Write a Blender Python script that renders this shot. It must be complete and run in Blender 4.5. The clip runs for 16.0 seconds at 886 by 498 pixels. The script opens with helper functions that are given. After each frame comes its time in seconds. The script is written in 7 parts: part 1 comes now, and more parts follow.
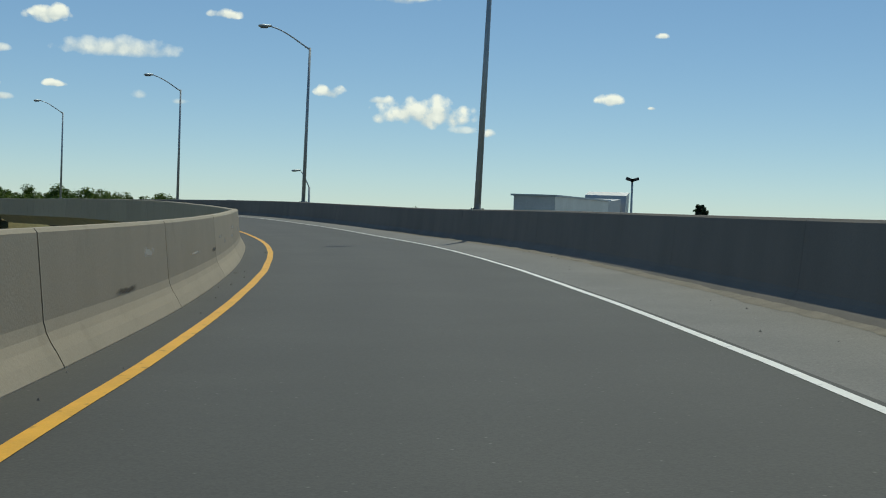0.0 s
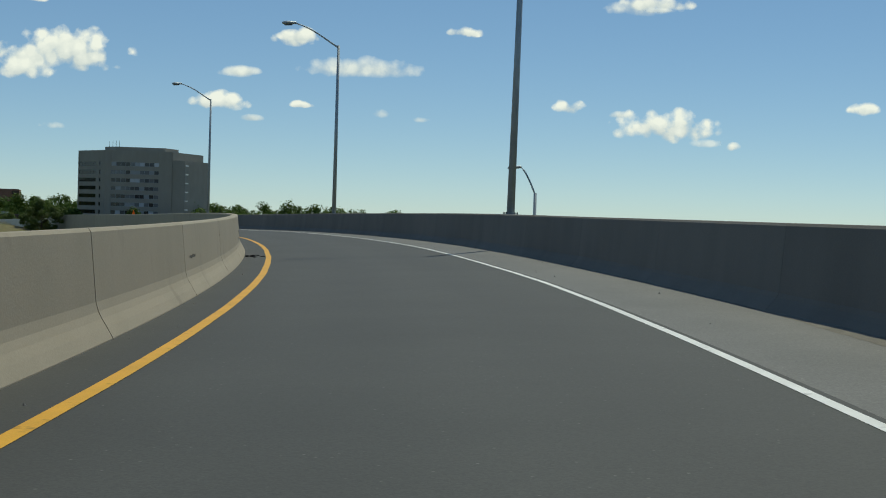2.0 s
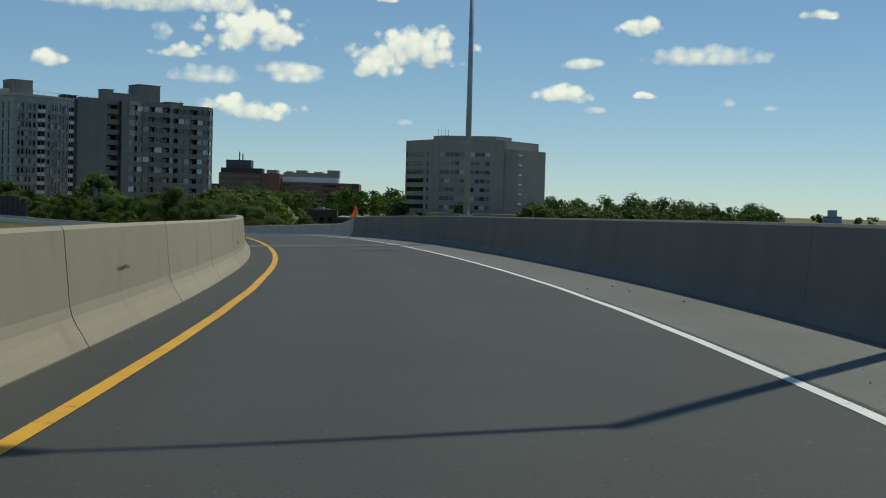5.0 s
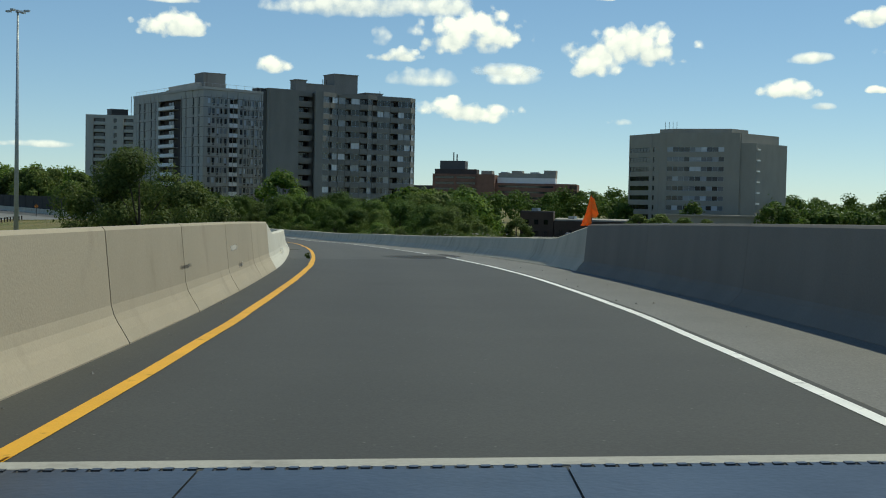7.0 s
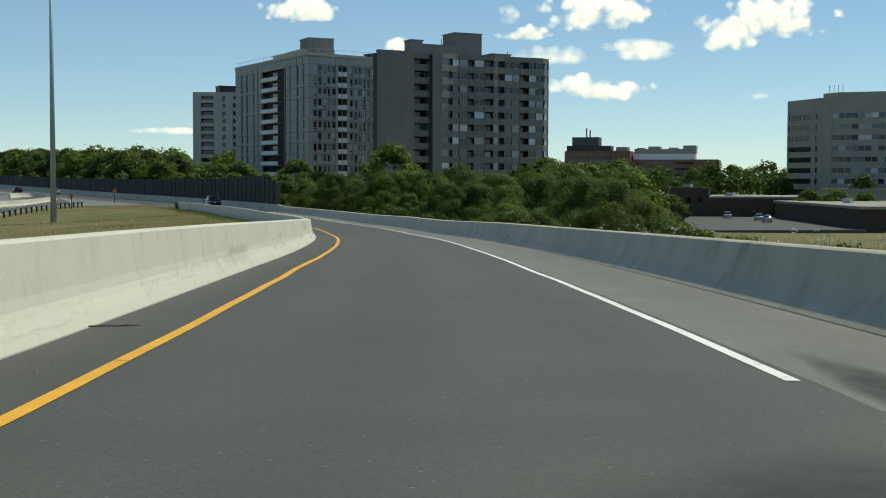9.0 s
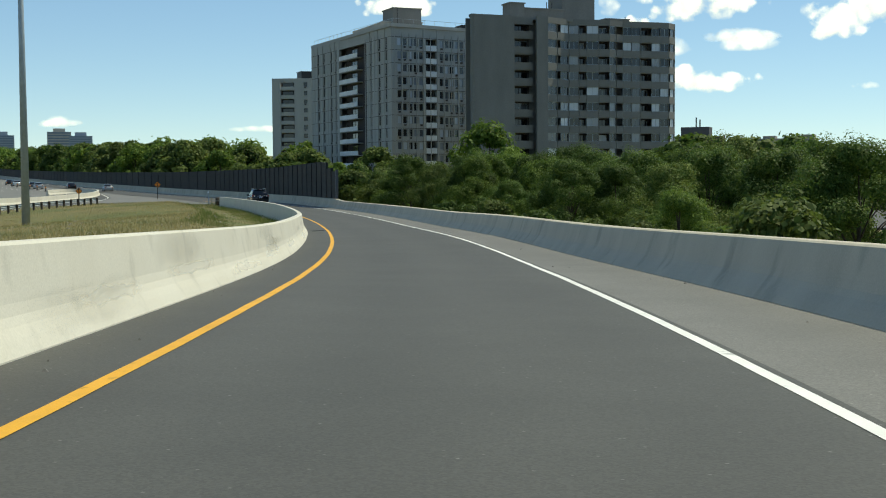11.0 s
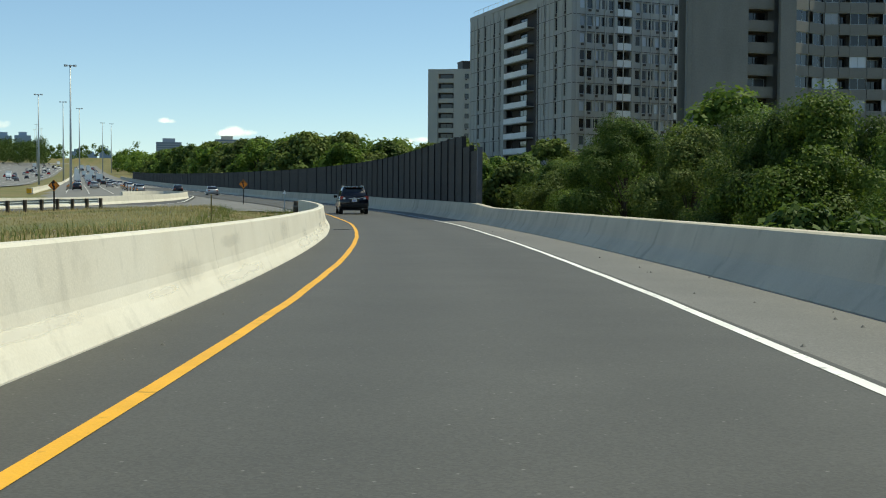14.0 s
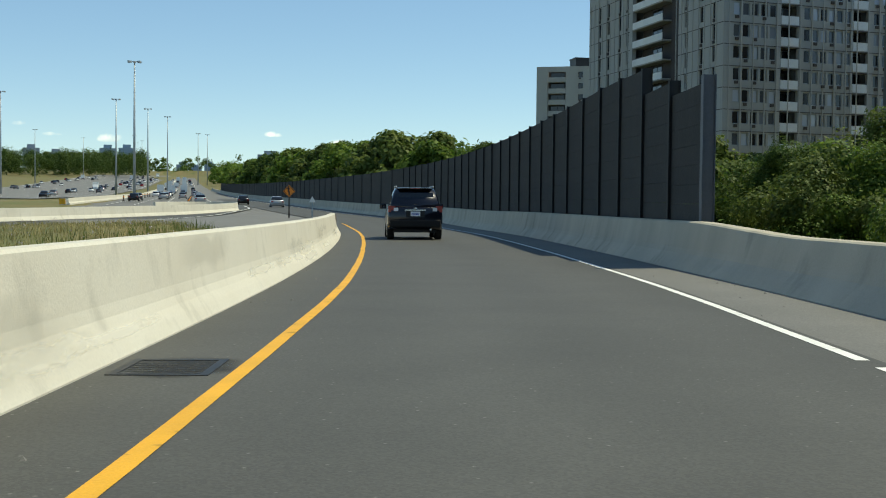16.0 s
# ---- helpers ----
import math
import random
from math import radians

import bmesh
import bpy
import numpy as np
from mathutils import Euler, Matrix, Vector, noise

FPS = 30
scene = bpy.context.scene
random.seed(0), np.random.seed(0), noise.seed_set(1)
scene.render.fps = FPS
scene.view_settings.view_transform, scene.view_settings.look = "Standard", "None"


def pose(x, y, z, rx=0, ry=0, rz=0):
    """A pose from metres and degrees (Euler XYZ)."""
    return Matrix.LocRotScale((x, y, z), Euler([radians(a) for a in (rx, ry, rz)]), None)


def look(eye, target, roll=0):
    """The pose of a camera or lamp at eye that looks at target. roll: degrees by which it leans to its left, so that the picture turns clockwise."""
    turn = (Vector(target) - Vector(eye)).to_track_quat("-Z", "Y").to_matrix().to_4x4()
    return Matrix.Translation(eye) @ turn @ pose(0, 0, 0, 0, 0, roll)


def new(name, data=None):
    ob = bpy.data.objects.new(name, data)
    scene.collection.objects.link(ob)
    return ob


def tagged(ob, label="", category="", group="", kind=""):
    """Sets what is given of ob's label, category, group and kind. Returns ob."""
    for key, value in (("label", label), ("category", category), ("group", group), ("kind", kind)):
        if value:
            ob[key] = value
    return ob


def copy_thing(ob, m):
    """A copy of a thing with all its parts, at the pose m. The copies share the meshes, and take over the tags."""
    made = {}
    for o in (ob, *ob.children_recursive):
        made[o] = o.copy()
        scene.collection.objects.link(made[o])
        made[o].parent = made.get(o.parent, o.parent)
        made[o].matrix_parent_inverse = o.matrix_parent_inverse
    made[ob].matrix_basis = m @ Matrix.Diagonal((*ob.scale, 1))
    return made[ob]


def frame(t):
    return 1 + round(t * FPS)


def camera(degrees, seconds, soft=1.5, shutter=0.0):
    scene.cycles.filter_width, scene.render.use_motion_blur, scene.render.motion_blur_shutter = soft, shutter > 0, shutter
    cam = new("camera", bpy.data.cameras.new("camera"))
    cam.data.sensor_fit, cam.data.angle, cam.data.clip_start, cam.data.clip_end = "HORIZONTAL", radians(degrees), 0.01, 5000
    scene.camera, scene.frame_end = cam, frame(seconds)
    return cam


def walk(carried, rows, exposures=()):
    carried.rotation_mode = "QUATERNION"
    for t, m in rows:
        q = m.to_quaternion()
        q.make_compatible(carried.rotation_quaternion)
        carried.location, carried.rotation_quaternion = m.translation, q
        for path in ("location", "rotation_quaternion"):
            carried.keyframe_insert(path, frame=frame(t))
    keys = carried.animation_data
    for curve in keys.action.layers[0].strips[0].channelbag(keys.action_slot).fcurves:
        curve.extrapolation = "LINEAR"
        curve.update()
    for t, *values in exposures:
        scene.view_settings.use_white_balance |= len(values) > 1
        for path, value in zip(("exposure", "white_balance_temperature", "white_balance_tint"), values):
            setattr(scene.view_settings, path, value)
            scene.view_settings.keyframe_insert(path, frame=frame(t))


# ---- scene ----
cam = camera(38.18, 16.0, soft=1.05)

# seconds, x, y, z, heading (from +y towards -x), pitch, lean: degrees
PATH = [
    (0.0, 0.067, -0.000, 9.055, -0.043, -1.596, 2.025),
    (0.5, -0.136, 10.564, 9.084, 2.510, -1.697, 1.963),
    (1.0, -0.791, 21.098, 9.128, 4.988, -1.417, 1.671),
    (1.5, -1.908, 31.578, 9.138, 7.754, -1.345, 1.690),
    (2.0, -3.543, 41.974, 9.159, 10.663, -1.210, 1.735),
    (2.5, -5.696, 52.238, 9.246, 13.518, -1.297, 1.699),
    (3.0, -8.333, 62.331, 9.322, 16.164, -1.355, 1.810),
    (3.5, -11.312, 72.264, 9.409, 18.454, -1.209, 1.825),
    (4.0, -14.726, 81.982, 9.460, 20.756, -1.282, 1.737),
    (4.5, -18.582, 91.454, 9.465, 23.440, -1.421, 1.713),
    (5.0, -22.781, 100.706, 9.501, 25.897, -1.931, 1.549),
    (5.5, -27.338, 109.718, 9.448, 28.338, -2.359, 1.344),
    (6.0, -32.248, 118.490, 9.345, 30.769, -2.464, 1.177),
    (6.5, -37.504, 127.020, 9.253, 33.193, -2.274, 1.109),
    (7.0, -43.102, 135.303, 9.196, 35.602, -2.077, 1.179),
    (7.5, -48.994, 143.378, 9.097, 37.205, -2.202, 1.407),
    (8.0, -55.101, 151.307, 8.932, 38.865, -2.409, 0.855),
    (8.5, -61.447, 159.061, 8.789, 40.212, -2.777, 0.210),
    (9.0, -67.908, 166.733, 8.475, 41.435, -2.999, 0.192),
    (9.5, -74.573, 174.223, 8.239, 42.422, -2.940, 0.070),
    (10.0, -81.343, 181.578, 8.006, 43.426, -2.993, -0.092),
    (10.5, -88.213, 188.773, 7.761, 44.571, -3.091, -0.249),
    (11.0, -95.183, 195.770, 7.499, 45.887, -3.174, -0.365),
    (11.5, -102.258, 202.536, 7.230, 47.328, -3.180, -0.418),
    (12.0, -109.391, 209.103, 7.002, 48.517, -3.135, -0.394),
    (12.5, -116.598, 215.459, 6.791, 49.793, -3.091, -0.139),
    (13.0, -123.900, 221.580, 6.598, 51.039, -2.860, 0.094),
    (13.5, -131.294, 227.490, 6.406, 52.237, -2.579, 0.308),
    (14.0, -138.771, 233.208, 6.222, 53.399, -2.593, 0.410),
    (14.5, -146.293, 238.804, 6.097, 54.620, -2.381, 0.533),
    (15.0, -153.902, 244.225, 6.008, 55.787, -2.129, 0.549),
    (15.5, -161.608, 249.449, 5.953, 56.893, -2.085, 0.389),
    (16.0, -169.397, 254.486, 5.910, 58.062, -1.992, 0.630),
]
def aim(x, y, z, head, pitch, lean):
    h, p = radians(head), radians(pitch)
    away = Vector((-math.sin(h) * math.cos(p), math.cos(h) * math.cos(p), math.sin(p)))
    return look((x, y, z), Vector((x, y, z)) + away * 50, lean)


walk(cam, [(r[0], aim(*r[1:])) for r in PATH], [
    (0.0, -0.33, 6800, -4), (4.5, -0.42, 6800, -4), (7.0, -0.08, 7000, -5), (9.0, 0.06, 7350, -4), (12.5, 0.40, 7500, -4), (16.0, 0.36, 7550, -4)])

# ---- light ----
SUN_HEAD, SUN_HIGH = -12.3, 59.0   # degrees: heading from +y towards -x, height
world = bpy.data.worlds.new("world")
scene.world = world
world.use_nodes = True
def sky_nodes():
    nt = world.node_tree
    nt.nodes.clear()
    N = nt.nodes.new
    out, bg = N("ShaderNodeOutputWorld"), N("ShaderNodeBackground")
    sky = N("ShaderNodeTexSky")
    sky.sky_type, sky.sun_disc = "NISHITA", False
    sky.sun_elevation, sky.sun_rotation = radians(SUN_HIGH), radians(-SUN_HEAD)
    sky.altitude, sky.air_density, sky.dust_density, sky.ozone_density = 300.0, 0.72, 0.0, 2.6
    bg.inputs[1].default_value = 0.105
    tone = N("ShaderNodeVectorMath")
    tone.operation = "MULTIPLY"
    tone.inputs[1].default_value = (1.47, 1.62, 1.84)
    soft, rich = N("ShaderNodeGamma"), N("ShaderNodeHueSaturation")   # a flatter, hazier summer sky
    soft.inputs[1].default_value = 0.72
    rich.inputs["Saturation"].default_value = 1.16
    nt.links.new(sky.outputs[0], soft.inputs[0])
    nt.links.new(soft.outputs[0], rich.inputs["Color"])
    nt.links.new(rich.outputs[0], tone.inputs[0])
    nt.links.new(tone.outputs[0], bg.inputs[0])
    nt.links.new(bg.outputs[0], out.inputs[0])


sky_nodes()
sun = new("sun", bpy.data.lights.new("sun", "SUN"))
sun.data.energy, sun.data.angle, sun.data.color = 3.4, radians(0.53), (1.0, 0.95, 0.86)
sh, se = radians(SUN_HEAD), radians(SUN_HIGH)
SUN_WAY = Vector((-math.sin(sh) * math.cos(se), math.cos(sh) * math.cos(se), math.sin(se)))
sun.matrix_world = look(SUN_WAY * 50, (0, 0, 0))


# ---- materials ----
def mat(name, color, rough=0.8, metal=0.0, var=0.25, scale=6.0, fine=60.0, bump=0.15, tint=None, stretch=(1, 1, 1), spec=0.4, each=0.0, dist=0.02, stain=None):
    """A surface of one stuff: patches at two scales, grain, stains with a shape of their own and a fine relief."""
    m = bpy.data.materials.new(name)
    m.use_nodes = True
    nt = m.node_tree
    N, L = nt.nodes.new, nt.links.new
    b = nt.nodes["Principled BSDF"]
    b.inputs["Roughness"].default_value, b.inputs["Metallic"].default_value = rough, metal
    b.inputs["Specular IOR Level"].default_value = spec
    tc, mp = N("ShaderNodeTexCoord"), N("ShaderNodeMapping")
    mp.inputs["Scale"].default_value = stretch
    L(tc.outputs["Object"], mp.inputs["Vector"])
    n1, n2 = N("ShaderNodeTexNoise"), N("ShaderNodeTexNoise")
    n1.inputs["Scale"].default_value, n1.inputs["Detail"].default_value = scale, 7
    n2.inputs["Scale"].default_value, n2.inputs["Detail"].default_value = fine, 4
    L(mp.outputs[0], n1.inputs["Vector"])
    L(tc.outputs["Object"], n2.inputs["Vector"])

    def spread(src, lo, hi, a=0.25, c=0.75):
        h = N("ShaderNodeMapRange")
        h.inputs["From Min"].default_value, h.inputs["From Max"].default_value = a, c
        h.inputs["To Min"].default_value, h.inputs["To Max"].default_value = lo, hi
        L(src, h.inputs["Value"])
        return h.outputs[0]

    def calc(op, p, q):
        k = N("ShaderNodeMath")
        k.operation = op
        for i, v in enumerate((p, q)):
            if isinstance(v, (int, float)):
                k.inputs[i].default_value = v
            else:
                L(v, k.inputs[i])
        return k.outputs[0]

    amount = calc("ADD", calc("ADD", spread(n1.outputs["Fac"], -var, var), spread(n2.outputs["Fac"], -var * 0.6, var * 0.6)), 1.0)
    if each:
        info = N("ShaderNodeObjectInfo")
        amount = calc("MULTIPLY", amount, spread(info.outputs["Random"], 1 - each, 1 + each, 0, 1))
    if stain:                                   # (scale, low, high, factor)
        n3 = N("ShaderNodeTexNoise")
        n3.inputs["Scale"].default_value, n3.inputs["Detail"].default_value = stain[0], 8
        L(mp.outputs[0], n3.inputs["Vector"])
        amount = calc("MULTIPLY", amount, spread(n3.outputs["Fac"], 1.0, stain[3], stain[1], stain[2]))
    base = N("ShaderNodeRGB")
    base.outputs[0].default_value = (*color, 1)
    src = base.outputs[0]
    if tint:
        mx = N("ShaderNodeMix")
        mx.data_type = "RGBA"
        L(spread(n1.outputs["Fac"], 0, 1, 0.35, 0.65), mx.inputs["Factor"])
        mx.inputs["A"].default_value, mx.inputs["B"].default_value = (*color, 1), (*tint, 1)
        src = mx.outputs["Result"]
    mul = N("ShaderNodeVectorMath")
    mul.operation = "SCALE"
    L(src, mul.inputs[0])
    L(amount, mul.inputs["Scale"])
    L(mul.outputs[0], b.inputs["Base Color"])
    if bump:
        bp = N("ShaderNodeBump")
        bp.inputs["Strength"].default_value, bp.inputs["Distance"].default_value = bump, dist
        L(n2.outputs["Fac"], bp.inputs["Height"])
        L(bp.outputs[0], b.inputs["Normal"])
    return m


def worn_asphalt(name, color, speck):
    """Asphalt with pale stones, patches, faint wheel tracks and seams along the lane."""
    m = mat(name, color, 0.72, var=0.09, scale=0.25, fine=55, bump=0.18, dist=0.004, spec=0.4, stain=(0.5, 0.56, 0.75, 0.90))
    nt = m.node_tree
    N, L = nt.nodes.new, nt.links.new
    b = nt.nodes["Principled BSDF"]
    old = b.inputs["Base Color"].links[0].from_socket
    tc = N("ShaderNodeTexCoord")
    vo = N("ShaderNodeTexVoronoi")
    vo.inputs["Scale"].default_value = 11
    L(tc.outputs["Object"], vo.inputs["Vector"])
    lt = N("ShaderNodeMapRange")
    lt.inputs["From Min"].default_value, lt.inputs["From Max"].default_value = 0.05, 0.13
    lt.inputs["To Min"].default_value, lt.inputs["To Max"].default_value = speck, 1.0
    L(vo.outputs["Distance"], lt.inputs["Value"])
    pick, some, pale = N("ShaderNodeSeparateColor"), N("ShaderNodeMath"), N("ShaderNodeMix")
    L(vo.outputs["Color"], pick.inputs[0])
    some.operation = "GREATER_THAN"
    some.inputs[1].default_value = 0.62
    L(pick.outputs[0], some.inputs[0])
    pale.inputs["A"].default_value = 1.0
    L(some.outputs[0], pale.inputs["Factor"])
    L(lt.outputs[0], pale.inputs["B"])
    grit, stone = N("ShaderNodeSeparateColor"), N("ShaderNodeMapRange")
    v2 = N("ShaderNodeTexVoronoi")
    v2.inputs["Scale"].default_value = 70
    L(tc.outputs["Object"], v2.inputs["Vector"])
    L(v2.outputs["Color"], grit.inputs[0])
    stone.inputs["To Min"].default_value, stone.inputs["To Max"].default_value = 0.82, 1.18
    L(grit.outputs[0], stone.inputs["Value"])
    mottle, blotch = N("ShaderNodeTexNoise"), N("ShaderNodeMapRange")
    mottle.inputs["Scale"].default_value, mottle.inputs["Detail"].default_value = 0.8, 5
    L(tc.outputs["Object"], mottle.inputs["Vector"])
    blotch.inputs["From Min"].default_value, blotch.inputs["From Max"].default_value = 0.3, 0.7
    blotch.inputs["To Min"].default_value, blotch.inputs["To Max"].default_value = 0.93, 1.07
    L(mottle.outputs["Fac"], blotch.inputs["Value"])
    rough_mix = N("ShaderNodeMath")
    rough_mix.operation = "MULTIPLY"
    L(stone.outputs[0], rough_mix.inputs[0])
    L(blotch.outputs[0], rough_mix.inputs[1])
    at = N("ShaderNodeAttribute")
    at.attribute_name = "across"
    wv = N("ShaderNodeMath")
    wv.operation = "MULTIPLY"
    wv.inputs[1].default_value = 3.4
    L(at.outputs["Fac"], wv.inputs[0])
    sn = N("ShaderNodeMath")
    sn.operation = "SINE"
    L(wv.outputs[0], sn.inputs[0])
    tr = N("ShaderNodeMapRange")
    tr.inputs["From Min"].default_value, tr.inputs["From Max"].default_value = -1, 1
    tr.inputs["To Min"].default_value, tr.inputs["To Max"].default_value = 0.95, 1.05
    L(sn.outputs[0], tr.inputs["Value"])
    k = N("ShaderNodeMath")
    k.operation = "MULTIPLY"
    k2 = N("ShaderNodeMath")
    k2.operation = "MULTIPLY"
    L(pale.outputs[0], k2.inputs[0])
    L(rough_mix.outputs[0], k2.inputs[1])
    L(k2.outputs[0], k.inputs[0])
    L(tr.outputs[0], k.inputs[1])
    sc = N("ShaderNodeVectorMath")
    sc.operation = "SCALE"
    L(old, sc.inputs[0])
    L(k.outputs[0], sc.inputs["Scale"])
    L(sc.outputs[0], b.inputs["Base Color"])
    return m


M_ASPHALT = worn_asphalt("asphalt", (0.071, 0.0700, 0.0625), 2.6)
M_SHOULDER = worn_asphalt("shoulder asphalt", (0.150, 0.145, 0.131), 1.8)
M_DECK = worn_asphalt("bridge deck asphalt", (0.050, 0.0492, 0.0430), 2.6)
M_PATCH = worn_asphalt("patched asphalt", (0.032, 0.031, 0.029), 1.5)
M_CONCRETE = mat("barrier concrete", (0.43, 0.365, 0.27), 0.88, var=0.12, scale=1.1, fine=45, bump=0.12, tint=(0.35, 0.30, 0.22), stretch=(1, 1, 0.6), each=0.06, stain=(1.6, 0.60, 0.74, 0.84))
M_NEWCONC = mat("pale barrier concrete", (0.66, 0.63, 0.54), 0.88, var=0.12, scale=0.7, fine=45, bump=0.12, tint=(0.54, 0.51, 0.43), stretch=(1, 1, 0.6), each=0.03, stain=(2.6, 0.56, 0.74, 0.82))
# outer barrier before station 172: its shade is put into this darker colour
M_SHADEBAR = mat("grey barrier concrete", (0.185, 0.165, 0.138), 0.9, var=0.12, scale=1.0, fine=45, bump=0.12, stretch=(1, 1, 0.4), each=0.05)
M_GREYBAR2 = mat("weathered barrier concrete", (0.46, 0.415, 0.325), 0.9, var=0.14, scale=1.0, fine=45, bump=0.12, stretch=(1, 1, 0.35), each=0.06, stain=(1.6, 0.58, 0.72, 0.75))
M_YELLOW = mat("yellow road paint", (0.72, 0.37, 0.022), 0.6, var=0.12, scale=2, fine=60, stain=(6, 0.62, 0.7, 0.6))
M_WHITE = mat("white road paint", (0.80, 0.79, 0.74), 0.6, var=0.10, scale=2, fine=60, stain=(6, 0.62, 0.7, 0.6))
M_STEEL = mat("galvanised steel", (0.36, 0.40, 0.42), 0.5, 0.35, var=0.12, scale=3, fine=20, bump=0.05)
M_DARKMETAL = mat("dark metal", (0.03, 0.032, 0.035), 0.5, 0.5, var=0.12, scale=3, fine=20, bump=0.05)
M_HEADER = mat("joint header concrete", (0.36, 0.35, 0.31), 0.85, var=0.15, scale=1.5, fine=30, bump=0.1, stain=(3, 0.55, 0.7, 0.7))
M_PLATE = mat("steel plate", (0.10, 0.115, 0.14), 0.38, 0.8, var=0.2, scale=1.5, fine=25, bump=0.1)
M_GRASS = mat("dry grass ground", (0.215, 0.170, 0.070), 0.95, var=0.35, scale=0.12, fine=2.2, bump=0.8, dist=0.1, tint=(0.085, 0.098, 0.030))
M_WALL = mat("dark noise panel", (0.037, 0.034, 0.030), 0.85, var=0.18, scale=1.0, fine=14, bump=0.5, each=0.12, stretch=(1, 1, 2))
M_POST = mat("brown steel post", (0.027, 0.026, 0.025), 0.7, 0.1, var=0.12, scale=2, fine=20, bump=0.1)
M_ENDPOST = mat("grey steel post", (0.12, 0.125, 0.14), 0.55, 0.4, var=0.12, scale=2, fine=20, bump=0.1)
M_BARK = mat("bark", (0.07, 0.055, 0.04), 0.9, var=0.3, scale=3, fine=20, bump=0.5)
M_GREYCONC = mat("apartment concrete", (0.205, 0.20, 0.185), 0.88, var=0.14, scale=0.35, fine=5, bump=0.1, stretch=(1, 1, 0.4))
M_PALECONC = mat("pale precast concrete", (0.41, 0.395, 0.36), 0.88, var=0.08, scale=0.35, fine=5, bump=0.1, stretch=(1, 1, 0.4))
M_TAN = mat("tan concrete", (0.315, 0.295, 0.25), 0.88, var=0.08, scale=0.35, fine=5, bump=0.1, stretch=(1, 1, 0.4))
M_SLAB = mat("balcony panel", (0.80, 0.79, 0.76), 0.8, var=0.08, scale=0.5, fine=8, bump=0.05)
# near-black: recess shade painted in as colour; also serves dark cladding and seams
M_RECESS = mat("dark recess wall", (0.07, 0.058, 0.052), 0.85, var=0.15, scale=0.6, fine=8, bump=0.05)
M_BRICK = mat("red brick", (0.21, 0.115, 0.085), 0.9, var=0.15, scale=0.4, fine=5, bump=0.1)
M_BROWN = mat("brown brick", (0.075, 0.050, 0.036), 0.9, var=0.15, scale=0.4, fine=5, bump=0.1)
M_SLATE = mat("slate grey cladding", (0.10, 0.10, 0.105), 0.85, var=0.12, scale=0.4, fine=5, bump=0.1)
M_ROOFING = mat("roof gravel", (0.30, 0.28, 0.24), 0.95, var=0.12, scale=0.3, fine=5, bump=0.2)
M_CAR = mat("black car paint", (0.006, 0.007, 0.014), 0.16, 0.2, var=0.05, scale=2, fine=90, bump=0, spec=0.6)
M_TYRE = mat("rubber", (0.012, 0.012, 0.012), 0.85, var=0.15, scale=6, fine=40, bump=0.2)
M_CHROME = mat("bright metal", (0.6, 0.6, 0.6), 0.2, 1.0, var=0.05, scale=6, fine=40, bump=0)
M_TAIL = mat("red lamp lens", (0.30, 0.02, 0.015), 0.2, var=0.1, scale=6, fine=40, bump=0, spec=0.6)
M_PLATEW = mat("white plate", (0.75, 0.76, 0.78), 0.4, var=0.05, scale=6, fine=40, bump=0)
M_BLUEBAR = mat("blue print", (0.05, 0.1, 0.4), 0.5, var=0.05, scale=6, fine=40, bump=0)
M_ORANGE = mat("orange sign sheeting", (0.85, 0.26, 0.02), 0.5, var=0.08, scale=3, fine=30, bump=0)
M_BLACK = mat("black print", (0.012, 0.012, 0.012), 0.6, var=0.1, scale=6, fine=40, bump=0)
M_WHITEPAINT = mat("white paint", (0.78, 0.78, 0.76), 0.5, var=0.06, scale=3, fine=30, bump=0.05)


def window_glass(name, tone, rough):
    """Window glass over a dim room or a drawn blind; the tone changes from pane to pane."""
    m = bpy.data.materials.new(name)
    m.use_nodes = True
    nt = m.node_tree
    b = nt.nodes["Principled BSDF"]
    info, ramp = nt.nodes.new("ShaderNodeObjectInfo"), nt.nodes.new("ShaderNodeValToRGB")
    ramp.color_ramp.interpolation = "CONSTANT"
    for i, (p, v) in enumerate(tone):
        e = ramp.color_ramp.elements[i] if i < 2 else ramp.color_ramp.elements.new(p)
        e.position, e.color = p, (v * 0.92, v * 0.97, v * 1.05, 1)
    nt.links.new(info.outputs["Random"], ramp.inputs[0])
    nt.links.new(ramp.outputs[0], b.inputs["Base Color"])
    b.inputs["Roughness"].default_value, b.inputs["Specular IOR Level"].default_value = rough, 0.6
    return m


M_GLASS = window_glass("window glass", [(0.0, 0.012), (0.38, 0.035), (0.55, 0.11), (0.70, 0.30), (0.86, 0.58)], 0.08)
M_OFFICE = window_glass("office glass", [(0.0, 0.02), (0.3, 0.07), (0.5, 0.16), (0.68, 0.34), (0.85, 0.55)], 0.12)
M_DARKGLASS = window_glass("dark glass", [(0.0, 0.008), (0.5, 0.015)], 0.05)


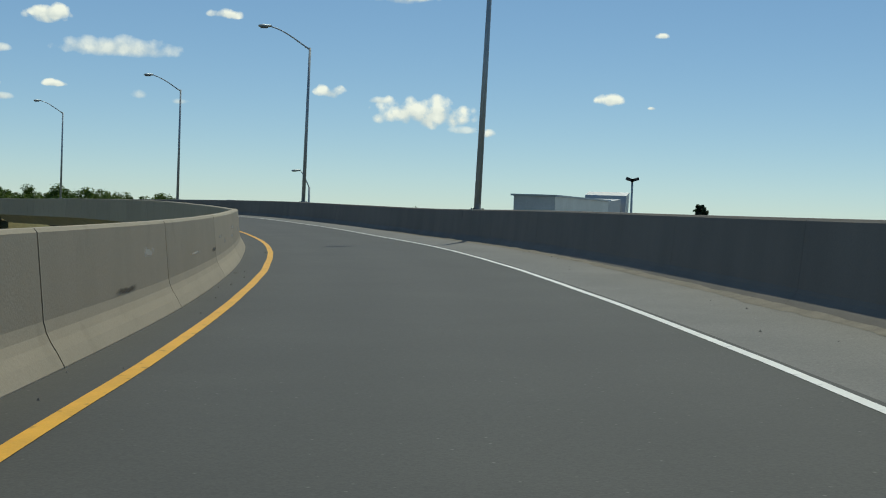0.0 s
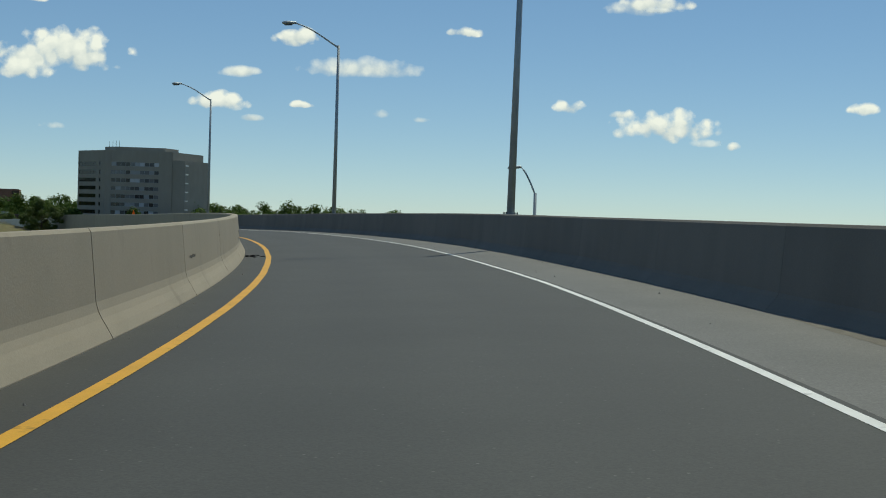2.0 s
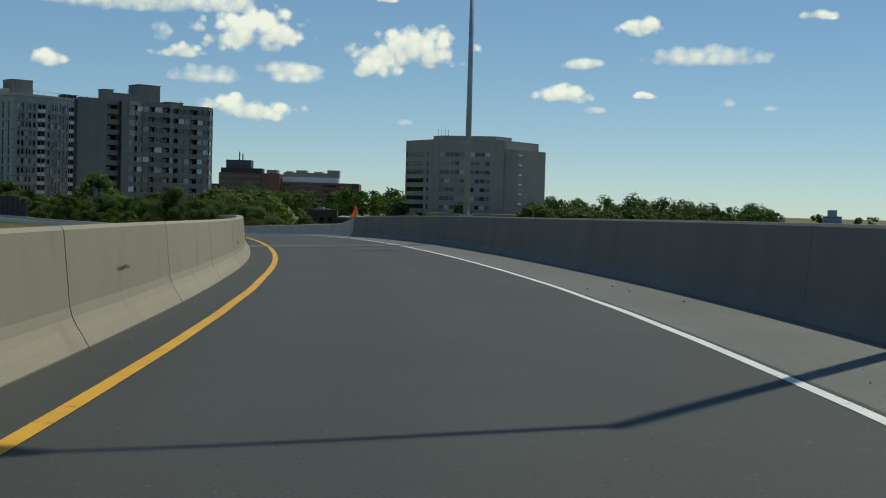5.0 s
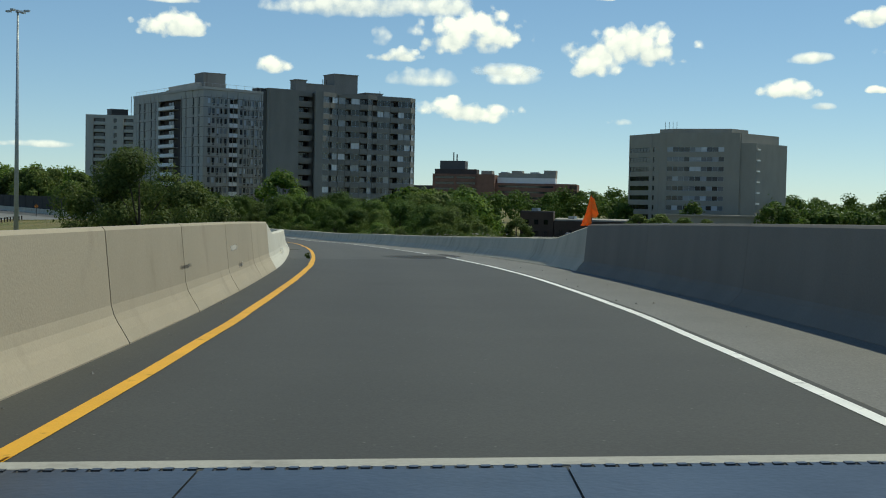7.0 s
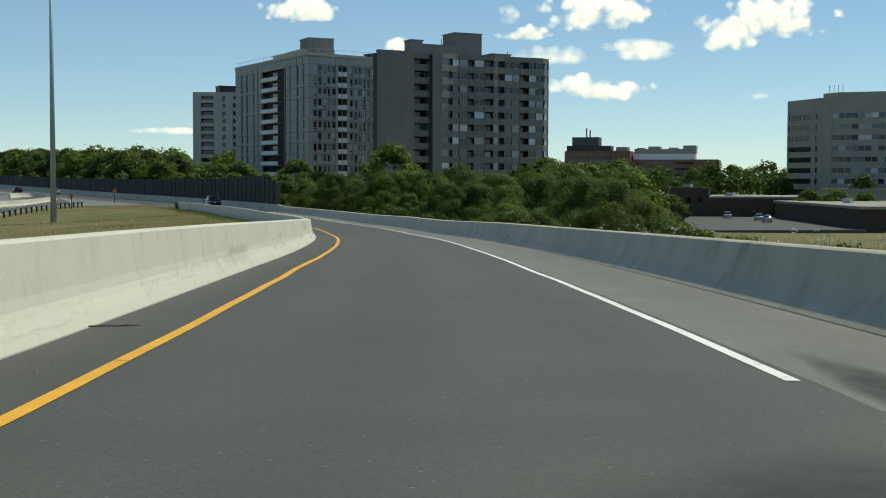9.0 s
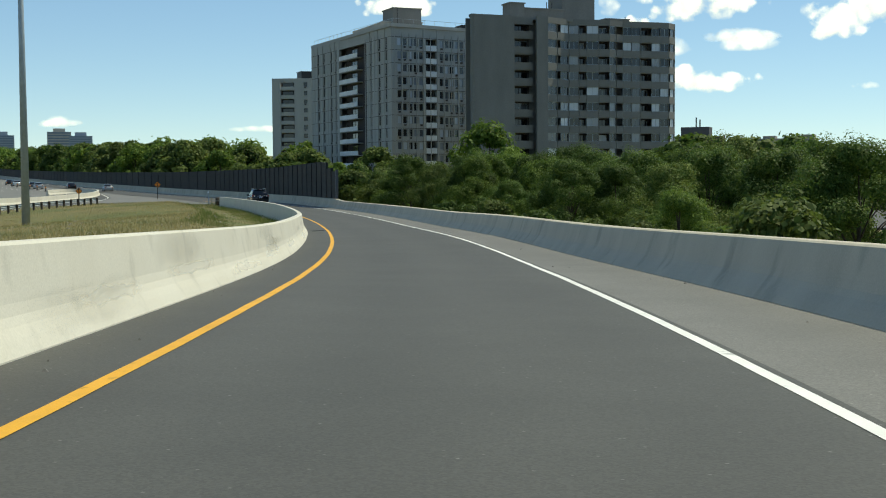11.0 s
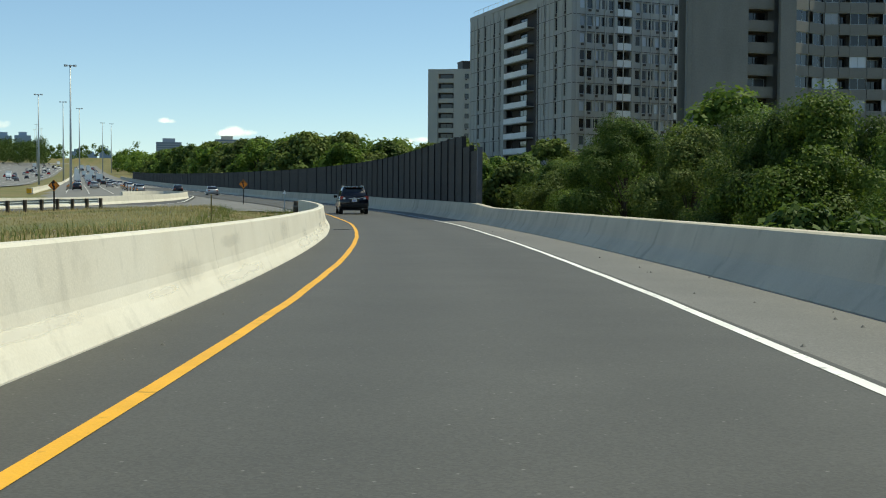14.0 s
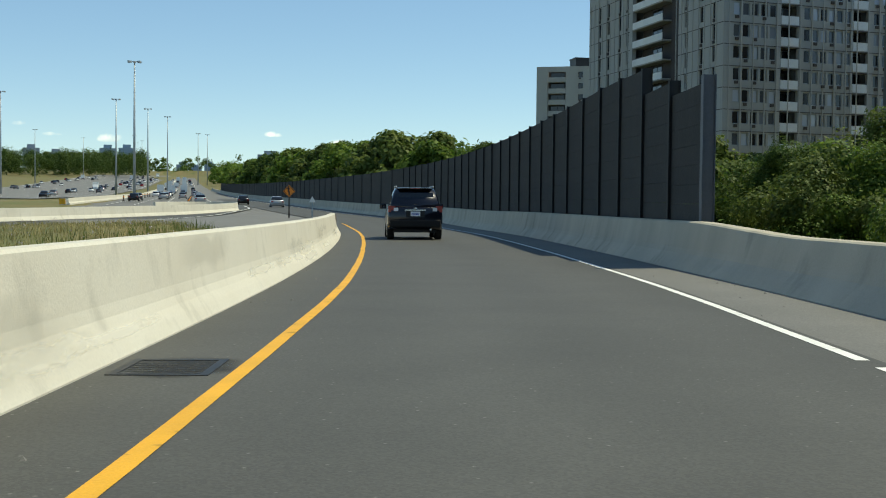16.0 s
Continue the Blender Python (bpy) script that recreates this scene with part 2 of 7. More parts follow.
def stain_material(name, tone, most):
    """A dark oily deposit that thins out towards its rim."""
    m = bpy.data.materials.new(name)
    m.use_nodes = True
    nt = m.node_tree
    N, L = nt.nodes.new, nt.links.new
    b, out = nt.nodes["Principled BSDF"], nt.nodes["Material Output"]
    b.inputs["Base Color"].default_value, b.inputs["Roughness"].default_value = (*tone, 1), 0.7
    at, tc, no, k, cl = N("ShaderNodeAttribute"), N("ShaderNodeTexCoord"), N("ShaderNodeTexNoise"), N("ShaderNodeMath"), N("ShaderNodeMapRange")
    at.attribute_name = "core"
    no.inputs["Scale"].default_value, no.inputs["Detail"].default_value, no.inputs["Roughness"].default_value = 2.4, 8, 0.7
    L(tc.outputs["Object"], no.inputs["Vector"])
    k.operation = "MULTIPLY"
    L(at.outputs["Fac"], k.inputs[0])
    L(no.outputs["Fac"], k.inputs[1])
    cl.inputs["From Min"].default_value, cl.inputs["From Max"].default_value = 0.05, 0.55
    cl.inputs["To Max"].default_value = most
    L(k.outputs[0], cl.inputs["Value"])
    tr, mx = N("ShaderNodeBsdfTransparent"), N("ShaderNodeMixShader")
    L(cl.outputs[0], mx.inputs[0])
    L(tr.outputs[0], mx.inputs[1])
    L(b.outputs[0], mx.inputs[2])
    L(mx.outputs[0], out.inputs["Surface"])
    return m


M_STAIN = stain_material("dark stain", (0.020, 0.0195, 0.018), 0.7)
M_GRIME = stain_material("concrete grime", (0.28, 0.265, 0.22), 0.12)
M_SCRAPE = stain_material("scraped concrete", (0.07, 0.06, 0.05), 0.6)
M_CHALK = stain_material("chalky scuff", (0.80, 0.77, 0.68), 0.5)


def leaf_material(name, a, c, yellow, patch=0.0):
    """Leaves or blades, each of its own green; patch: how far they follow dry and fresh patches of the ground."""
    m = bpy.data.materials.new(name)
    m.use_nodes = True
    nt = m.node_tree
    N, L = nt.nodes.new, nt.links.new
    b, out = nt.nodes["Principled BSDF"], nt.nodes["Material Output"]
    geo, ramp, info = N("ShaderNodeNewGeometry"), N("ShaderNodeValToRGB"), N("ShaderNodeObjectInfo")
    ramp.color_ramp.elements[0].color, ramp.color_ramp.elements[1].color = (*a, 1), (*c, 1)
    e = ramp.color_ramp.elements.new(0.93)
    e.color = (*yellow, 1)
    pick = geo.outputs["Random Per Island"]
    if patch:
        tc, spots, wide, mix = N("ShaderNodeTexCoord"), N("ShaderNodeTexNoise"), N("ShaderNodeMapRange"), N("ShaderNodeMix")
        spots.inputs["Scale"].default_value, spots.inputs["Detail"].default_value = 0.16, 5
        wide.inputs["From Min"].default_value, wide.inputs["From Max"].default_value = 0.36, 0.64
        L(tc.outputs["Object"], spots.inputs["Vector"])
        L(spots.outputs["Fac"], wide.inputs["Value"])
        mix.inputs["Factor"].default_value = patch
        L(pick, mix.inputs["A"])
        L(wide.outputs[0], mix.inputs["B"])
        pick = mix.outputs["Result"]
    L(pick, ramp.inputs[0])
    vary = N("ShaderNodeMapRange")
    vary.inputs["To Min"].default_value, vary.inputs["To Max"].default_value = 0.85, 1.45
    L(info.outputs["Random"], vary.inputs["Value"])
    sc = N("ShaderNodeVectorMath")
    sc.operation = "SCALE"
    L(ramp.outputs[0], sc.inputs[0])
    L(vary.outputs[0], sc.inputs["Scale"])
    L(sc.outputs[0], b.inputs["Base Color"])
    b.inputs["Roughness"].default_value, b.inputs["Specular IOR Level"].default_value = 0.62, 0.22
    tr, mx = N("ShaderNodeBsdfTranslucent"), N("ShaderNodeMixShader")
    L(sc.outputs[0], tr.inputs["Color"])
    mx.inputs[0].default_value = 0.42
    L(b.outputs[0], mx.inputs[1])
    L(tr.outputs[0], mx.inputs[2])
    L(mx.outputs[0], out.inputs["Surface"])
    return m


M_LEAF = leaf_material("broad leaves", (0.050, 0.100, 0.015), (0.092, 0.162, 0.023), (0.15, 0.21, 0.034))
M_LEAF2 = leaf_material("dark leaves", (0.032, 0.070, 0.012), (0.062, 0.116, 0.020), (0.11, 0.16, 0.032))
M_LEAF3 = leaf_material("yellow green leaves", (0.055, 0.094, 0.018), (0.095, 0.145, 0.030), (0.15, 0.185, 0.045))
M_CONIFER = leaf_material("needles", (0.010, 0.025, 0.012), (0.02, 0.05, 0.02), (0.03, 0.06, 0.025))
M_BLADE = leaf_material("dry grass blades", (0.085, 0.105, 0.026), (0.30, 0.225, 0.085), (0.44, 0.35, 0.17), 0.65)
M_FLAG = leaf_material("orange flag plastic", (0.85, 0.22, 0.03), (0.92, 0.28, 0.04), (0.95, 0.32, 0.06))
M_FLOWER = leaf_material("flower heads", (0.5, 0.48, 0.4), (0.66, 0.64, 0.58), (0.4, 0.3, 0.4))


# ---- building blocks ----
def mesh(name, verts, faces, material, smooth=False):
    me = bpy.data.meshes.new(name)
    me.from_pydata([tuple(v) for v in verts], [], faces)
    for m in material if isinstance(material, (list, tuple)) else [material]:
        me.materials.append(m)
    if smooth:
        me.polygons.foreach_set("use_smooth", [True] * len(me.polygons))
    me.update()
    return me


def thing(name, label, category, kind="", group="", at=(0, 0, 0), turn=0.0):
    ob = new(name)
    ob.matrix_world = pose(*at, 0, 0, turn)
    return tagged(ob, label, category, group, kind)


def part(name, me, parent, label="", kind=""):
    ob = new(name, me)
    ob.parent = parent
    return tagged(ob, label, kind=kind)


def box_vf(x0, x1, y0, y1, z0, z1, base=0):
    v = [(x, y, z) for z in (z0, z1) for x, y in ((x0, y0), (x1, y0), (x1, y1), (x0, y1))]
    f = [(0, 3, 2, 1), (4, 5, 6, 7), (0, 1, 5, 4), (1, 2, 6, 5), (2, 3, 7, 6), (3, 0, 4, 7)]
    return v, [tuple(i + base for i in q) for q in f]


def boxes(name, spec, material):
    V, F = [], []
    for s in spec:
        v, f = box_vf(*s, base=len(V))
        V += v
        F += f
    return mesh(name, V, F, material)


# ---- the ramp's line ----
# x, y, z of the road surface and its bank in degrees, about every 13 m
REF = [
    (-0.10, -33.00, 7.83, 2.02),
    (0.00, 0.00, 7.85, 2.10),
    (-0.50, 16.78, 7.89, 2.17),
    (-2.18, 33.48, 7.98, 1.96),
    (-5.17, 50.00, 8.00, 1.80),
    (-9.46, 66.23, 8.11, 1.90),
    (-14.82, 82.14, 8.24, 1.93),
    (-21.31, 97.62, 8.28, 1.73),
    (-28.88, 112.60, 8.24, 1.64),
    (-37.49, 127.02, 8.10, 1.76),
    (-47.06, 140.81, 7.97, 1.61),
    (-57.34, 154.08, 7.76, 1.08),
    (-68.16, 166.92, 7.41, 0.34),
    (-79.38, 179.41, 7.03, -0.62),
    (-90.98, 191.55, 6.61, -0.76),
    (-103.02, 203.25, 6.19, -0.38),
    (-115.52, 214.46, 5.74, -0.01),
    (-128.44, 225.18, 5.45, 0.36),
    (-141.76, 235.40, 5.15, 0.57),
    (-155.45, 245.13, 4.98, 0.73),
    (-169.49, 254.34, 4.88, 0.43),
    (-183.15, 262.68, 4.81, 0.30),
    (-197.04, 270.61, 4.76, 0.30),
    (-211.16, 278.13, 4.74, 0.30),
    (-225.50, 285.24, 4.69, 0.30),
    (-240.03, 291.92, 4.74, 0.30),
    (-258.47, 299.67, 4.81, 0.30),
    (-277.18, 306.74, 4.89, 0.30),
    (-305.39, 316.94, 5.13, 0.30),
    (-352.41, 333.94, 5.58, 0.30),
    (-446.45, 367.95, 6.55, 0.30),
    (-587.51, 418.95, 8.60, 0.30),
    (-822.61, 503.97, 13.80, 0.30),
    (-1198.78, 639.99, 28.00, 0.30),
]
R_ = np.array(REF)
_d = np.hypot(*np.diff(R_[:, :2], axis=0).T)
R_S = np.concatenate([[0], np.cumsum(_d)]) - _d[0]
R_M = np.gradient(R_, R_S, axis=0)


def line(s):
    """Place, tangent and banked right-hand way of the ramp's line at station s."""
    i = int(np.clip(np.searchsorted(R_S, s, side="right") - 1, 0, len(R_S) - 2))
    h = R_S[i + 1] - R_S[i]
    u = (s - R_S[i]) / h
    p = (2*u**3 - 3*u**2 + 1) * R_[i] + (u**3 - 2*u**2 + u) * h * R_M[i] + (3*u**2 - 2*u**3) * R_[i + 1] + (u**3 - u**2) * h * R_M[i + 1]
    d = ((6*u**2 - 6*u) * (R_[i] - R_[i + 1]) / h + (3*u**2 - 4*u + 1) * R_M[i] + (3*u**2 - 2*u) * R_M[i + 1])
    t = Vector((d[0], d[1], 0)).normalized()
    b = radians(p[3])
    right = Vector((t.y * math.cos(b), -t.x * math.cos(b), math.sin(b)))
    return Vector(p[:3]), Vector((d[0], d[1], d[2])).normalized(), right


def curve(*pairs):
    xs, ys = [p[0] for p in pairs], [p[1] for p in pairs]
    return lambda s: float(np.interp(s, xs, ys))


YEL = curve((-16, -1.67), (0, -1.86), (16, -2.14), (32, -2.23), (48, -2.24), (64, -2.16), (80, -2.17), (96, -2.12), (112, -2.20), (128, -2.26), (144, -2.14), (160, -2.11), (176, -2.06), (192, -2.14), (208, -2.24), (224, -2.07), (240, -1.95), (256, -1.85), (272, -1.80), (288, -1.61), (304, -1.38), (320, -1.15), (336, -0.99), (352, -1.07), (384, -0.99), (400, -0.89))
WHI = curve((-16, 3.17), (0, 3.00), (16, 2.75), (32, 2.57), (48, 2.58), (64, 2.76), (80, 2.72), (96, 2.67), (112, 2.60), (128, 2.51), (144, 2.45), (160, 2.50), (176, 2.40), (192, 2.27), (208, 2.02), (224, 2.01), (240, 2.15), (256, 2.36), (272, 2.38), (288, 2.47), (304, 2.62), (320, 2.92), (336, 3.33), (352, 3.49), (400, 3.90), (1400, 4.10))
LEFT_ = curve((-16, -2.54), (0, -2.60), (16, -2.78), (32, -3.00), (48, -3.01), (64, -2.93), (80, -2.91), (96, -2.93), (112, -3.01), (128, -3.07), (144, -2.95), (160, -2.81), (176, -2.83), (192, -2.99), (208, -3.05), (224, -2.97), (240, -2.84), (256, -2.71), (272, -2.68), (288, -2.52), (304, -2.34), (320, -2.06), (336, -1.92), (352, -1.87), (384, -1.74), (400, -1.66))
LEFT = lambda s: LEFT_(s) + 0.12 * float(np.interp(s, [165, 185], [1, 0]))
RIGHT = curve((-16, 4.81), (0, 4.73), (16, 4.66), (32, 4.58), (48, 4.49), (64, 4.46), (80, 4.38), (96, 4.31), (112, 4.21), (128, 4.08), (144, 3.98), (160, 3.90), (176, 3.91), (192, 3.91), (208, 3.91), (224, 3.87), (240, 3.83), (256, 3.81), (272, 3.84), (288, 3.92), (304, 4.10), (320, 4.34), (336, 4.55), (400, 5.39), (1400, 5.40))
LTOP = curve((173.6, 1.07), (176.2, 0.80), (300, 0.80), (1400, 0.82))
RTOP = curve((60, 1.08), (150, 1.04), (172.4, 1.04), (177.4, 0.71), (336, 0.70), (341, 0.84), (420, 0.98), (520, 1.05), (1400, 1.05))


def on_road(s, o, up=0.0):
    p, t, r = line(s)
    return p + r * o + Vector((0, 0, up))


def ribbon(name, s0, s1, step, fa, fb, up, material, cols=1):
    n = max(1, int(round((s1 - s0) / step)))
    V, F = [], []
    for i in range(n + 1):
        s = s0 + (s1 - s0) * i / n
        a, b = fa(s), fb(s)
        V += [on_road(s, a + (b - a) * k / cols, up) for k in range(cols + 1)]
    c = cols + 1
    for i in range(n):
        F += [(i*c + k, i*c + k + 1, i*c + c + k + 1, i*c + c + k) for k in range(cols)]
    return mesh(name, V, F, material)


HWAY = (-0.94, 0.342)   # the highway's direction


def smooth(a, b, x):
    u = np.clip((x - a) / (b - a), 0, 1)
    return u * u * (3 - 2 * u)


LS = np.arange(-30.0, 1400.0, 4.0)
LP = np.array([[*line(s)[0], *line(s)[2][:2]] for s in LS])


PAVED = curve((372, -1.0), (380, -6.0), (390, -12.0), (403, -20.0), (430, -27.0), (500, -27.0), (657, -22.5), (1000, -14.0), (1300, -8.0))


def plateau(x, y):
    """The far carriageways stand a little higher."""
    return 0.04 * float(smooth(158, 132, x * 0.342 + y * 0.94)) * float(smooth(330, 400, x * HWAY[0] + y * HWAY[1]))


def land(x, y):
    """Height of the ground: low land on the ramp's right, a bank beside it, and the highway's level on its left."""
    d = np.hypot(LP[:, 0] - x, LP[:, 1] - y)
    i = int(np.argmin(d))
    s, zr = LS[i], LP[i, 2]
    lat = (x - LP[i, 0]) * LP[i, 3] + (y - LP[i, 1]) * LP[i, 4]
    u = x * HWAY[0] + y * HWAY[1]
    rise = float(np.interp(u, [330, 427, 654, 900, 1350, 1750, 2600], [0, 0.8, 3.0, 7.6, 22.0, 38, 44]))
    rise *= float(smooth(1200, 400, abs(x * 0.342 + y * 0.94 - 170)))
    made = float(smooth(148, 172, s))
    if lat >= 0:
        low = 0.4 * noise.noise((x * 0.02, y * 0.02, 0.0)) + rise + 4.0 * float(smooth(330, 420, s)) * float(smooth(90, 35, lat))
        bank = max(zr - 0.3 - max(lat - 5.8, 0) * 0.3, low)
        z = low + (bank - low) * made
        return min(z, zr - 0.4) if lat < 9 else z
    flat = 4.46 + rise + 0.08 * noise.noise((x * 0.03, y * 0.03, 3.0))
    k = float(smooth(6, 30, -lat))
    edge = zr - 0.4 + 0.8 * float(smooth(5.2, 8.4, -lat)) * float(smooth(386, 366, s))
    side = edge * (1 - k) + flat * k
    z = side * float(smooth(112, 178, s)) * float(smooth(900, 300, -lat) if s < 250 else 1.0)
    z += plateau(x, y) - 0.85 * math.exp(-((x + 188) ** 2 + (y - 240) ** 2) / 200)
    if s > 371 and lat > PAVED(s) - 4:
        return zr - 0.16 if s < 440 else min(z, zr - 0.16)
    return min(z, zr - 0.4) if lat > -5.2 else z


def axis(c, near, step, far):
    a = [0.0]
    while a[-1] < far:
        g = step if a[-1] < near else step * (1 + (a[-1] - near) / 60)
        a.append(a[-1] + g)
    return np.array([c - v for v in a[:0:-1]] + [c + v for v in a])


def ground():
    X, Y = axis(-180, 190, 3.0, 4300), axis(230, 190, 3.0, 4300)
    V = [(x, y, land(x, y)) for y in Y for x in X]
    n = len(X)
    F = [(j*n + i, j*n + i + 1, j*n + n + i + 1, j*n + n + i) for j in range(len(Y) - 1) for i in range(n - 1)]
    tagged(new("ground", mesh("ground", V, F, M_GRASS, True)), "dry summer grass and weeds over rolling ground", "ground", kind="structure")


ground()
road = thing("road", "dark grey worn asphalt ramp curving between concrete barriers", "road", "structure")


def ribbon_across(name, s0, s1, step, fa, fb, material, cols):
    """A road strip that also stores each point's distance from the ramp's line."""
    me = ribbon(name, s0, s1, step, fa, fb, 0.0, material, cols)
    n = len(me.vertices) // (cols + 1)
    at = me.attributes.new("across", "FLOAT", "POINT")
    vals = []
    for i in range(n):
        s = s0 + (s1 - s0) * i / (n - 1)
        a, c = fa(s), fb(s)
        vals += [a + (c - a) * k / cols for k in range(cols + 1)]
    at.data.foreach_set("value", vals)
    return me


part("lane", ribbon_across("lane", -30, 183, 2, lambda s: LEFT(s) - 0.3, lambda s: WHI(s) + 0.12, M_DECK, 12), road)
part("lane", ribbon_across("lane", 183, 620, 2, lambda s: LEFT(s) - 0.3, lambda s: WHI(s) + 0.12, M_ASPHALT, 12), road)
part("shoulder", ribbon_across("shoulder", -30, 900, 2, lambda s: WHI(s) + 0.12, lambda s: RIGHT(s) + 0.3, M_SHOULDER, 3), road, "paler gritty asphalt shoulder")


def painted(name, s0, s1, f, half, material, label, wob=0.0, lift=0.004):
    wig = lambda s: f(s) + wob * noise.noise((s * 0.35, half, 2.0))
    part(name, ribbon(name, s0, s1, 1.0, lambda s: wig(s) - half, lambda s: wig(s) + half, lift, material), road, label)


painted("yellow_line", -30, 183, YEL, 0.067, M_YELLOW, "solid yellow edge line", 0.02)
painted("yellow_line", 183, 395, YEL, 0.056, M_YELLOW, "solid yellow edge line", 0.02)
for a, b in ((-30, 186.7), (192.3, 327.4), (327.8, 700)):
    painted("white_line", a, b, WHI, 0.05, M_WHITE, "solid white edge line", 0.02)

painted("yellow_line", 149.0, 150.5, YEL, 0.063, M_YELLOW, "solid yellow edge line", 0.02, 0.017)
painted("white_line", 149.0, 150.5, WHI, 0.046, M_WHITE, "solid white edge line", 0.02, 0.017)

# jersey profile: (setback from the toe, height), for a barrier 1 m high
PROFILE = [(0.0, -0.3), (0.0, 0.012), (0.06, 0.12), (0.11, 0.20), (0.145, 0.27), (0.17, 0.36), (0.235, 0.97), (0.26, 1.0), (0.42, 1.0), (0.44, 0.97), (0.46, -0.6)]


def barrier_panel(s0, s1, side, foot, top, material):
    n = max(2, int(round((s1 - s0) / 1.2)))
    V, F = [], []
    prof = [(o * 1.45, z) for o, z in PROFILE] if side > 0 and s0 > 172.3 else PROFILE
    c = len(prof)
    for i in range(n + 1):
        s = s0 + (s1 - s0) * i / n
        h = top(s)
        for o, z in prof:
            zz = z * h if z > 0.9 else z * 0.62 if side > 0 and s0 < 172 and z > 0 else z
            V.append(on_road(s, foot(s) + side * o, zz))
    for i in range(n):
        for k in range(c - 1):
            q = (i*c + k, i*c + k + 1, i*c + c + k + 1, i*c + c + k)
            F.append(q if side > 0 else q[::-1])
    F += [tuple(range(c)) if side < 0 else tuple(range(c))[::-1], tuple(n*c + k for k in range(c))[::1 if side > 0 else -1]]
    return mesh("panel", V, F, material)


def barrier(name, side, foot, top, s0, s1, length, label):
    ob = thing(name, label, "barrier", "structure")
    known = [s0, 9.8, 15.8, 35.5, 73.8, 104.0, 150.0, 156.0, 159.9, 164.2, 168.7, 173.5, s1]
    if side > 0:
        known = [s0, 172.4, 340.2, s1]
    cuts = []
    for a, b in zip(known, known[1:]):
        n = max(1, int(round((b - a) / (length if b < 174 else 3.05 if a > 330 and side > 0 else 4 * length))))
        cuts += [a + (b - a) * k / n for k in range(n)]
    for s, e in zip(cuts, cuts[1:] + [s1]):
        gap = (0.016 if side < 0 else 0.005) if s < 172.3 else 0.0035
        part("panel", barrier_panel(s + gap, e - gap, side, foot, top, (M_CONCRETE if s < 173 else M_NEWCONC) if side < 0 else (M_SHADEBAR if s < 172.3 else M_GREYBAR2)), ob)
    return ob


inner_barrier = barrier("barrier_left", -1, LEFT, LTOP, -27.0, 372.0, 6.0, "weathered pale concrete jersey barrier with joints and scuffs")
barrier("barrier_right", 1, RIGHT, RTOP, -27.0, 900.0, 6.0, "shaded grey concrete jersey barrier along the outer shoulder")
# ---- ramp furniture ----
def frame_on_road(s, o=0.0, up=0.0):
    """A pose on the ramp: x to the right, y ahead, z up from the road."""
    p, t, r = line(s)
    u = r.cross(t).normalized()
    y = u.cross(r).normalized()
    m = Matrix((r, y, u)).transposed().to_4x4()
    m.translation = p + r * o + u * up
    return m


def expansion_joint():
    s0 = 149.66
    a, b = LEFT(s0) + 0.02, RIGHT(s0) - 0.02
    ob = thing("expansion_joint", "steel finger expansion joint between pale concrete headers", "bridge joint", "structure")
    ob.matrix_world = frame_on_road(s0)
    for y0, y1 in ((-0.68, -0.50), (0.50, 0.68)):
        part("header", boxes("header", [(a, b, y0, y1, -0.1, 0.006)], M_HEADER), ob)
    n = 4
    for i in range(n):
        x0, x1 = a + (b - a) * i / n, a + (b - a) * (i + 1) / n
        part("finger_plate", boxes("finger_plate", [(x0 + 0.006, x1 - 0.006, -0.40, 0.40, -0.05, 0.012)], M_PLATE), ob)
        for sy in (-1, 1):
            spec, x = [], x0 + 0.02
            while x < x1 - 0.06:
                spec.append((x, x + 0.042, min(sy * 0.40, sy * 0.47), max(sy * 0.40, sy * 0.47), -0.05, 0.011))
                spec.append((x + 0.055, x + 0.097, min(sy * 0.455, sy * 0.50), max(sy * 0.455, sy * 0.50), -0.05, 0.010))
                x += 0.11
            part("teeth", boxes("teeth", spec, M_PLATE), ob, kind="stuff")
    part("gap", boxes("gap", [(a, b, -0.5, 0.5, -0.12, -0.03)], M_BLACK), ob, "black gap under the teeth")
    cover = thing("cover_plate", "grey steel cover plate bolted over the barrier joint", "cover plate")
    cover.matrix_world = frame_on_road(s0 - 0.1, LEFT(s0) - 0.0, 0.02)
    v = [(-0.02, -0.28, 0.06), (-0.02, 0.28, 0.06), (-0.18, 0.28, 0.36), (-0.18, -0.28, 0.36), (0.01, -0.28, 0.06), (0.01, 0.28, 0.06), (-0.15, 0.28, 0.37), (-0.15, -0.28, 0.37)]
    part("plate", mesh("plate", v, [(0, 1, 2, 3)[::-1], (4, 5, 6, 7), (0, 4, 7, 3), (1, 2, 6, 5), (3, 7, 6, 2), (0, 1, 5, 4)], M_STEEL), cover)
    for y in (-0.22, 0.22):
        for k in (0.12, 0.31):
            part("bolt", boxes("bolt", [(-0.02 - k * 0.5, 0.02 - k * 0.5, y - 0.02, y + 0.02, k, k + 0.02)], M_DARKMETAL), cover)


expansion_joint()


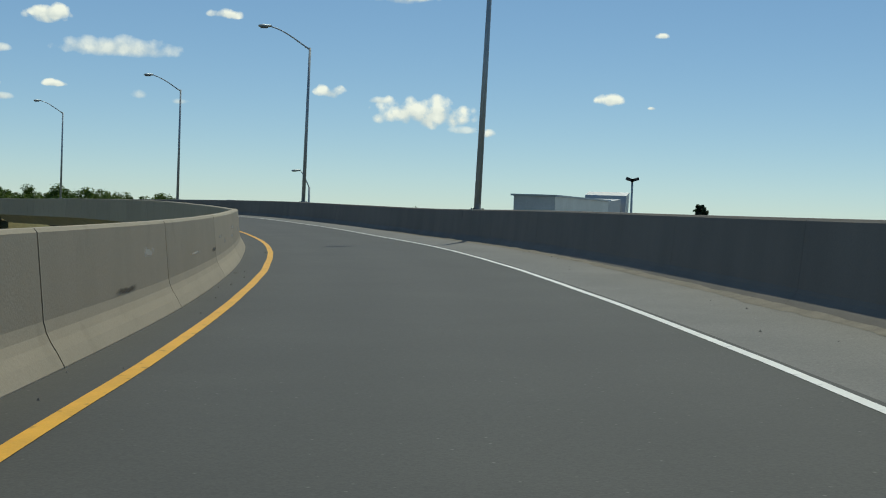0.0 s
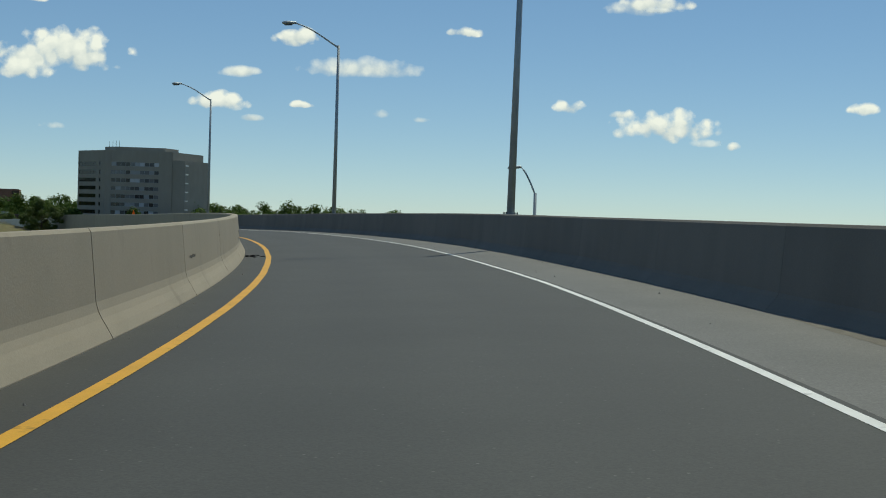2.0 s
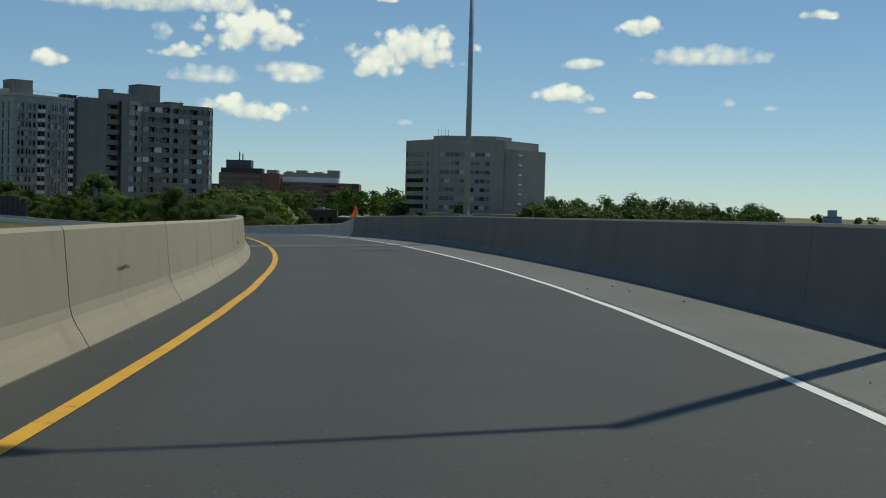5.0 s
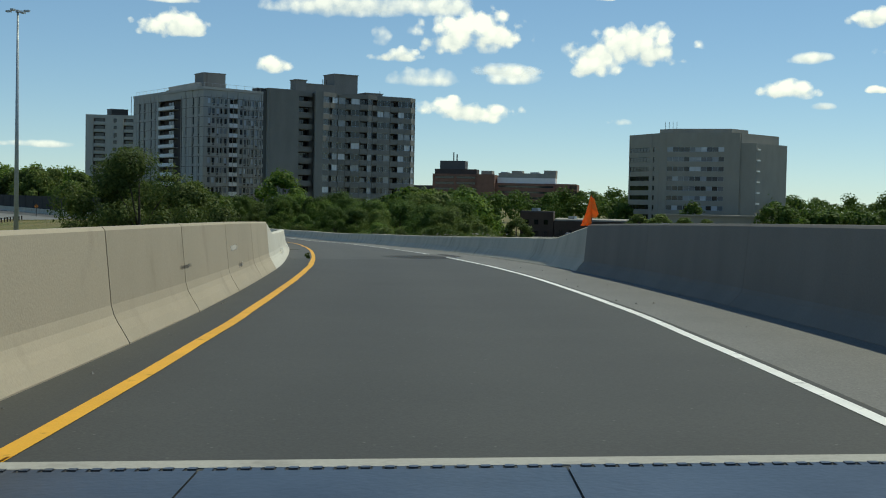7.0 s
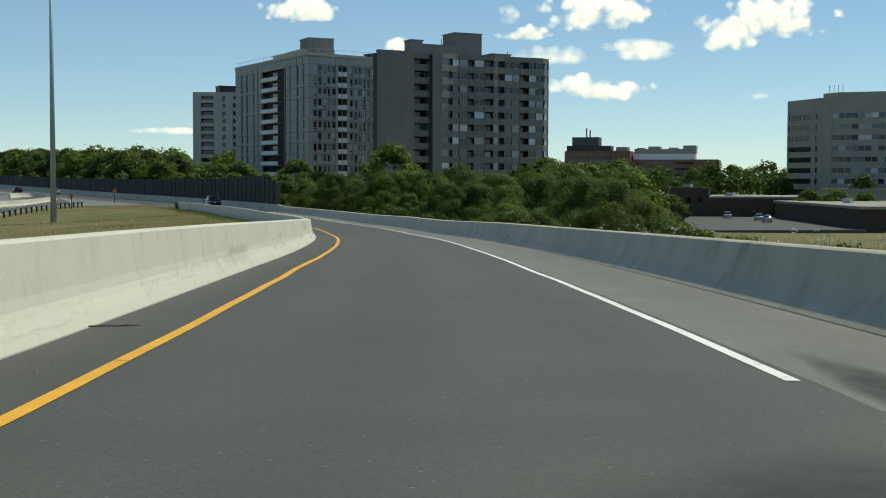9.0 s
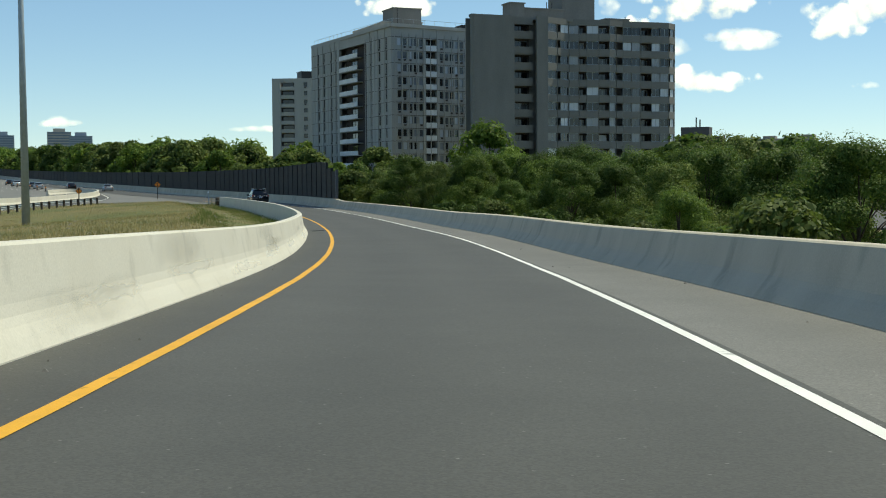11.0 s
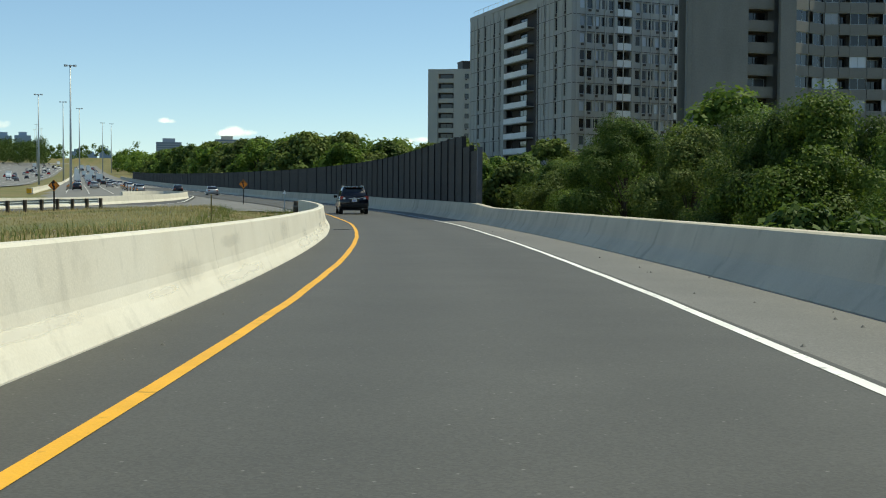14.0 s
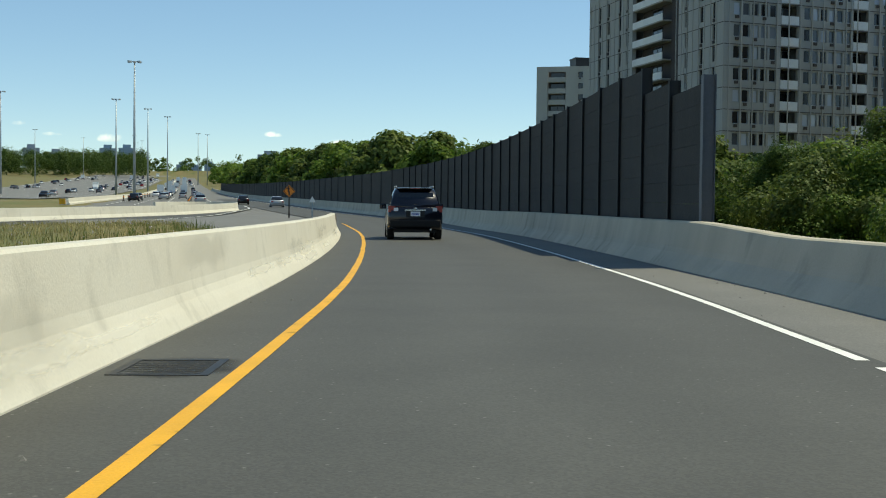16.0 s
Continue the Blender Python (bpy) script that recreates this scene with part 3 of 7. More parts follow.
def bridge():
    """The deck under the ramp's first part, on plain piers down to the low ground."""
    ob = thing("bridge", "grey concrete bridge deck on plain piers under the ramp", "bridge", "structure")
    V, F, c = [], [], 6
    st = np.arange(-28.0, 150.1, 4.0)
    for s in st:
        a, b = LEFT(s) - 0.44, RIGHT(s) + 0.44
        V += [on_road(s, a, -0.06), on_road(s, b, -0.06), on_road(s, b, -0.45), on_road(s, b - 1.6, -1.5), on_road(s, a + 1.6, -1.5), on_road(s, a, -0.45)]
    for i in range(len(st) - 1):
        F += [(i*c + k, i*c + c + k, i*c + c + (k + 1) % c, i*c + (k + 1) % c) for k in range(c)]
    F += [tuple(range(c)), tuple((len(st) - 1)*c + k for k in range(c))[::-1]]
    part("deck", mesh("deck", V, F, M_GREYBAR2), ob)
    for s in (-12.0, 22.0, 56.0, 90.0, 122.0):
        p = on_road(s, 0.7, -1.45)
        z0 = land(p.x, p.y) - 0.5
        t = line(s)[1]
        pier = part("pier", boxes("pier", [(-0.6, 0.6, -1.7, 1.7, z0 - p.z, 0.0)], M_GREYBAR2), ob)
        pier.matrix_world = pose(p.x, p.y, p.z, 0, 0, math.degrees(math.atan2(t.y, t.x)))


bridge()


def blot(name, s, o, length, width, material, label, lift=0.003, seed=1):
    """A flat patch with a ragged outline lying on the asphalt."""
    rr = random.Random(seed)
    V, n = [on_road(s, o, lift)], 40
    ks = [1 + 0.22 * noise.noise((math.cos(2 * math.pi * i / n) * 1.7, math.sin(2 * math.pi * i / n) * 1.7, seed)) + rr.uniform(-0.04, 0.04) for i in range(n)]
    rings = (0.35, 0.7, 1.0)
    for q in rings:
        for i in range(n):
            a = 2 * math.pi * i / n
            V.append(on_road(s + math.cos(a) * length / 2 * ks[i] * q, o + math.sin(a) * width / 2 * ks[i] * q, lift))
    F = [(0, 1 + (i + 1) % n, 1 + i) for i in range(n)]
    for r in (0, 1):
        F += [(1 + r*n + i, 1 + r*n + (i + 1) % n, 1 + (r + 1)*n + (i + 1) % n, 1 + (r + 1)*n + i) for i in range(n)]
    me = mesh(name, V, F, material)
    me.attributes.new("core", "FLOAT", "POINT").data.foreach_set("value", [1.0] + [1.0] * n + [0.6] * n + [0.0] * n)
    return part(name, me, road, label)


blot("asphalt_patch", 186.5, 1.5, 7.6, 2.8, M_STAIN, "dark worn stain on the asphalt", seed=3)
blot("asphalt_patch", 190.2, 2.75, 8.0, 0.7, M_STAIN, "dark worn stain on the asphalt", 0.0025, seed=5)
blot("asphalt_patch", 143.5, 0.9, 1.0, 2.0, M_STAIN, "dark worn stain on the asphalt", 0.0025, seed=12)


def seam(s, a, b, seed):
    """A thin crack across the lane."""
    rr = random.Random(seed)
    V, F, n = [], [], 40
    for i in range(n + 1):
        o = a + (b - a) * i / n
        c = s + 0.10 * noise.noise((o * 1.3, seed, 0)) + 0.04 * noise.noise((o * 5, seed, 4))
        w = 0.006 + 0.008 * rr.random()
        V += [on_road(c - w, o, 0.003), on_road(c + w, o, 0.003)]
    F = [(2*i, 2*i + 2, 2*i + 3, 2*i + 1) for i in range(n)]
    part("crack", mesh("crack", V, F, M_BLACK), road)


seam(183.0, LEFT(183.0), RIGHT(183.0), 2)


def drain(s, o, seed):
    ob = thing("drain_grate", "rusty sunken drain grate set in broken asphalt", "drain")
    ob.matrix_world = frame_on_road(s, o, 0.006)
    part("frame", boxes("frame", [(-0.32, 0.32, -0.42, -0.36, -0.05, 0.0), (-0.32, 0.32, 0.36, 0.42, -0.05, 0.0), (-0.32, -0.26, -0.36, 0.36, -0.05, 0.0), (0.26, 0.32, -0.36, 0.36, -0.05, 0.0)], M_DARKMETAL), ob)
    for i in range(7):
        y = -0.30 + 0.1 * i
        part("bar", boxes("bar", [(-0.26, 0.26, y - 0.02, y + 0.02, -0.04, -0.004)], M_DARKMETAL), ob)
    part("pit", boxes("pit", [(-0.26, 0.26, -0.36, 0.36, -0.05, -0.035)], M_BLACK), ob)
    blot("asphalt_patch", s, o + 0.10, 1.25, 0.8, M_STAIN, "dark broken asphalt round the drain", 0.0035, seed)


drain(327.3, LEFT(327) + 0.42, 21)
drain(281.4, LEFT(281) + 0.5, 22)

def setback(h):
    return float(np.interp(h, [p[1] for p in PROFILE[1:8]], [p[0] for p in PROFILE[1:8]]))


def mark(name, s, h, length, tall, material, label, seed):
    """A thin ragged mark lying on the face of the inner barrier."""
    n, m = 12, 4
    V, vals = [], []
    for i in range(n + 1):
        for j in range(m + 1):
            u, v = i / n * 2 - 1, j / m * 2 - 1
            k = 1 + 0.35 * noise.noise((u * 2, seed, v))
            hh = max(0.03, h + v * tall / 2 * k + 0.25 * tall * noise.noise((u * 3, seed, 1)))
            ss = s + u * length / 2
            V.append(on_road(ss, LEFT(ss) - setback(hh) + 0.004, hh))
            vals.append(max(0.0, 1.25 - u * u * 1.25) * max(0.0, 1.2 - v * v * 1.2))
    c = m + 1
    F = [(i*c + j, i*c + c + j, i*c + c + j + 1, i*c + j + 1) for i in range(n) for j in range(m)]
    me = mesh(name, V, F, material)
    me.attributes.new("core", "FLOAT", "POINT").data.foreach_set("value", vals)
    part(name, me, inner_barrier, label)


rm = random.Random(77)
for s, h, l, w in ((78.5, 0.62, 1.6, 0.10), (79.6, 0.52, 1.2, 0.07), (77.2, 0.45, 0.9, 0.10), (95.2, 0.60, 0.8, 0.05), (96.6, 0.42, 0.5, 0.22), (93.4, 0.36, 0.7, 0.08), (62.0, 0.55, 1.1, 0.06), (40.5, 0.66, 1.4, 0.06), (22.0, 0.5, 1.0, 0.08), (13.0, 0.4, 1.2, 0.07), (118.0, 0.6, 0.9, 0.06), (135.0, 0.5, 0.8, 0.08), (160.0, 0.55, 1.0, 0.06), (166.0, 0.35, 0.8, 0.1)):
    mark("scrape", s, h, l, w, M_SCRAPE, "dark gouged scrape", int(s * 3))
for k in range(18):
    s = rm.uniform(10, 168)
    mark("scuff", s, rm.uniform(0.4, 0.75), rm.uniform(0.5, 1.6), rm.uniform(0.04, 0.12), M_CHALK, "pale chalky scuff", k)
for k in range(34):
    s = rm.uniform(180, 366)
    mark("grime", s, rm.uniform(0.2, 0.65), rm.uniform(1.2, 4.5), rm.uniform(0.15, 0.45), M_GRIME, "grey grime on the concrete", 100 + k)
for k in range(40):
    s = rm.uniform(178, 368)
    mark("scuff", s, rm.uniform(0.12, 0.34), rm.uniform(1.5, 5.0), rm.uniform(0.08, 0.2), M_CHALK, "pale chalky scuff", 200 + k)

# lamp posts on the outer barrier
def tube(path, radii, sides=10):
    V, F = [], []
    for i, p in enumerate(path):
        p = Vector(p)
        d = (Vector(path[min(i + 1, len(path) - 1)]) - Vector(path[max(i - 1, 0)])).normalized()
        a = d.orthogonal().normalized() if abs(d.z) < 0.95 else Vector((1, 0, 0))
        a = (a - d * a.dot(d)).normalized()
        b = d.cross(a)
        r = radii[i] if isinstance(radii, (list, tuple)) else radii
        V += [p + (a * math.cos(2 * math.pi * k / sides) + b * math.sin(2 * math.pi * k / sides)) * r for k in range(sides)]
    n = len(path)
    for i in range(n - 1):
        F += [(i*sides + k, i*sides + (k + 1) % sides, (i + 1)*sides + (k + 1) % sides, (i + 1)*sides + k) for k in range(sides)]
    F += [tuple(range(sides))[::-1], tuple((n - 1)*sides + k for k in range(sides))]
    return V, F


def cobra_head(name, length, material):
    """A flattened lamp head with a rounded nose; x runs out along the arm."""
    V, F, sides = [], [], 12
    st = [(0.0, 0.05, 0.05), (0.06, 0.08, 0.07), (0.3, 0.15, 0.09), (0.62, 0.19, 0.11), (0.85, 0.16, 0.10), (1.0, 0.06, 0.05)]
    for x, w, h in st:
        V += [(x * length, math.cos(2*math.pi*k/sides) * w, math.sin(2*math.pi*k/sides) * h) for k in range(sides)]
    for i in range(len(st) - 1):
        F += [(i*sides + k, i*sides + (k + 1) % sides, (i + 1)*sides + (k + 1) % sides, (i + 1)*sides + k) for k in range(sides)]
    F += [tuple(range(sides))[::-1], tuple((len(st) - 1)*sides + k for k in range(sides))]
    return mesh(name, V, F, material, True)


def lamp_post(height=9.75, reach=3.0, lift=1.25):
    ob = thing("lamp_post", "tall galvanised steel lamp post on the barrier with curved arm", "lamp post", group="lamp posts along the ramp")
    V, F = tube([(0, 0, 0), (0, 0, height)], [0.125, 0.075], 12)
    part("pole", mesh("pole", V, F, M_STEEL, True), ob)
    part("base_plate", boxes("base_plate", [(-0.22, 0.22, -0.22, 0.22, -0.04, 0.03)], M_STEEL), ob)
    for x in (-0.17, 0.17):
        for y in (-0.17, 0.17):
            part("bolt", boxes("bolt", [(x - 0.02, x + 0.02, y - 0.02, y + 0.02, 0.03, 0.09)], M_DARKMETAL), ob)
    part("bracket", boxes("bracket", [(-0.55, 0.30, -0.16, 0.16, -0.9, -0.04)], M_SHADEBAR), ob, "concrete pedestal behind the barrier")
    pts = [(-reach * u, 0, height - 0.12 + lift * math.sin(u * math.pi / 2) ** 1.1) for u in np.linspace(0, 0.84, 9)]
    V, F = tube(pts, [0.055 - 0.02 * i / 8 for i in range(9)], 8)
    part("arm", mesh("arm", V, F, M_STEEL, True), ob)
    head = part("lamp_head", cobra_head("lamp_head", 0.85, M_STEEL), ob, "grey cobra lamp head")
    head.matrix_local = pose(-reach * 0.83, 0, height - 0.10 + lift * 0.98, 0, 4, 180)
    lens = part("lens", boxes("lens", [(0.28, 0.72, -0.12, 0.12, -0.14, -0.09)], M_DARKGLASS), head)
    return ob


POLES = [(1.25, 45.0, 1.3), (-8.8, 80.9, 0.7), (-23.6, 113.9, 0.0), (-43.2, 144.7, 0.0)]   # x, y, degrees out of plumb


def stand(x, y):
    """The turn that faces the ramp from (x, y) and the station beside it."""
    i = int(np.argmin(np.hypot(LP[:, 0] - x, LP[:, 1] - y)))
    return LS[i], math.degrees(math.atan2(LP[i, 4], LP[i, 3]))


first = None
for x, y, rake in POLES:
    s, turn = stand(x, y)
    z = line(s)[0].z + 1.2
    m = pose(x, y, z, 0, rake, turn)
    if first is None:
        first = lamp_post()
        first.matrix_world = m
    else:
        copy_thing(first, m)

# noise wall: posts with stacked panels between them
def noise_wall():
    ob = thing("noise_wall", "tall dark brown noise wall of panels between steel posts", "noise wall", "structure")
    s = 342.2
    top = lambda s: float(np.interp(s, [341, 343, 346, 348, 353, 366, 400, 450, 520, 800], [2.55, 2.62, 2.96, 3.45, 3.58, 3.45, 3.15, 2.85, 2.6, 2.7]))
    back = lambda s: RIGHT(s) + float(np.interp(s, [340, 360], [0.72, 0.78]))
    while s < 800:
        e = s + (3.05 if s < 420 else 6.1)
        a, b = on_road(s, back(s), RTOP(s) - 0.05), on_road(e, back(e), RTOP(e) - 0.05)
        d = b - a
        L = d.length
        m = Matrix.Translation(a) @ Matrix.Rotation(math.atan2(d.y, d.x), 4, "Z") @ Matrix.Rotation(-math.asin(d.z / L), 4, "Y")
        h, h1 = top(s + 0.1), top(s + 0.1) if s < 346.5 else top(e)
        hp = max(h, top(s - 1.0)) if s > 343 else h + 0.10
        w = 0.075 if s > 343 else 0.10
        post = part("post", boxes("post", [(-w, w, -0.12, -0.105, -1.6, hp + 0.03), (-w, w, 0.105, 0.12, -1.6, hp + 0.03), (-0.012, 0.012, -0.105, 0.105, -1.6, hp + 0.03)], M_POST if s > 343 else M_ENDPOST), ob, "" if s > 343 else "grey steel end post")
        post.matrix_world = m
        rows = 7 if s < 420 else 2
        V, F = [], []
        for k in range(rows):
            y0 = -0.05 + 0.008 * (k % 2)
            lo, hi = k / rows, (k + 1) / rows
            z = [h * lo + 0.003 - (1.5 if k == 0 else 0), h1 * lo + 0.003 - (1.5 if k == 0 else 0), h1 * hi - 0.003, h * hi - 0.003]
            i = len(V)
            V += [(x, y, zz) for y in (y0, 0.05) for x, zz in ((0.03, z[0]), (L - 0.03, z[1]), (L - 0.03, z[2]), (0.03, z[3]))]
            F += [tuple(i + j for j in q) for q in ((0, 1, 2, 3), (7, 6, 5, 4), (0, 4, 5, 1), (1, 5, 6, 2), (2, 6, 7, 3), (3, 7, 4, 0))]
        part("panel", mesh("panel", V, F, M_WALL), ob).matrix_world = m
        s = e


noise_wall()


# orange marker flag on the outer barrier
def marker_flag():
    ob = thing("marker_flag", "bright orange plastic marker flag fixed on the barrier", "marker")
    ob.matrix_world = frame_on_road(172.2, RIGHT(172.2) + 0.30, 1.03)
    V, F = tube([(0, 0, -0.05), (0.01, 0, 0.66)], 0.016, 6)
    part("stick", mesh("stick", V, F, M_DARKMETAL), ob)
    # two limp folds of the plastic sheet
    for name, prof in (("flag", [(-0.015, 0.64, -0.03), (-0.05, 0.50, -0.06), (-0.10, 0.34, -0.11), (-0.13, 0.18, -0.17), (-0.15, 0.03, -0.22), (-0.17, -0.01, -0.25)]),
                       ("flag_fold", [(0.02, 0.60, 0.05), (0.025, 0.48, 0.09), (0.025, 0.36, 0.12), (0.02, 0.26, 0.15), (0.02, 0.17, 0.10)])):
        V, F = [], []
        for i, (x0, z, x1) in enumerate(prof):
            V += [(0.0, -0.02, z), ((x0 if name == "flag_fold" else x1) * 0.5, -0.05 + 0.03 * (i % 2), z - 0.01), (x1, -0.02 + 0.02 * math.sin(i * 1.7), z - 0.02)]
        for i in range(len(prof) - 1):
            F += [(3*i + k, 3*i + k + 1, 3*i + 4 + k, 3*i + 3 + k) for k in (0, 1)]
        part(name, mesh(name, V, F, M_FLAG), ob).modifiers.new("thick", "SOLIDIFY").thickness = 0.01


marker_flag()
# ---- buildings ----
def prism(name, pts, z0, z1, material):
    n = len(pts)
    V = [(*p, z0) for p in pts] + [(*p, z1) for p in pts]
    F = [tuple(range(n))[::-1], tuple(range(n, 2*n))] + [(i, (i + 1) % n, n + (i + 1) % n, n + i) for i in range(n)]
    me = mesh(name, V, F, material)
    bm = bmesh.new()
    bm.from_mesh(me)
    bmesh.ops.recalc_face_normals(bm, faces=bm.faces)
    bm.to_mesh(me)
    bm.free()
    return me


WINDOWS = {}


def window_mesh(w, h, panes, glass):
    """A frame with its panes; one mesh for each size."""
    key = (round(w, 2), round(h, 2), panes, glass.name)
    if key not in WINDOWS:
        t = 0.06
        V, F, idx = [], [], []
        spec = [(0, w, -0.04, 0.05, 0, t), (0, w, -0.04, 0.05, h - t, h), (0, t, -0.04, 0.05, t, h - t), (w - t, w, -0.04, 0.05, t, h - t)]
        spec += [(w * k / panes - t / 2, w * k / panes + t / 2, -0.03, 0.05, t, h - t) for k in range(1, panes)]
        for sp in spec:
            v, f = box_vf(*sp, base=len(V))
            V += v
            F += f
            idx += [0] * 6
        V += [(t, 0.0, t), (w - t, 0.0, t), (w - t, 0.0, h - t), (t, 0.0, h - t)]
        F.append((len(V) - 4, len(V) - 3, len(V) - 2, len(V) - 1))
        idx.append(1)
        me = mesh("window", V, F, [M_DARKMETAL if glass is M_DARKGLASS else M_STEEL, glass])
        me.polygons.foreach_set("material_index", idx)
        WINDOWS[key] = me
    return WINDOWS[key]


def facade(parent, p, q, z0, n, fh, bays, wallmat, slabmat=None, glass=None, sill=0.95, head=0.35, top=0.9, seed=1, rail=0.98):
    """A front from p to q, seen with p on the left: piers, spandrels, recessed windows and balconies.
    bays: (kind, share of the width); p pier, w window, r ribbon of panes, v narrow window, b balcony, d dark recess."""
    rr = random.Random(seed)
    glass, slabmat = glass or M_GLASS, slabmat or wallmat
    p, q = Vector(p), Vector(q)
    L = (q - p).length
    turn = math.degrees(math.atan2(q.y - p.y, q.x - p.x))
    tot = sum(b[1] for b in bays)
    H = n * fh + top
    wall, slab, dark, back = [], [], [], []
    wins = []
    u = 0.0
    for kind, share in bays:
        w = share / tot * L
        a, b = u, u + w
        u = b
        if kind == "p":
            wall.append((a, b, -0.05, 0.5, 0, H))
            continue
        wall.append((a, b, 0.05, 0.5, n * fh - head + 0.02, H))
        for k in range(n):
            z = k * fh
            # back walls of recesses and balconies take the painted recess shade
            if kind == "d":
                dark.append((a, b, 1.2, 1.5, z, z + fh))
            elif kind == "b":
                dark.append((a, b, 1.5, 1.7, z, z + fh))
                wall.append((a, b, 0.0, 1.5, z - 0.12, z + 0.06))
                slab.append((a + 0.05, b - 0.05, -0.06, 0.06, z + 0.04, z + 0.04 + rail))
                wins.append(((a + b) / 2 - min(w * 0.4, 1.6), 1.46, z + 0.15, min(w * 0.8, 3.2), fh - 0.5, 2, glass if glass is M_DARKGLASS or rr.random() < 0.35 else M_DARKGLASS))
            else:
                hz = fh - sill - head
                wall.append((a, b, 0.0, 0.4, z - head, z + sill))
                if kind == "v":
                    m = max(1, int(round(w / 1.25)))
                    for j in range(m):
                        x0, x1 = a + w * j / m, a + w * (j + 1) / m
                        wall.append((x0, x0 + 0.3, -0.03, 0.4, z + sill, z + fh - head))
                        wins.append((x0 + 0.32, 0.16, z + sill, x1 - x0 - 0.34, hz, 1, glass))
                        if rr.random() < 0.45:
                            dark.append((x0 + 0.5, x0 + 0.95, -0.14, 0.05, z + sill - 0.42, z + sill - 0.08))
                else:
                    m = max(1, int(round(w / (2.0 if kind == "r" else 1.9))))
                    for j in range(m):
                        x0, x1 = a + w * j / m, a + w * (j + 1) / m
                        wins.append((x0 + 0.02, 0.16, z + sill, x1 - x0 - 0.04, hz, 2 if kind == "w" else 1, glass))
                        if kind == "w":
                            wall.append((x1 - 0.06, x1, -0.02, 0.4, z + sill, z + fh - head))
    ob = part("wall", boxes("wall", [(0, L, 0.5, 0.52, H - 0.6, H - 0.05)], wallmat), parent)
    ob.matrix_world = pose(p.x, p.y, z0, 0, 0, turn)
    shared = {}
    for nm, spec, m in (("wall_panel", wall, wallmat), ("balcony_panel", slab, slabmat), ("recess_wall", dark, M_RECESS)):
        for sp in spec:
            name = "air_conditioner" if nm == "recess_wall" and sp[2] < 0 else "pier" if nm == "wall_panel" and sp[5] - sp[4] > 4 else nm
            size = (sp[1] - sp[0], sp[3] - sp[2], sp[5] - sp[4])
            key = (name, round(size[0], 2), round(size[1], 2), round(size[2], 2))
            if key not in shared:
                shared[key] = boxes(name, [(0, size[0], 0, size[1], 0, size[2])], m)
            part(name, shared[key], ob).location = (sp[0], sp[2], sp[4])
    for x, y, z, w, h, k, g in wins:
        part("window", window_mesh(w, h, k, g), ob).location = (x, y, z)
    return ob


def inset(pts, d):
    c = Vector((sum(p[0] for p in pts) / len(pts), sum(p[1] for p in pts) / len(pts)))
    return [tuple(Vector(p) + (c - Vector(p)).normalized() * d) for p in pts]


def roof_bits(parent, spots):
    for x, y, z0, w, d, h, m in spots:
        part("penthouse", boxes("penthouse", [(-w/2, w/2, -d/2, d/2, 0, h)], m), parent).matrix_world = pose(x, y, z0, 0, 0, 68)
        part("coping", boxes("coping", [(-w/2 - 0.15, w/2 + 0.15, -d/2 - 0.15, d/2 + 0.15, h, h + 0.2)], m), parent).matrix_world = pose(x, y, z0, 0, 0, 68)


def pipe(parent, x, y, z0, z1, r=0.12):
    V, F = tube([(x, y, z0), (x, y, z1)], r, 6)
    part("pipe", mesh("pipe", V, F, M_DARKMETAL), parent)


def along(p, d, k):
    return (p[0] + d[0] * k, p[1] + d[1] * k)


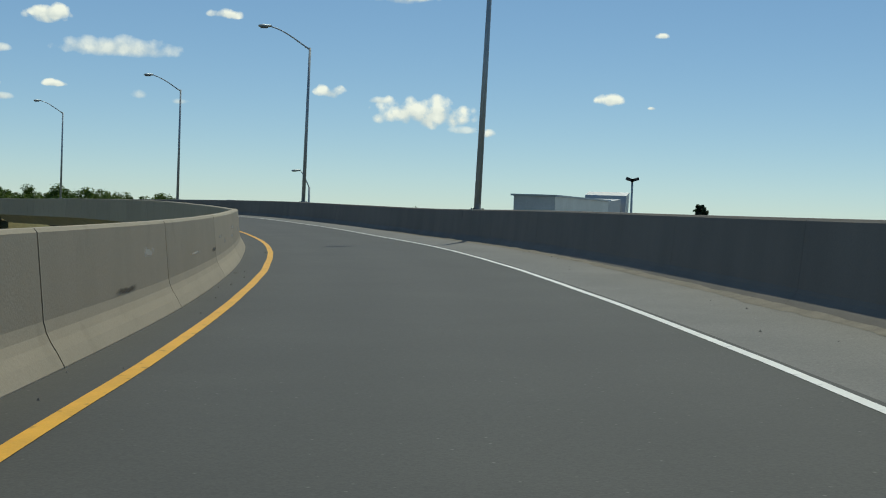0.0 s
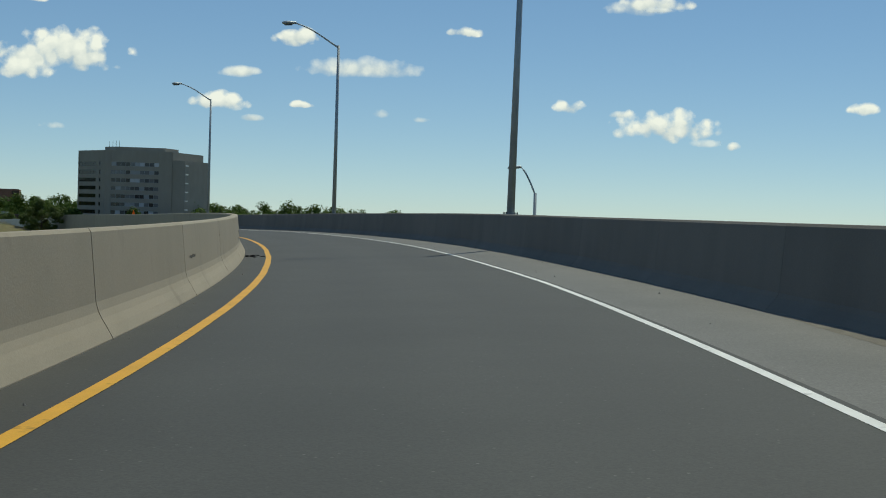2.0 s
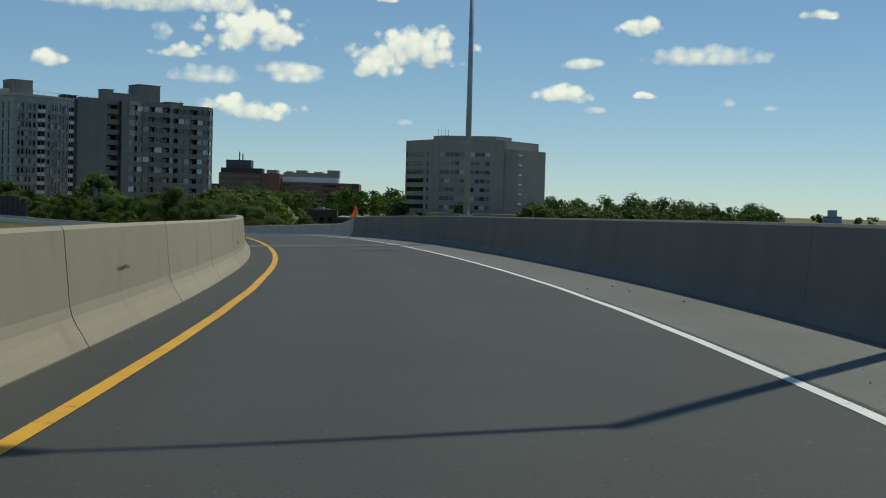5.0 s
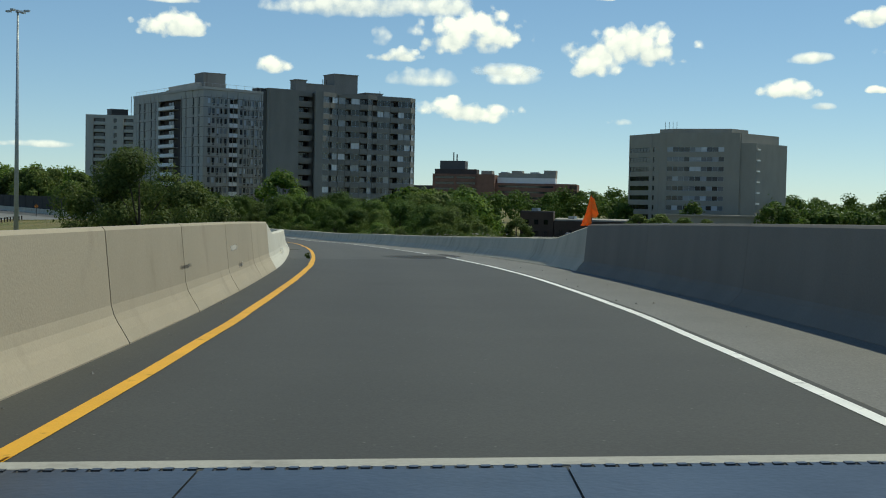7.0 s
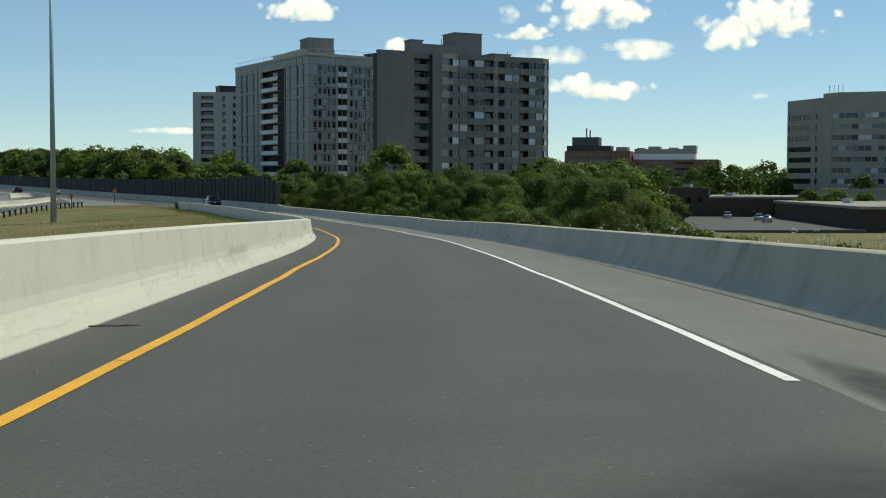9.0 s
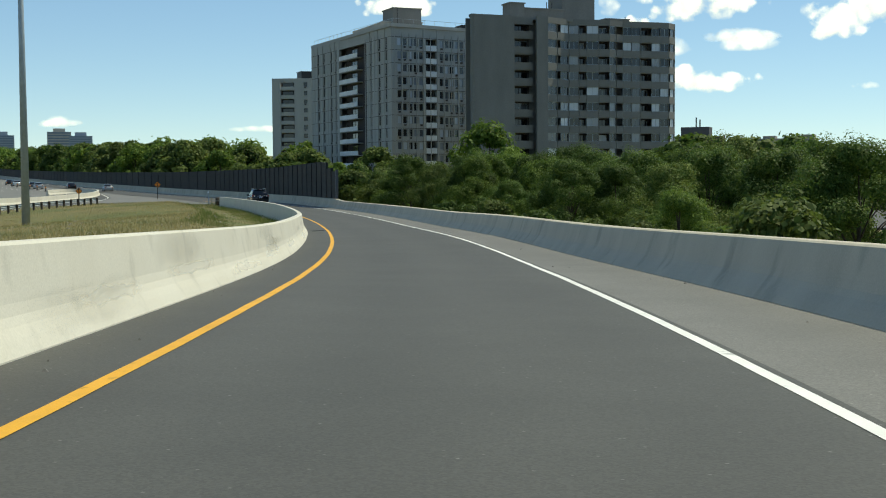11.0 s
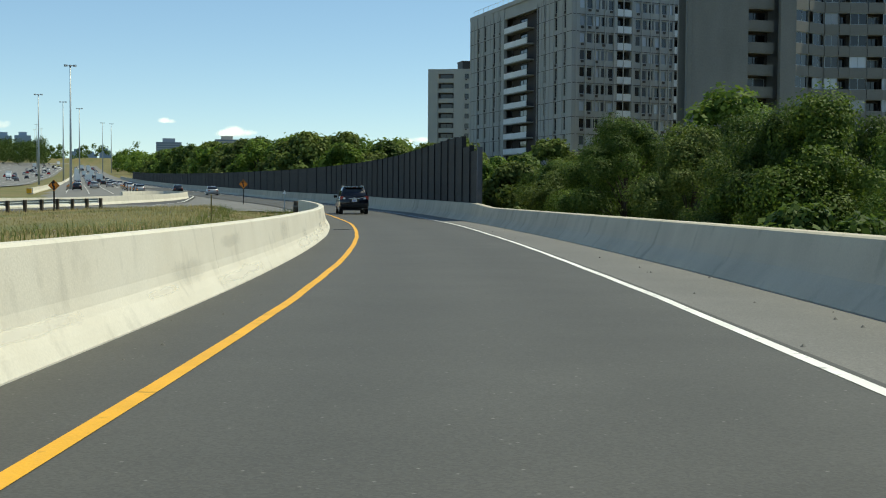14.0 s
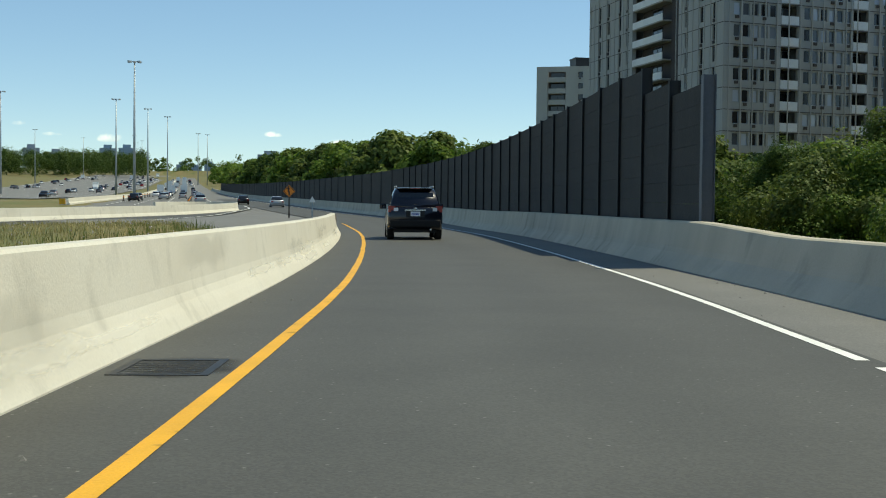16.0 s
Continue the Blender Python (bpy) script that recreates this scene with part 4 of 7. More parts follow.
def grey_block():
    ob = thing("apartment_block", "grey concrete apartment block with stepped window fronts", "apartment building")
    p, d = Vector((-239.6, 342.4)), Vector((0.366, 0.931)).normalized()
    out = Vector((d.y, -d.x))
    z0, n, fh = -0.4, 13, 2.55
    T = n * fh + z0 + 0.9
    at = lambda u, o: tuple(p + d * u + out * o)
    band = dict(sill=1.12, head=0.10)
    facade(ob, at(0, 0), at(7.6, 0), z0, n, fh, [("p", 7.6)], M_GREYCONC, seed=1)
    facade(ob, at(7.6, -0.9), at(11.4, -0.9), z0, n, fh, [("b", 3.8)], M_GREYCONC, M_GREYCONC, seed=2, rail=1.12)
    facade(ob, at(11.4, 0.6), at(13.4, 0.6), z0, n, fh, [("p", 1)], M_GREYCONC, seed=3)
    facade(ob, at(13.4, 0.6), at(18.4, -1.5), z0, n, fh, [("w", 2.2), ("b", 0.9), ("w", 1.9)], M_GREYCONC, M_GREYCONC, seed=4, rail=1.12, **band)
    facade(ob, at(18.4, -1.4), at(25.2, 0.3), z0, n, fh, [("w", 1.6), ("b", 1.3), ("w", 2.0), ("b", 1.9)], M_GREYCONC, M_GREYCONC, seed=5, rail=1.12, **band)
    facade(ob, at(25.2, 0.3), at(28.2, -0.6), z0, n, fh, [("w", 1.4), ("b", 1.6)], M_GREYCONC, M_GREYCONC, seed=6, rail=1.12, **band)
    facade(ob, at(28.2, -0.6), at(36.8, 0.1), z0, n, fh, [("w", 3.3), ("b", 2.1), ("w", 3.2)], M_GREYCONC, M_GREYCONC, seed=7, rail=1.12, **band)
    facade(ob, at(36.8, 0.1), at(38.8, -1.2), z0, n, fh, [("b", 0.7), ("w", 1.3)], M_GREYCONC, M_GREYCONC, seed=8, rail=1.12, **band)
    part("core", prism("core", [at(0.2, -2.8), at(38.6, -3.2), at(37.5, -18), at(10, -18)], z0, T - 0.4, M_GREYCONC), ob)
    facade(ob, at(38.8, -1.2), at(38.4, -18), z0, n, fh, [("p", 4), ("w", 3), ("p", 8)], M_GREYCONC, seed=9)
    facade(ob, at(9.8, -18), at(0, 0), z0, n, fh, [("p", 18)], M_GREYCONC, seed=10)
    part("parapet", prism("parapet", [at(0, -1.0), at(38.7, -1.6), at(38, -18), at(10, -18)], T - 0.4, T, M_GREYCONC), ob)
    # panel seams of the blank wall, one a storey
    seam_me = boxes("wall_seam", [(0.0, 7.5, -0.058, -0.05, 0, 0.05)], M_GREYCONC)
    for k in range(1, n):
        e = at(0.05, 0.0)
        part("wall_seam", seam_me, ob).matrix_world = pose(e[0], e[1], z0 + k * fh, 0, 0, math.degrees(math.atan2(d.y, d.x)))
    for u, o, w, dp, h in ((23.4, -10.0, 6.2, 5.4, 4.9), (15.5, -8.0, 8.0, 5.0, 2.0), (10.6, -6.5, 2.6, 3.0, 2.7), (29.8, -7.0, 4.4, 4.0, 0.8)):
        x, y = at(u, o)
        roof_bits(ob, [(x, y, T, w, dp, h, M_GREYCONC)])
    for u in (17.6, 18.6, 33.0):
        x, y = at(u, -8)
        pipe(ob, x, y, T, T + (3.6 if u < 30 else 1.8), 0.07)


def pale_tower():
    ob = thing("apartment_tower", "pale precast concrete apartment tower with white balcony columns", "apartment building")
    c = Vector((-275.0, 357.0))
    dl, dr = Vector((-0.946, 0.323)).normalized(), Vector((0.17, 0.985)).normalized()
    z0, n, fh = 0.0, 14, 2.44
    left, right = c + dl * 44.6, c + dr * 34
    T = z0 + n * fh + 2.0
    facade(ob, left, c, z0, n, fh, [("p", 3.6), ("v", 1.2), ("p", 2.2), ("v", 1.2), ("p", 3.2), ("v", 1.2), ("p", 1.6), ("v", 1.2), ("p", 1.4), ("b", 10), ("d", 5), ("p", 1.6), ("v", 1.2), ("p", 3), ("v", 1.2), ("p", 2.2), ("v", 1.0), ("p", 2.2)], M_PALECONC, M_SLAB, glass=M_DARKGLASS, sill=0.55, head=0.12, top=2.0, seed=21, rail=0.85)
    facade(ob, c, right, z0, n, fh, [("p", 1.0), ("v", 6.3), ("p", 0.6), ("b", 2.6), ("p", 0.4), ("v", 7.2), ("p", 0.3), ("b", 2.4), ("p", 0.4), ("v", 6.6), ("p", 1), ("b", 2.2), ("v", 4)], M_PALECONC, M_SLAB, sill=0.75, head=0.3, top=2.0, seed=22)
    back = right + dl * 44.6
    core = [tuple(v) for v in (left + dr * 2, c + dr * 1.8 + dl * 1.8, right + dl * 2, back)]
    part("core", prism("core", core, z0, T - 0.3, M_PALECONC), ob)
    # upright ribs between the window strips
    rib = boxes("rib", [(0, 0.12, -0.12, 0.0, 0, n * fh + 0.6)], M_PALECONC)
    for a, b, gaps in ((left, c, ((16.2, 31.0),)), (c, right, ())):
        L = (b - a).length
        d_ = (b - a) / L
        u = 0.6
        while u < L - 0.4:
            if not any(g0 < u < g1 for g0, g1 in gaps):
                e = a + d_ * u
                part("rib", rib, ob).matrix_world = pose(e.x, e.y, z0, 0, 0, math.degrees(math.atan2(d_.y, d_.x)))
            u += 1.62
    # panel joints: a thin dark seam at every floor
    for k in range(1, n + 1):
        for a, b, spans in ((left, c, ((0.0, 0.36), (0.70, 1.0))), (c, right, ((0.0, 1.0),))):
            L = (b - a).length
            for u0, u1 in spans:
                e = a + (b - a) * u0
                lg = part("panel_seam", boxes("panel_seam", [(0, L * (u1 - u0), -0.075, -0.04, 0, 0.075)], M_RECESS), ob)
                lg.matrix_world = pose(e.x, e.y, z0 + k * fh - 0.16, 0, 0, math.degrees(math.atan2(b.y - a.y, b.x - a.x)))
    cop = [tuple(v) for v in (left - dl * -0.4, c - dl * 0.4 - dr * 0.4, right + dr * 0.4, back + dr * 0.4)]
    part("roof", prism("roof", cop, T - 0.3, T + 0.35, M_PALECONC), ob)
    a = c + dl * 14 + dr * 9
    roof_bits(ob, [(a.x, a.y, T + 0.3, 6.0, 6, 4.6, M_GREYCONC)])
    a = c + dl * 22 + dr * 9
    roof_bits(ob, [(a.x, a.y, T + 0.3, 8, 20, 2.0, M_PALECONC)])
    a = c + dl * 33 + dr * 7
    roof_bits(ob, [(a.x, a.y, T + 0.3, 3, 2.4, 1.2, M_GREYCONC)])
    # railing along the roof's edge
    for a, b in ((left, c), (c, right)):
        L = (b - a).length
        turn = math.degrees(math.atan2(b.y - a.y, b.x - a.x))
        part("railing", boxes("railing", [(0.5, L - 0.5, 0.45, 0.49, 0.95, 1.0)] + [(u, u + 0.05, 0.45, 0.49, 0, 0.95) for u in np.arange(0.5, L, 2.4)], M_STEEL), ob).matrix_world = pose(a.x, a.y, T + 0.35, 0, 0, turn)
    a = c + dr * 21 + dl * 6
    roof_bits(ob, [(a.x, a.y, T + 0.3, 4, 3, 1.2, M_DARKMETAL)])
    a = c + dl * 13 + dr * 6
    for k in range(3):
        pipe(ob, a.x + k * 0.9, a.y, T, T + 5.0, 0.06)


def far_tower():
    ob = thing("apartment_tower", "distant pale apartment tower with rows of balconies", "apartment building")
    p, q = Vector((-408.0, 428.0)), Vector((-386.0, 448.0))
    z0, n, fh = 1.0, 14, 2.55
    d = (q - p).normalized()
    o = Vector((-d.y, d.x))
    T = z0 + n * fh + 0.9
    facade(ob, p, q, z0, n, fh, [("p", 2.2), ("b", 3.6), ("p", 2.2), ("v", 1.2), ("p", 2), ("b", 3.6), ("p", 2), ("v", 1.2), ("p", 2), ("b", 3.6), ("p", 2)], M_PALECONC, M_PALECONC, glass=M_DARKGLASS, seed=31)
    part("core", prism("core", [tuple(p + o * 1.8), tuple(q + o * 1.8), tuple(q + o * 16), tuple(p + o * 16)], z0, T, M_PALECONC), ob)
    a = p + d * 10 + o * 7
    roof_bits(ob, [(a.x, a.y, T, 6, 5, 2.2, M_DARKMETAL)])
    a = p + d * 15 + o * 5
    pipe(ob, a.x, a.y, T, T + 7, 0.1)


def office():
    ob = thing("office_building", "tan concrete office building with ribbon windows", "office building")
    l, c, r = Vector((-263.5, 560.0)), Vector((-246.0, 549.5)), Vector((-218.0, 554.4))
    z0, n, fh = 0.2, 9, 3.42
    T = z0 + n * fh + 4.3
    facade(ob, l, c, z0, n, fh, [("p", 0.8), ("r", 13), ("p", 2.0), ("v", 1.5), ("p", 3.2)], M_TAN, glass=M_DARKGLASS, sill=1.25, head=0.55, top=4.4, seed=41)
    facade(ob, c, r, z0, n, fh, [("p", 2.2), ("r", 17), ("p", 4.6)], M_TAN, glass=M_OFFICE, sill=1.25, head=0.55, top=4.4, seed=42)
    d = Vector((0.15, 0.99)).normalized()
    part("core", prism("core", [tuple(l + d * 1), tuple(c + d * 1.2), tuple(r + d * 0.8), tuple(r + d * 26), tuple(l + d * 26)], z0, T, M_TAN), ob)
    r2 = r + Vector((4.5, 2.0))
    w = part("side_wing", prism("side_wing", [tuple(r + d * 1), tuple(r2 + d * 1), tuple(r2 + d * 22), tuple(r + d * 22)], z0, T - 3.4, M_TAN), ob)
    for k in range(8):
        fn = part("fin", boxes("fin", [(0, 0.9, 0.4, 18, 0, 0.5)], M_SLAB), ob)
        fn.matrix_world = pose(r2.x - 0.3, r2.y + 1, z0 + 3 + k * 3.75, 0, 0, 0)
    part("penthouse", prism("penthouse", [tuple(c + d * 3 + Vector((-3, 2))), tuple(c + d * 2 + Vector((4, 0))), tuple(r + d * 3 + Vector((-5, 0))), tuple(r + d * 14 + Vector((-5, 0))), tuple(c + d * 16)], T, T + 1.7, M_TAN), ob)
    for k in range(4):
        pipe(ob, c.x - 1 + k * 1.5, c.y + 6, T + 1.7, T + 4.4, 0.08)
    low = thing("podium_building", "low pale flat-roofed building before the offices", "building")
    part("wall", prism("wall", [(-236, 528), (-200, 534), (-202, 546), (-238, 541)], -1, 6.3, M_TAN), low)
    part("roof", prism("roof", [(-236.5, 527.5), (-199.5, 533.5), (-201.5, 546.5), (-238.5, 541.5)], 6.3, 6.9, M_ROOFING), low)


def hospital():
    ob = thing("hospital_building", "long red brick building with stepped grey plant rooms", "building")
    p, q = Vector((-605.0, 905.0)), Vector((-509.0, 952.0))
    d = (q - p).normalized()
    o = Vector((-d.y, d.x))
    at = lambda u, v: tuple(p + d * u + o * v)
    facade(ob, at(0, 0), at(34, 0), 0, 7, 4.25, [("p", 2), ("r", 14), ("p", 2), ("r", 14), ("p", 2)], M_BRICK, glass=M_DARKGLASS, sill=1.8, head=0.8, seed=51)
    facade(ob, at(34, -5), at(47, -5), 0, 7, 4.25, [("p", 13)], M_BRICK, seed=52)
    facade(ob, at(47, 0), at(92, 0), -1, 6, 4.1, [("p", 2), ("r", 38), ("p", 2)], M_BRICK, glass=M_DARKGLASS, sill=1.8, head=0.8, seed=53)
    facade(ob, at(92, -3), at(107, -3), -1, 6, 4.1, [("p", 9), ("b", 5)], M_BRICK, M_BRICK, seed=54)
    part("core", prism("core", [at(0, 1.8), at(46.8, 1.8), at(46.8, 30), at(0, 30)], -1, 30.4, M_BRICK), ob)
    part("core", prism("core", [at(47, 1.8), at(107, 1.8), at(107, 30), at(47, 30)], -1, 24.2, M_BRICK), ob)
    part("core", prism("core", [at(34.3, -4), at(46.7, -4), at(46.7, 4), at(34.3, 4)], -1, 30.4, M_BRICK), ob)
    for u0, u1, v, z0, z1, m in ((0.5, 32, 6, 30.4, 34.4, M_RECESS), (4, 23, 8, 34.4, 40.6, M_SLATE), (36, 44, 3, 30.4, 33.4, M_ROOFING), (48, 91, 4, 24.2, 28.6, M_SLAB), (48.5, 91, 6, 28.6, 32.0, M_ROOFING),
                                 (58, 66, 8, 32.0, 33.8, M_ROOFING), (72, 78, 8, 32.0, 33.0, M_STEEL), (82, 91, 8, 32.0, 34.4, M_ROOFING), (50, 55, 8, 32.0, 32.9, M_STEEL)):
        part("plant_room", prism("plant_room", [at(u0, v), at(u1, v), at(u1, v + 14), at(u0, v + 14)], z0, z1, m), ob)
    for u in (14, 16.5):
        x, y = at(u, 10)
        pipe(ob, x, y, 40.6, 47.0 if u < 15 else 45.6, 0.5)
    ann = thing("glass_annex", "low dark glass annex beside the brick building", "building")
    facade(ann, (-640, 905), (-607, 907), -1, 5, 4.4, [("r", 24), ("p", 3), ("p", 3)], M_RECESS, glass=M_DARKGLASS, sill=1.2, head=0.5, seed=55)
    part("core", prism("core", [(-640, 906.5), (-607, 908.5), (-607, 925), (-640, 925)], -1, 21.5, M_RECESS), ann)


def low_brown():
    ob = thing("brick_building", "small dark brown brick building with white entrance marks", "building")
    a, b, away = Vector((-229.5, 431.6)), Vector((-205.8, 444.7)), Vector((-0.485, 0.875))
    d = (b - a).normalized()
    pts = [tuple(v) for v in (a, a + d * 9, a + d * 9 + away * 14, a + away * 14)]
    part("wall", prism("wall", pts, -1, 7.0, M_BROWN), ob)
    part("roof", prism("roof", pts, 7.0, 7.4, M_RECESS), ob)
    part("rooftop_unit", boxes("rooftop_unit", [(-1.0, 1.0, -0.7, 0.7, 0, 0.8)], M_STEEL), ob).location = (*(a + d * 4 + away * 6), 7.4)
    win = boxes("window", [(0, 1.1, -0.05, 0.05, 0, 1.3)], M_DARKGLASS)
    turn = math.degrees(math.atan2(d.y, d.x))
    for k in range(3):
        for z in (0.6, 3.8):
            e = a + d * (1.2 + 2.6 * k)
            part("window", win, ob).matrix_world = pose(e.x, e.y, z, 0, 0, turn)
    o2 = thing("brick_building", "long low dark brown building with flat gravel roof", "building")
    pts = [tuple(v) for v in (a + d * 9.2, b + d * 6, b + d * 6 + away * 40, a + d * 9.2 + away * 40)]
    part("wall", prism("wall", pts, -1, 4.9, M_BROWN), o2)
    part("roof", prism("roof", pts, 4.9, 5.3, M_ROOFING), o2)
    for k in range(7):
        e = a + d * (10.4 + 2.9 * k)
        part("window", win, o2).matrix_world = pose(e.x, e.y, 1.0, 0, 0, turn)
    e = a + d * 14 + away * 12
    part("rooftop_unit", boxes("rooftop_unit", [(-1.0, 1.0, -0.7, 0.7, 0, 0.8)], M_STEEL), o2).location = (*e, 5.3)
    lot = thing("parking_lot", "worn grey parking lot beside the low buildings", "parking lot", "structure")
    part("surface", prism("surface", [(-231, 428), (-206, 441), (-158, 378), (-180, 352)], -0.6, 0.55, M_ASPHALT), lot)
    o3 = thing("flat_roof_building", "dark low building with wide pale flat roof", "building")
    pts = [(-205.0, 437.0), (-160.0, 380.0), (-118.0, 412.0), (-165.0, 470.0)]
    part("wall", prism("wall", pts, -1, 4.0, M_BROWN), o3)
    part("roof", prism("roof", [tuple(Vector(p) + (Vector(p) - Vector((-162, 425))).normalized() * 0.6) for p in pts], 4.0, 4.5, M_ROOFING), o3)
    for x, y in ((-178, 415), (-150, 400), (-166, 430)):
        part("rooftop_unit", boxes("rooftop_unit", [(-0.8, 0.8, -0.6, 0.6, 0, 0.9)], M_STEEL), o3).location = (x, y, 4.5)


grey_block()
pale_tower()
far_tower()
office()
hospital()
low_brown()


# the store beside the bridge, with the plant on its roof
def store():
    ob = thing("store_building", "flat-roofed store beside the bridge with rooftop plant", "building")
    pts = [(3.6, 47.0), (40.0, 38.0), (62.0, 98.0), (10.5, 114.0)]
    part("wall", prism("wall", pts, -0.5, 7.4, M_BROWN), ob)
    part("roof", prism("roof", pts, 7.4, 7.6, M_ROOFING), ob)
    hv = thing("rooftop_air_unit", "grey sheet metal air unit with flared intake hood", "air unit")
    hv.matrix_world = pose(6.6, 63.6, 7.6, 0, 0, 70)
    bx = lambda name, x0, x1, y0, y1, z0, z1, m=None: boxes(name, [(x0, x1, y0, y1, z0, z1)], m or M_SHEET)
    for x in (-6.6, -2.2, 2.4, 6.8):
        part("leg", bx("leg", x - 0.06, x + 0.06, -0.8, 0.8, 0.0, 0.5, M_STEEL), hv)
    part("skid", bx("skid", -7.8, 7.8, -1.0, 1.0, 0.5, 0.62, M_STEEL), hv)
    part("cabinet", bx("cabinet", -7.4, 3.2, -0.95, 0.95, 0.62, 2.36), hv)
    part("cabinet_roof", bx("cabinet_roof", -7.55, 3.35, -1.05, 1.05, 2.36, 2.44, M_STEEL), hv)
    for x0, x1 in ((-5.6, -3.2), (-2.8, -0.6)):
        part("cabinet_door", bx("cabinet_door", x0, x1, 0.95, 1.01, 0.85, 2.1), hv, "flat sheet metal access door")
    part("base_duct", bx("base_duct", 3.2, 7.4, -0.8, 0.8, 0.62, 1.5), hv)
    v = [(1.6, 0.95, 1.35), (1.6, 1.25, 1.35), (1.6, 1.25, 1.75), (1.6, 0.95, 1.75), (6.4, -0.9, 1.5), (6.4, 1.25, 1.5), (6.4, 1.25, 2.55), (6.4, -0.9, 2.55)]
    part("hood", mesh("hood", v, [(0, 3, 2, 1), (4, 5, 6, 7), (0, 1, 5, 4), (1, 2, 6, 5), (2, 3, 7, 6), (3, 0, 4, 7)], M_SHEET), hv, "flared galvanised hood")
    v = [(6.5, -1.1, 1.3), (7.3, -1.1, 0.9), (7.3, 1.2, 0.9), (6.5, 1.2, 1.3), (6.9, -1.1, 2.75), (7.7, -1.1, 2.95), (7.7, 1.2, 2.95), (6.9, 1.2, 2.75)]
    part("screen", mesh("screen", v, [(0, 3, 2, 1), (4, 5, 6, 7), (0, 1, 5, 4), (1, 2, 6, 5), (2, 3, 7, 6), (3, 0, 4, 7)], M_SHEET), hv, "upright bright sheet metal end screen")
    for x, y, w, h in ((16.5, 76.0, 2.4, 0.8), (12.5, 69.0, 1.2, 0.5), (20.0, 84.0, 2.6, 0.7)):
        u = thing("roof_vent", "small grey sheet metal roof vent", "roof vent")
        u.location = (x, y, 7.6)
        part("body", boxes("body", [(-w/2, w/2, -0.6, 0.6, 0, h)], M_SHEET), u)
        part("cap", boxes("cap", [(-w/2 - 0.1, w/2 + 0.1, -0.7, 0.7, h, h + 0.12)], M_STEEL), u)
    # two-headed parking lamp
    lp = thing("parking_lamp", "slim steel parking lamp with two angled heads", "lamp post")
    lp.location = (11.7, 79.4, 7.6)
    V, F = tube([(0, 0, 0), (0, 0, 3.8)], [0.09, 0.06], 8)
    part("pole", mesh("pole", V, F, M_STEEL, True), lp)
    for sx in (-1, 1):
        hd = part("lamp_head", boxes("lamp_head", [(-0.24, 0.24, -0.14, 0.14, -0.09, 0.09)], M_DARKMETAL), lp)
        hd.matrix_local = pose(0.16 * sx, 0, 3.95, 0, -18 * sx, 0)
    # curved lamp standing on the low ground beyond the bridge
    sl = thing("street_lamp", "grey street lamp with curved arm beyond the barrier", "street lamp")
    sl.matrix_world = pose(-12.16, 116.2, 0.0, 0, 0, 10)
    V, F = tube([(0, 0, 0), (0, 0, 11.0)], [0.13, 0.09], 10)
    part("pole", mesh("pole", V, F, M_STEEL, True), sl)
    V, F = tube([(-1.0 * u, 0, 10.9 + 1.65 * math.sin(u * 1.45)) for u in np.linspace(0, 1, 8)], 0.05, 8)
    part("arm", mesh("arm", V, F, M_STEEL, True), sl)
    hd = part("lamp_head", cobra_head("lamp_head", 0.8, M_STEEL), sl)
    hd.matrix_local = pose(-0.85, 0, 12.5, 0, 6, 180)


M_SHEET = mat("galvanised sheet", (0.45, 0.46, 0.46), 0.4, 0.4, var=0.12, scale=0.8, fine=12, bump=0.05)
store()
# ---- trees and plants ----
def leaf_cloud(clumps, per, size, rr, squash=0.8):
    """Leaves as single bent quads scattered through uneven clumps: verts, faces."""
    cs = np.array([c[:3] for c in clumps])
    rs = np.array([c[3] for c in clumps])
    n = len(clumps) * per
    which = np.repeat(np.arange(len(clumps)), per)
    g = np.random.RandomState(rr)
    d = g.normal(size=(n, 3))
    d /= np.linalg.norm(d, axis=1)[:, None]
    rad = rs[which] * (0.62 + 0.46 * g.rand(n)) * (1 + 0.25 * np.sin(d[:, 0] * 5 + which) * np.cos(d[:, 1] * 4))
    p = cs[which] + d * rad[:, None] * np.array([1, 1, squash])
    nrm = d + g.normal(scale=0.45, size=(n, 3)) + np.array([0, 0, 0.5])
    nrm /= np.linalg.norm(nrm, axis=1)[:, None]
    a = np.cross(nrm, g.normal(size=(n, 3)))
    a /= np.linalg.norm(a, axis=1)[:, None]
    b = np.cross(nrm, a)
    s = size * (0.6 + 0.8 * g.rand(n))[:, None]
    tip, w = a * s, b * s * 0.42
    V = np.stack([p - tip * 0.5, p + w + nrm * s * 0.08, p + tip * 0.6, p - w + nrm * s * 0.08], 1).reshape(-1, 3)
    F = np.arange(4 * n).reshape(-1, 4)
    return V, F


def fast_mesh(name, V, F, material):
    me = bpy.data.meshes.new(name)
    me.vertices.add(len(V))
    me.vertices.foreach_set("co", np.asarray(V, np.float32).ravel())
    k = F.shape[1]
    me.loops.add(F.size)
    me.loops.foreach_set("vertex_index", F.astype(np.int32).ravel())
    me.polygons.add(len(F))
    me.polygons.foreach_set("loop_start", np.arange(0, F.size, k, dtype=np.int32))
    me.polygons.foreach_set("loop_total", np.full(len(F), k, np.int32))
    me.materials.append(material)
    me.update(calc_edges=True)
    return me


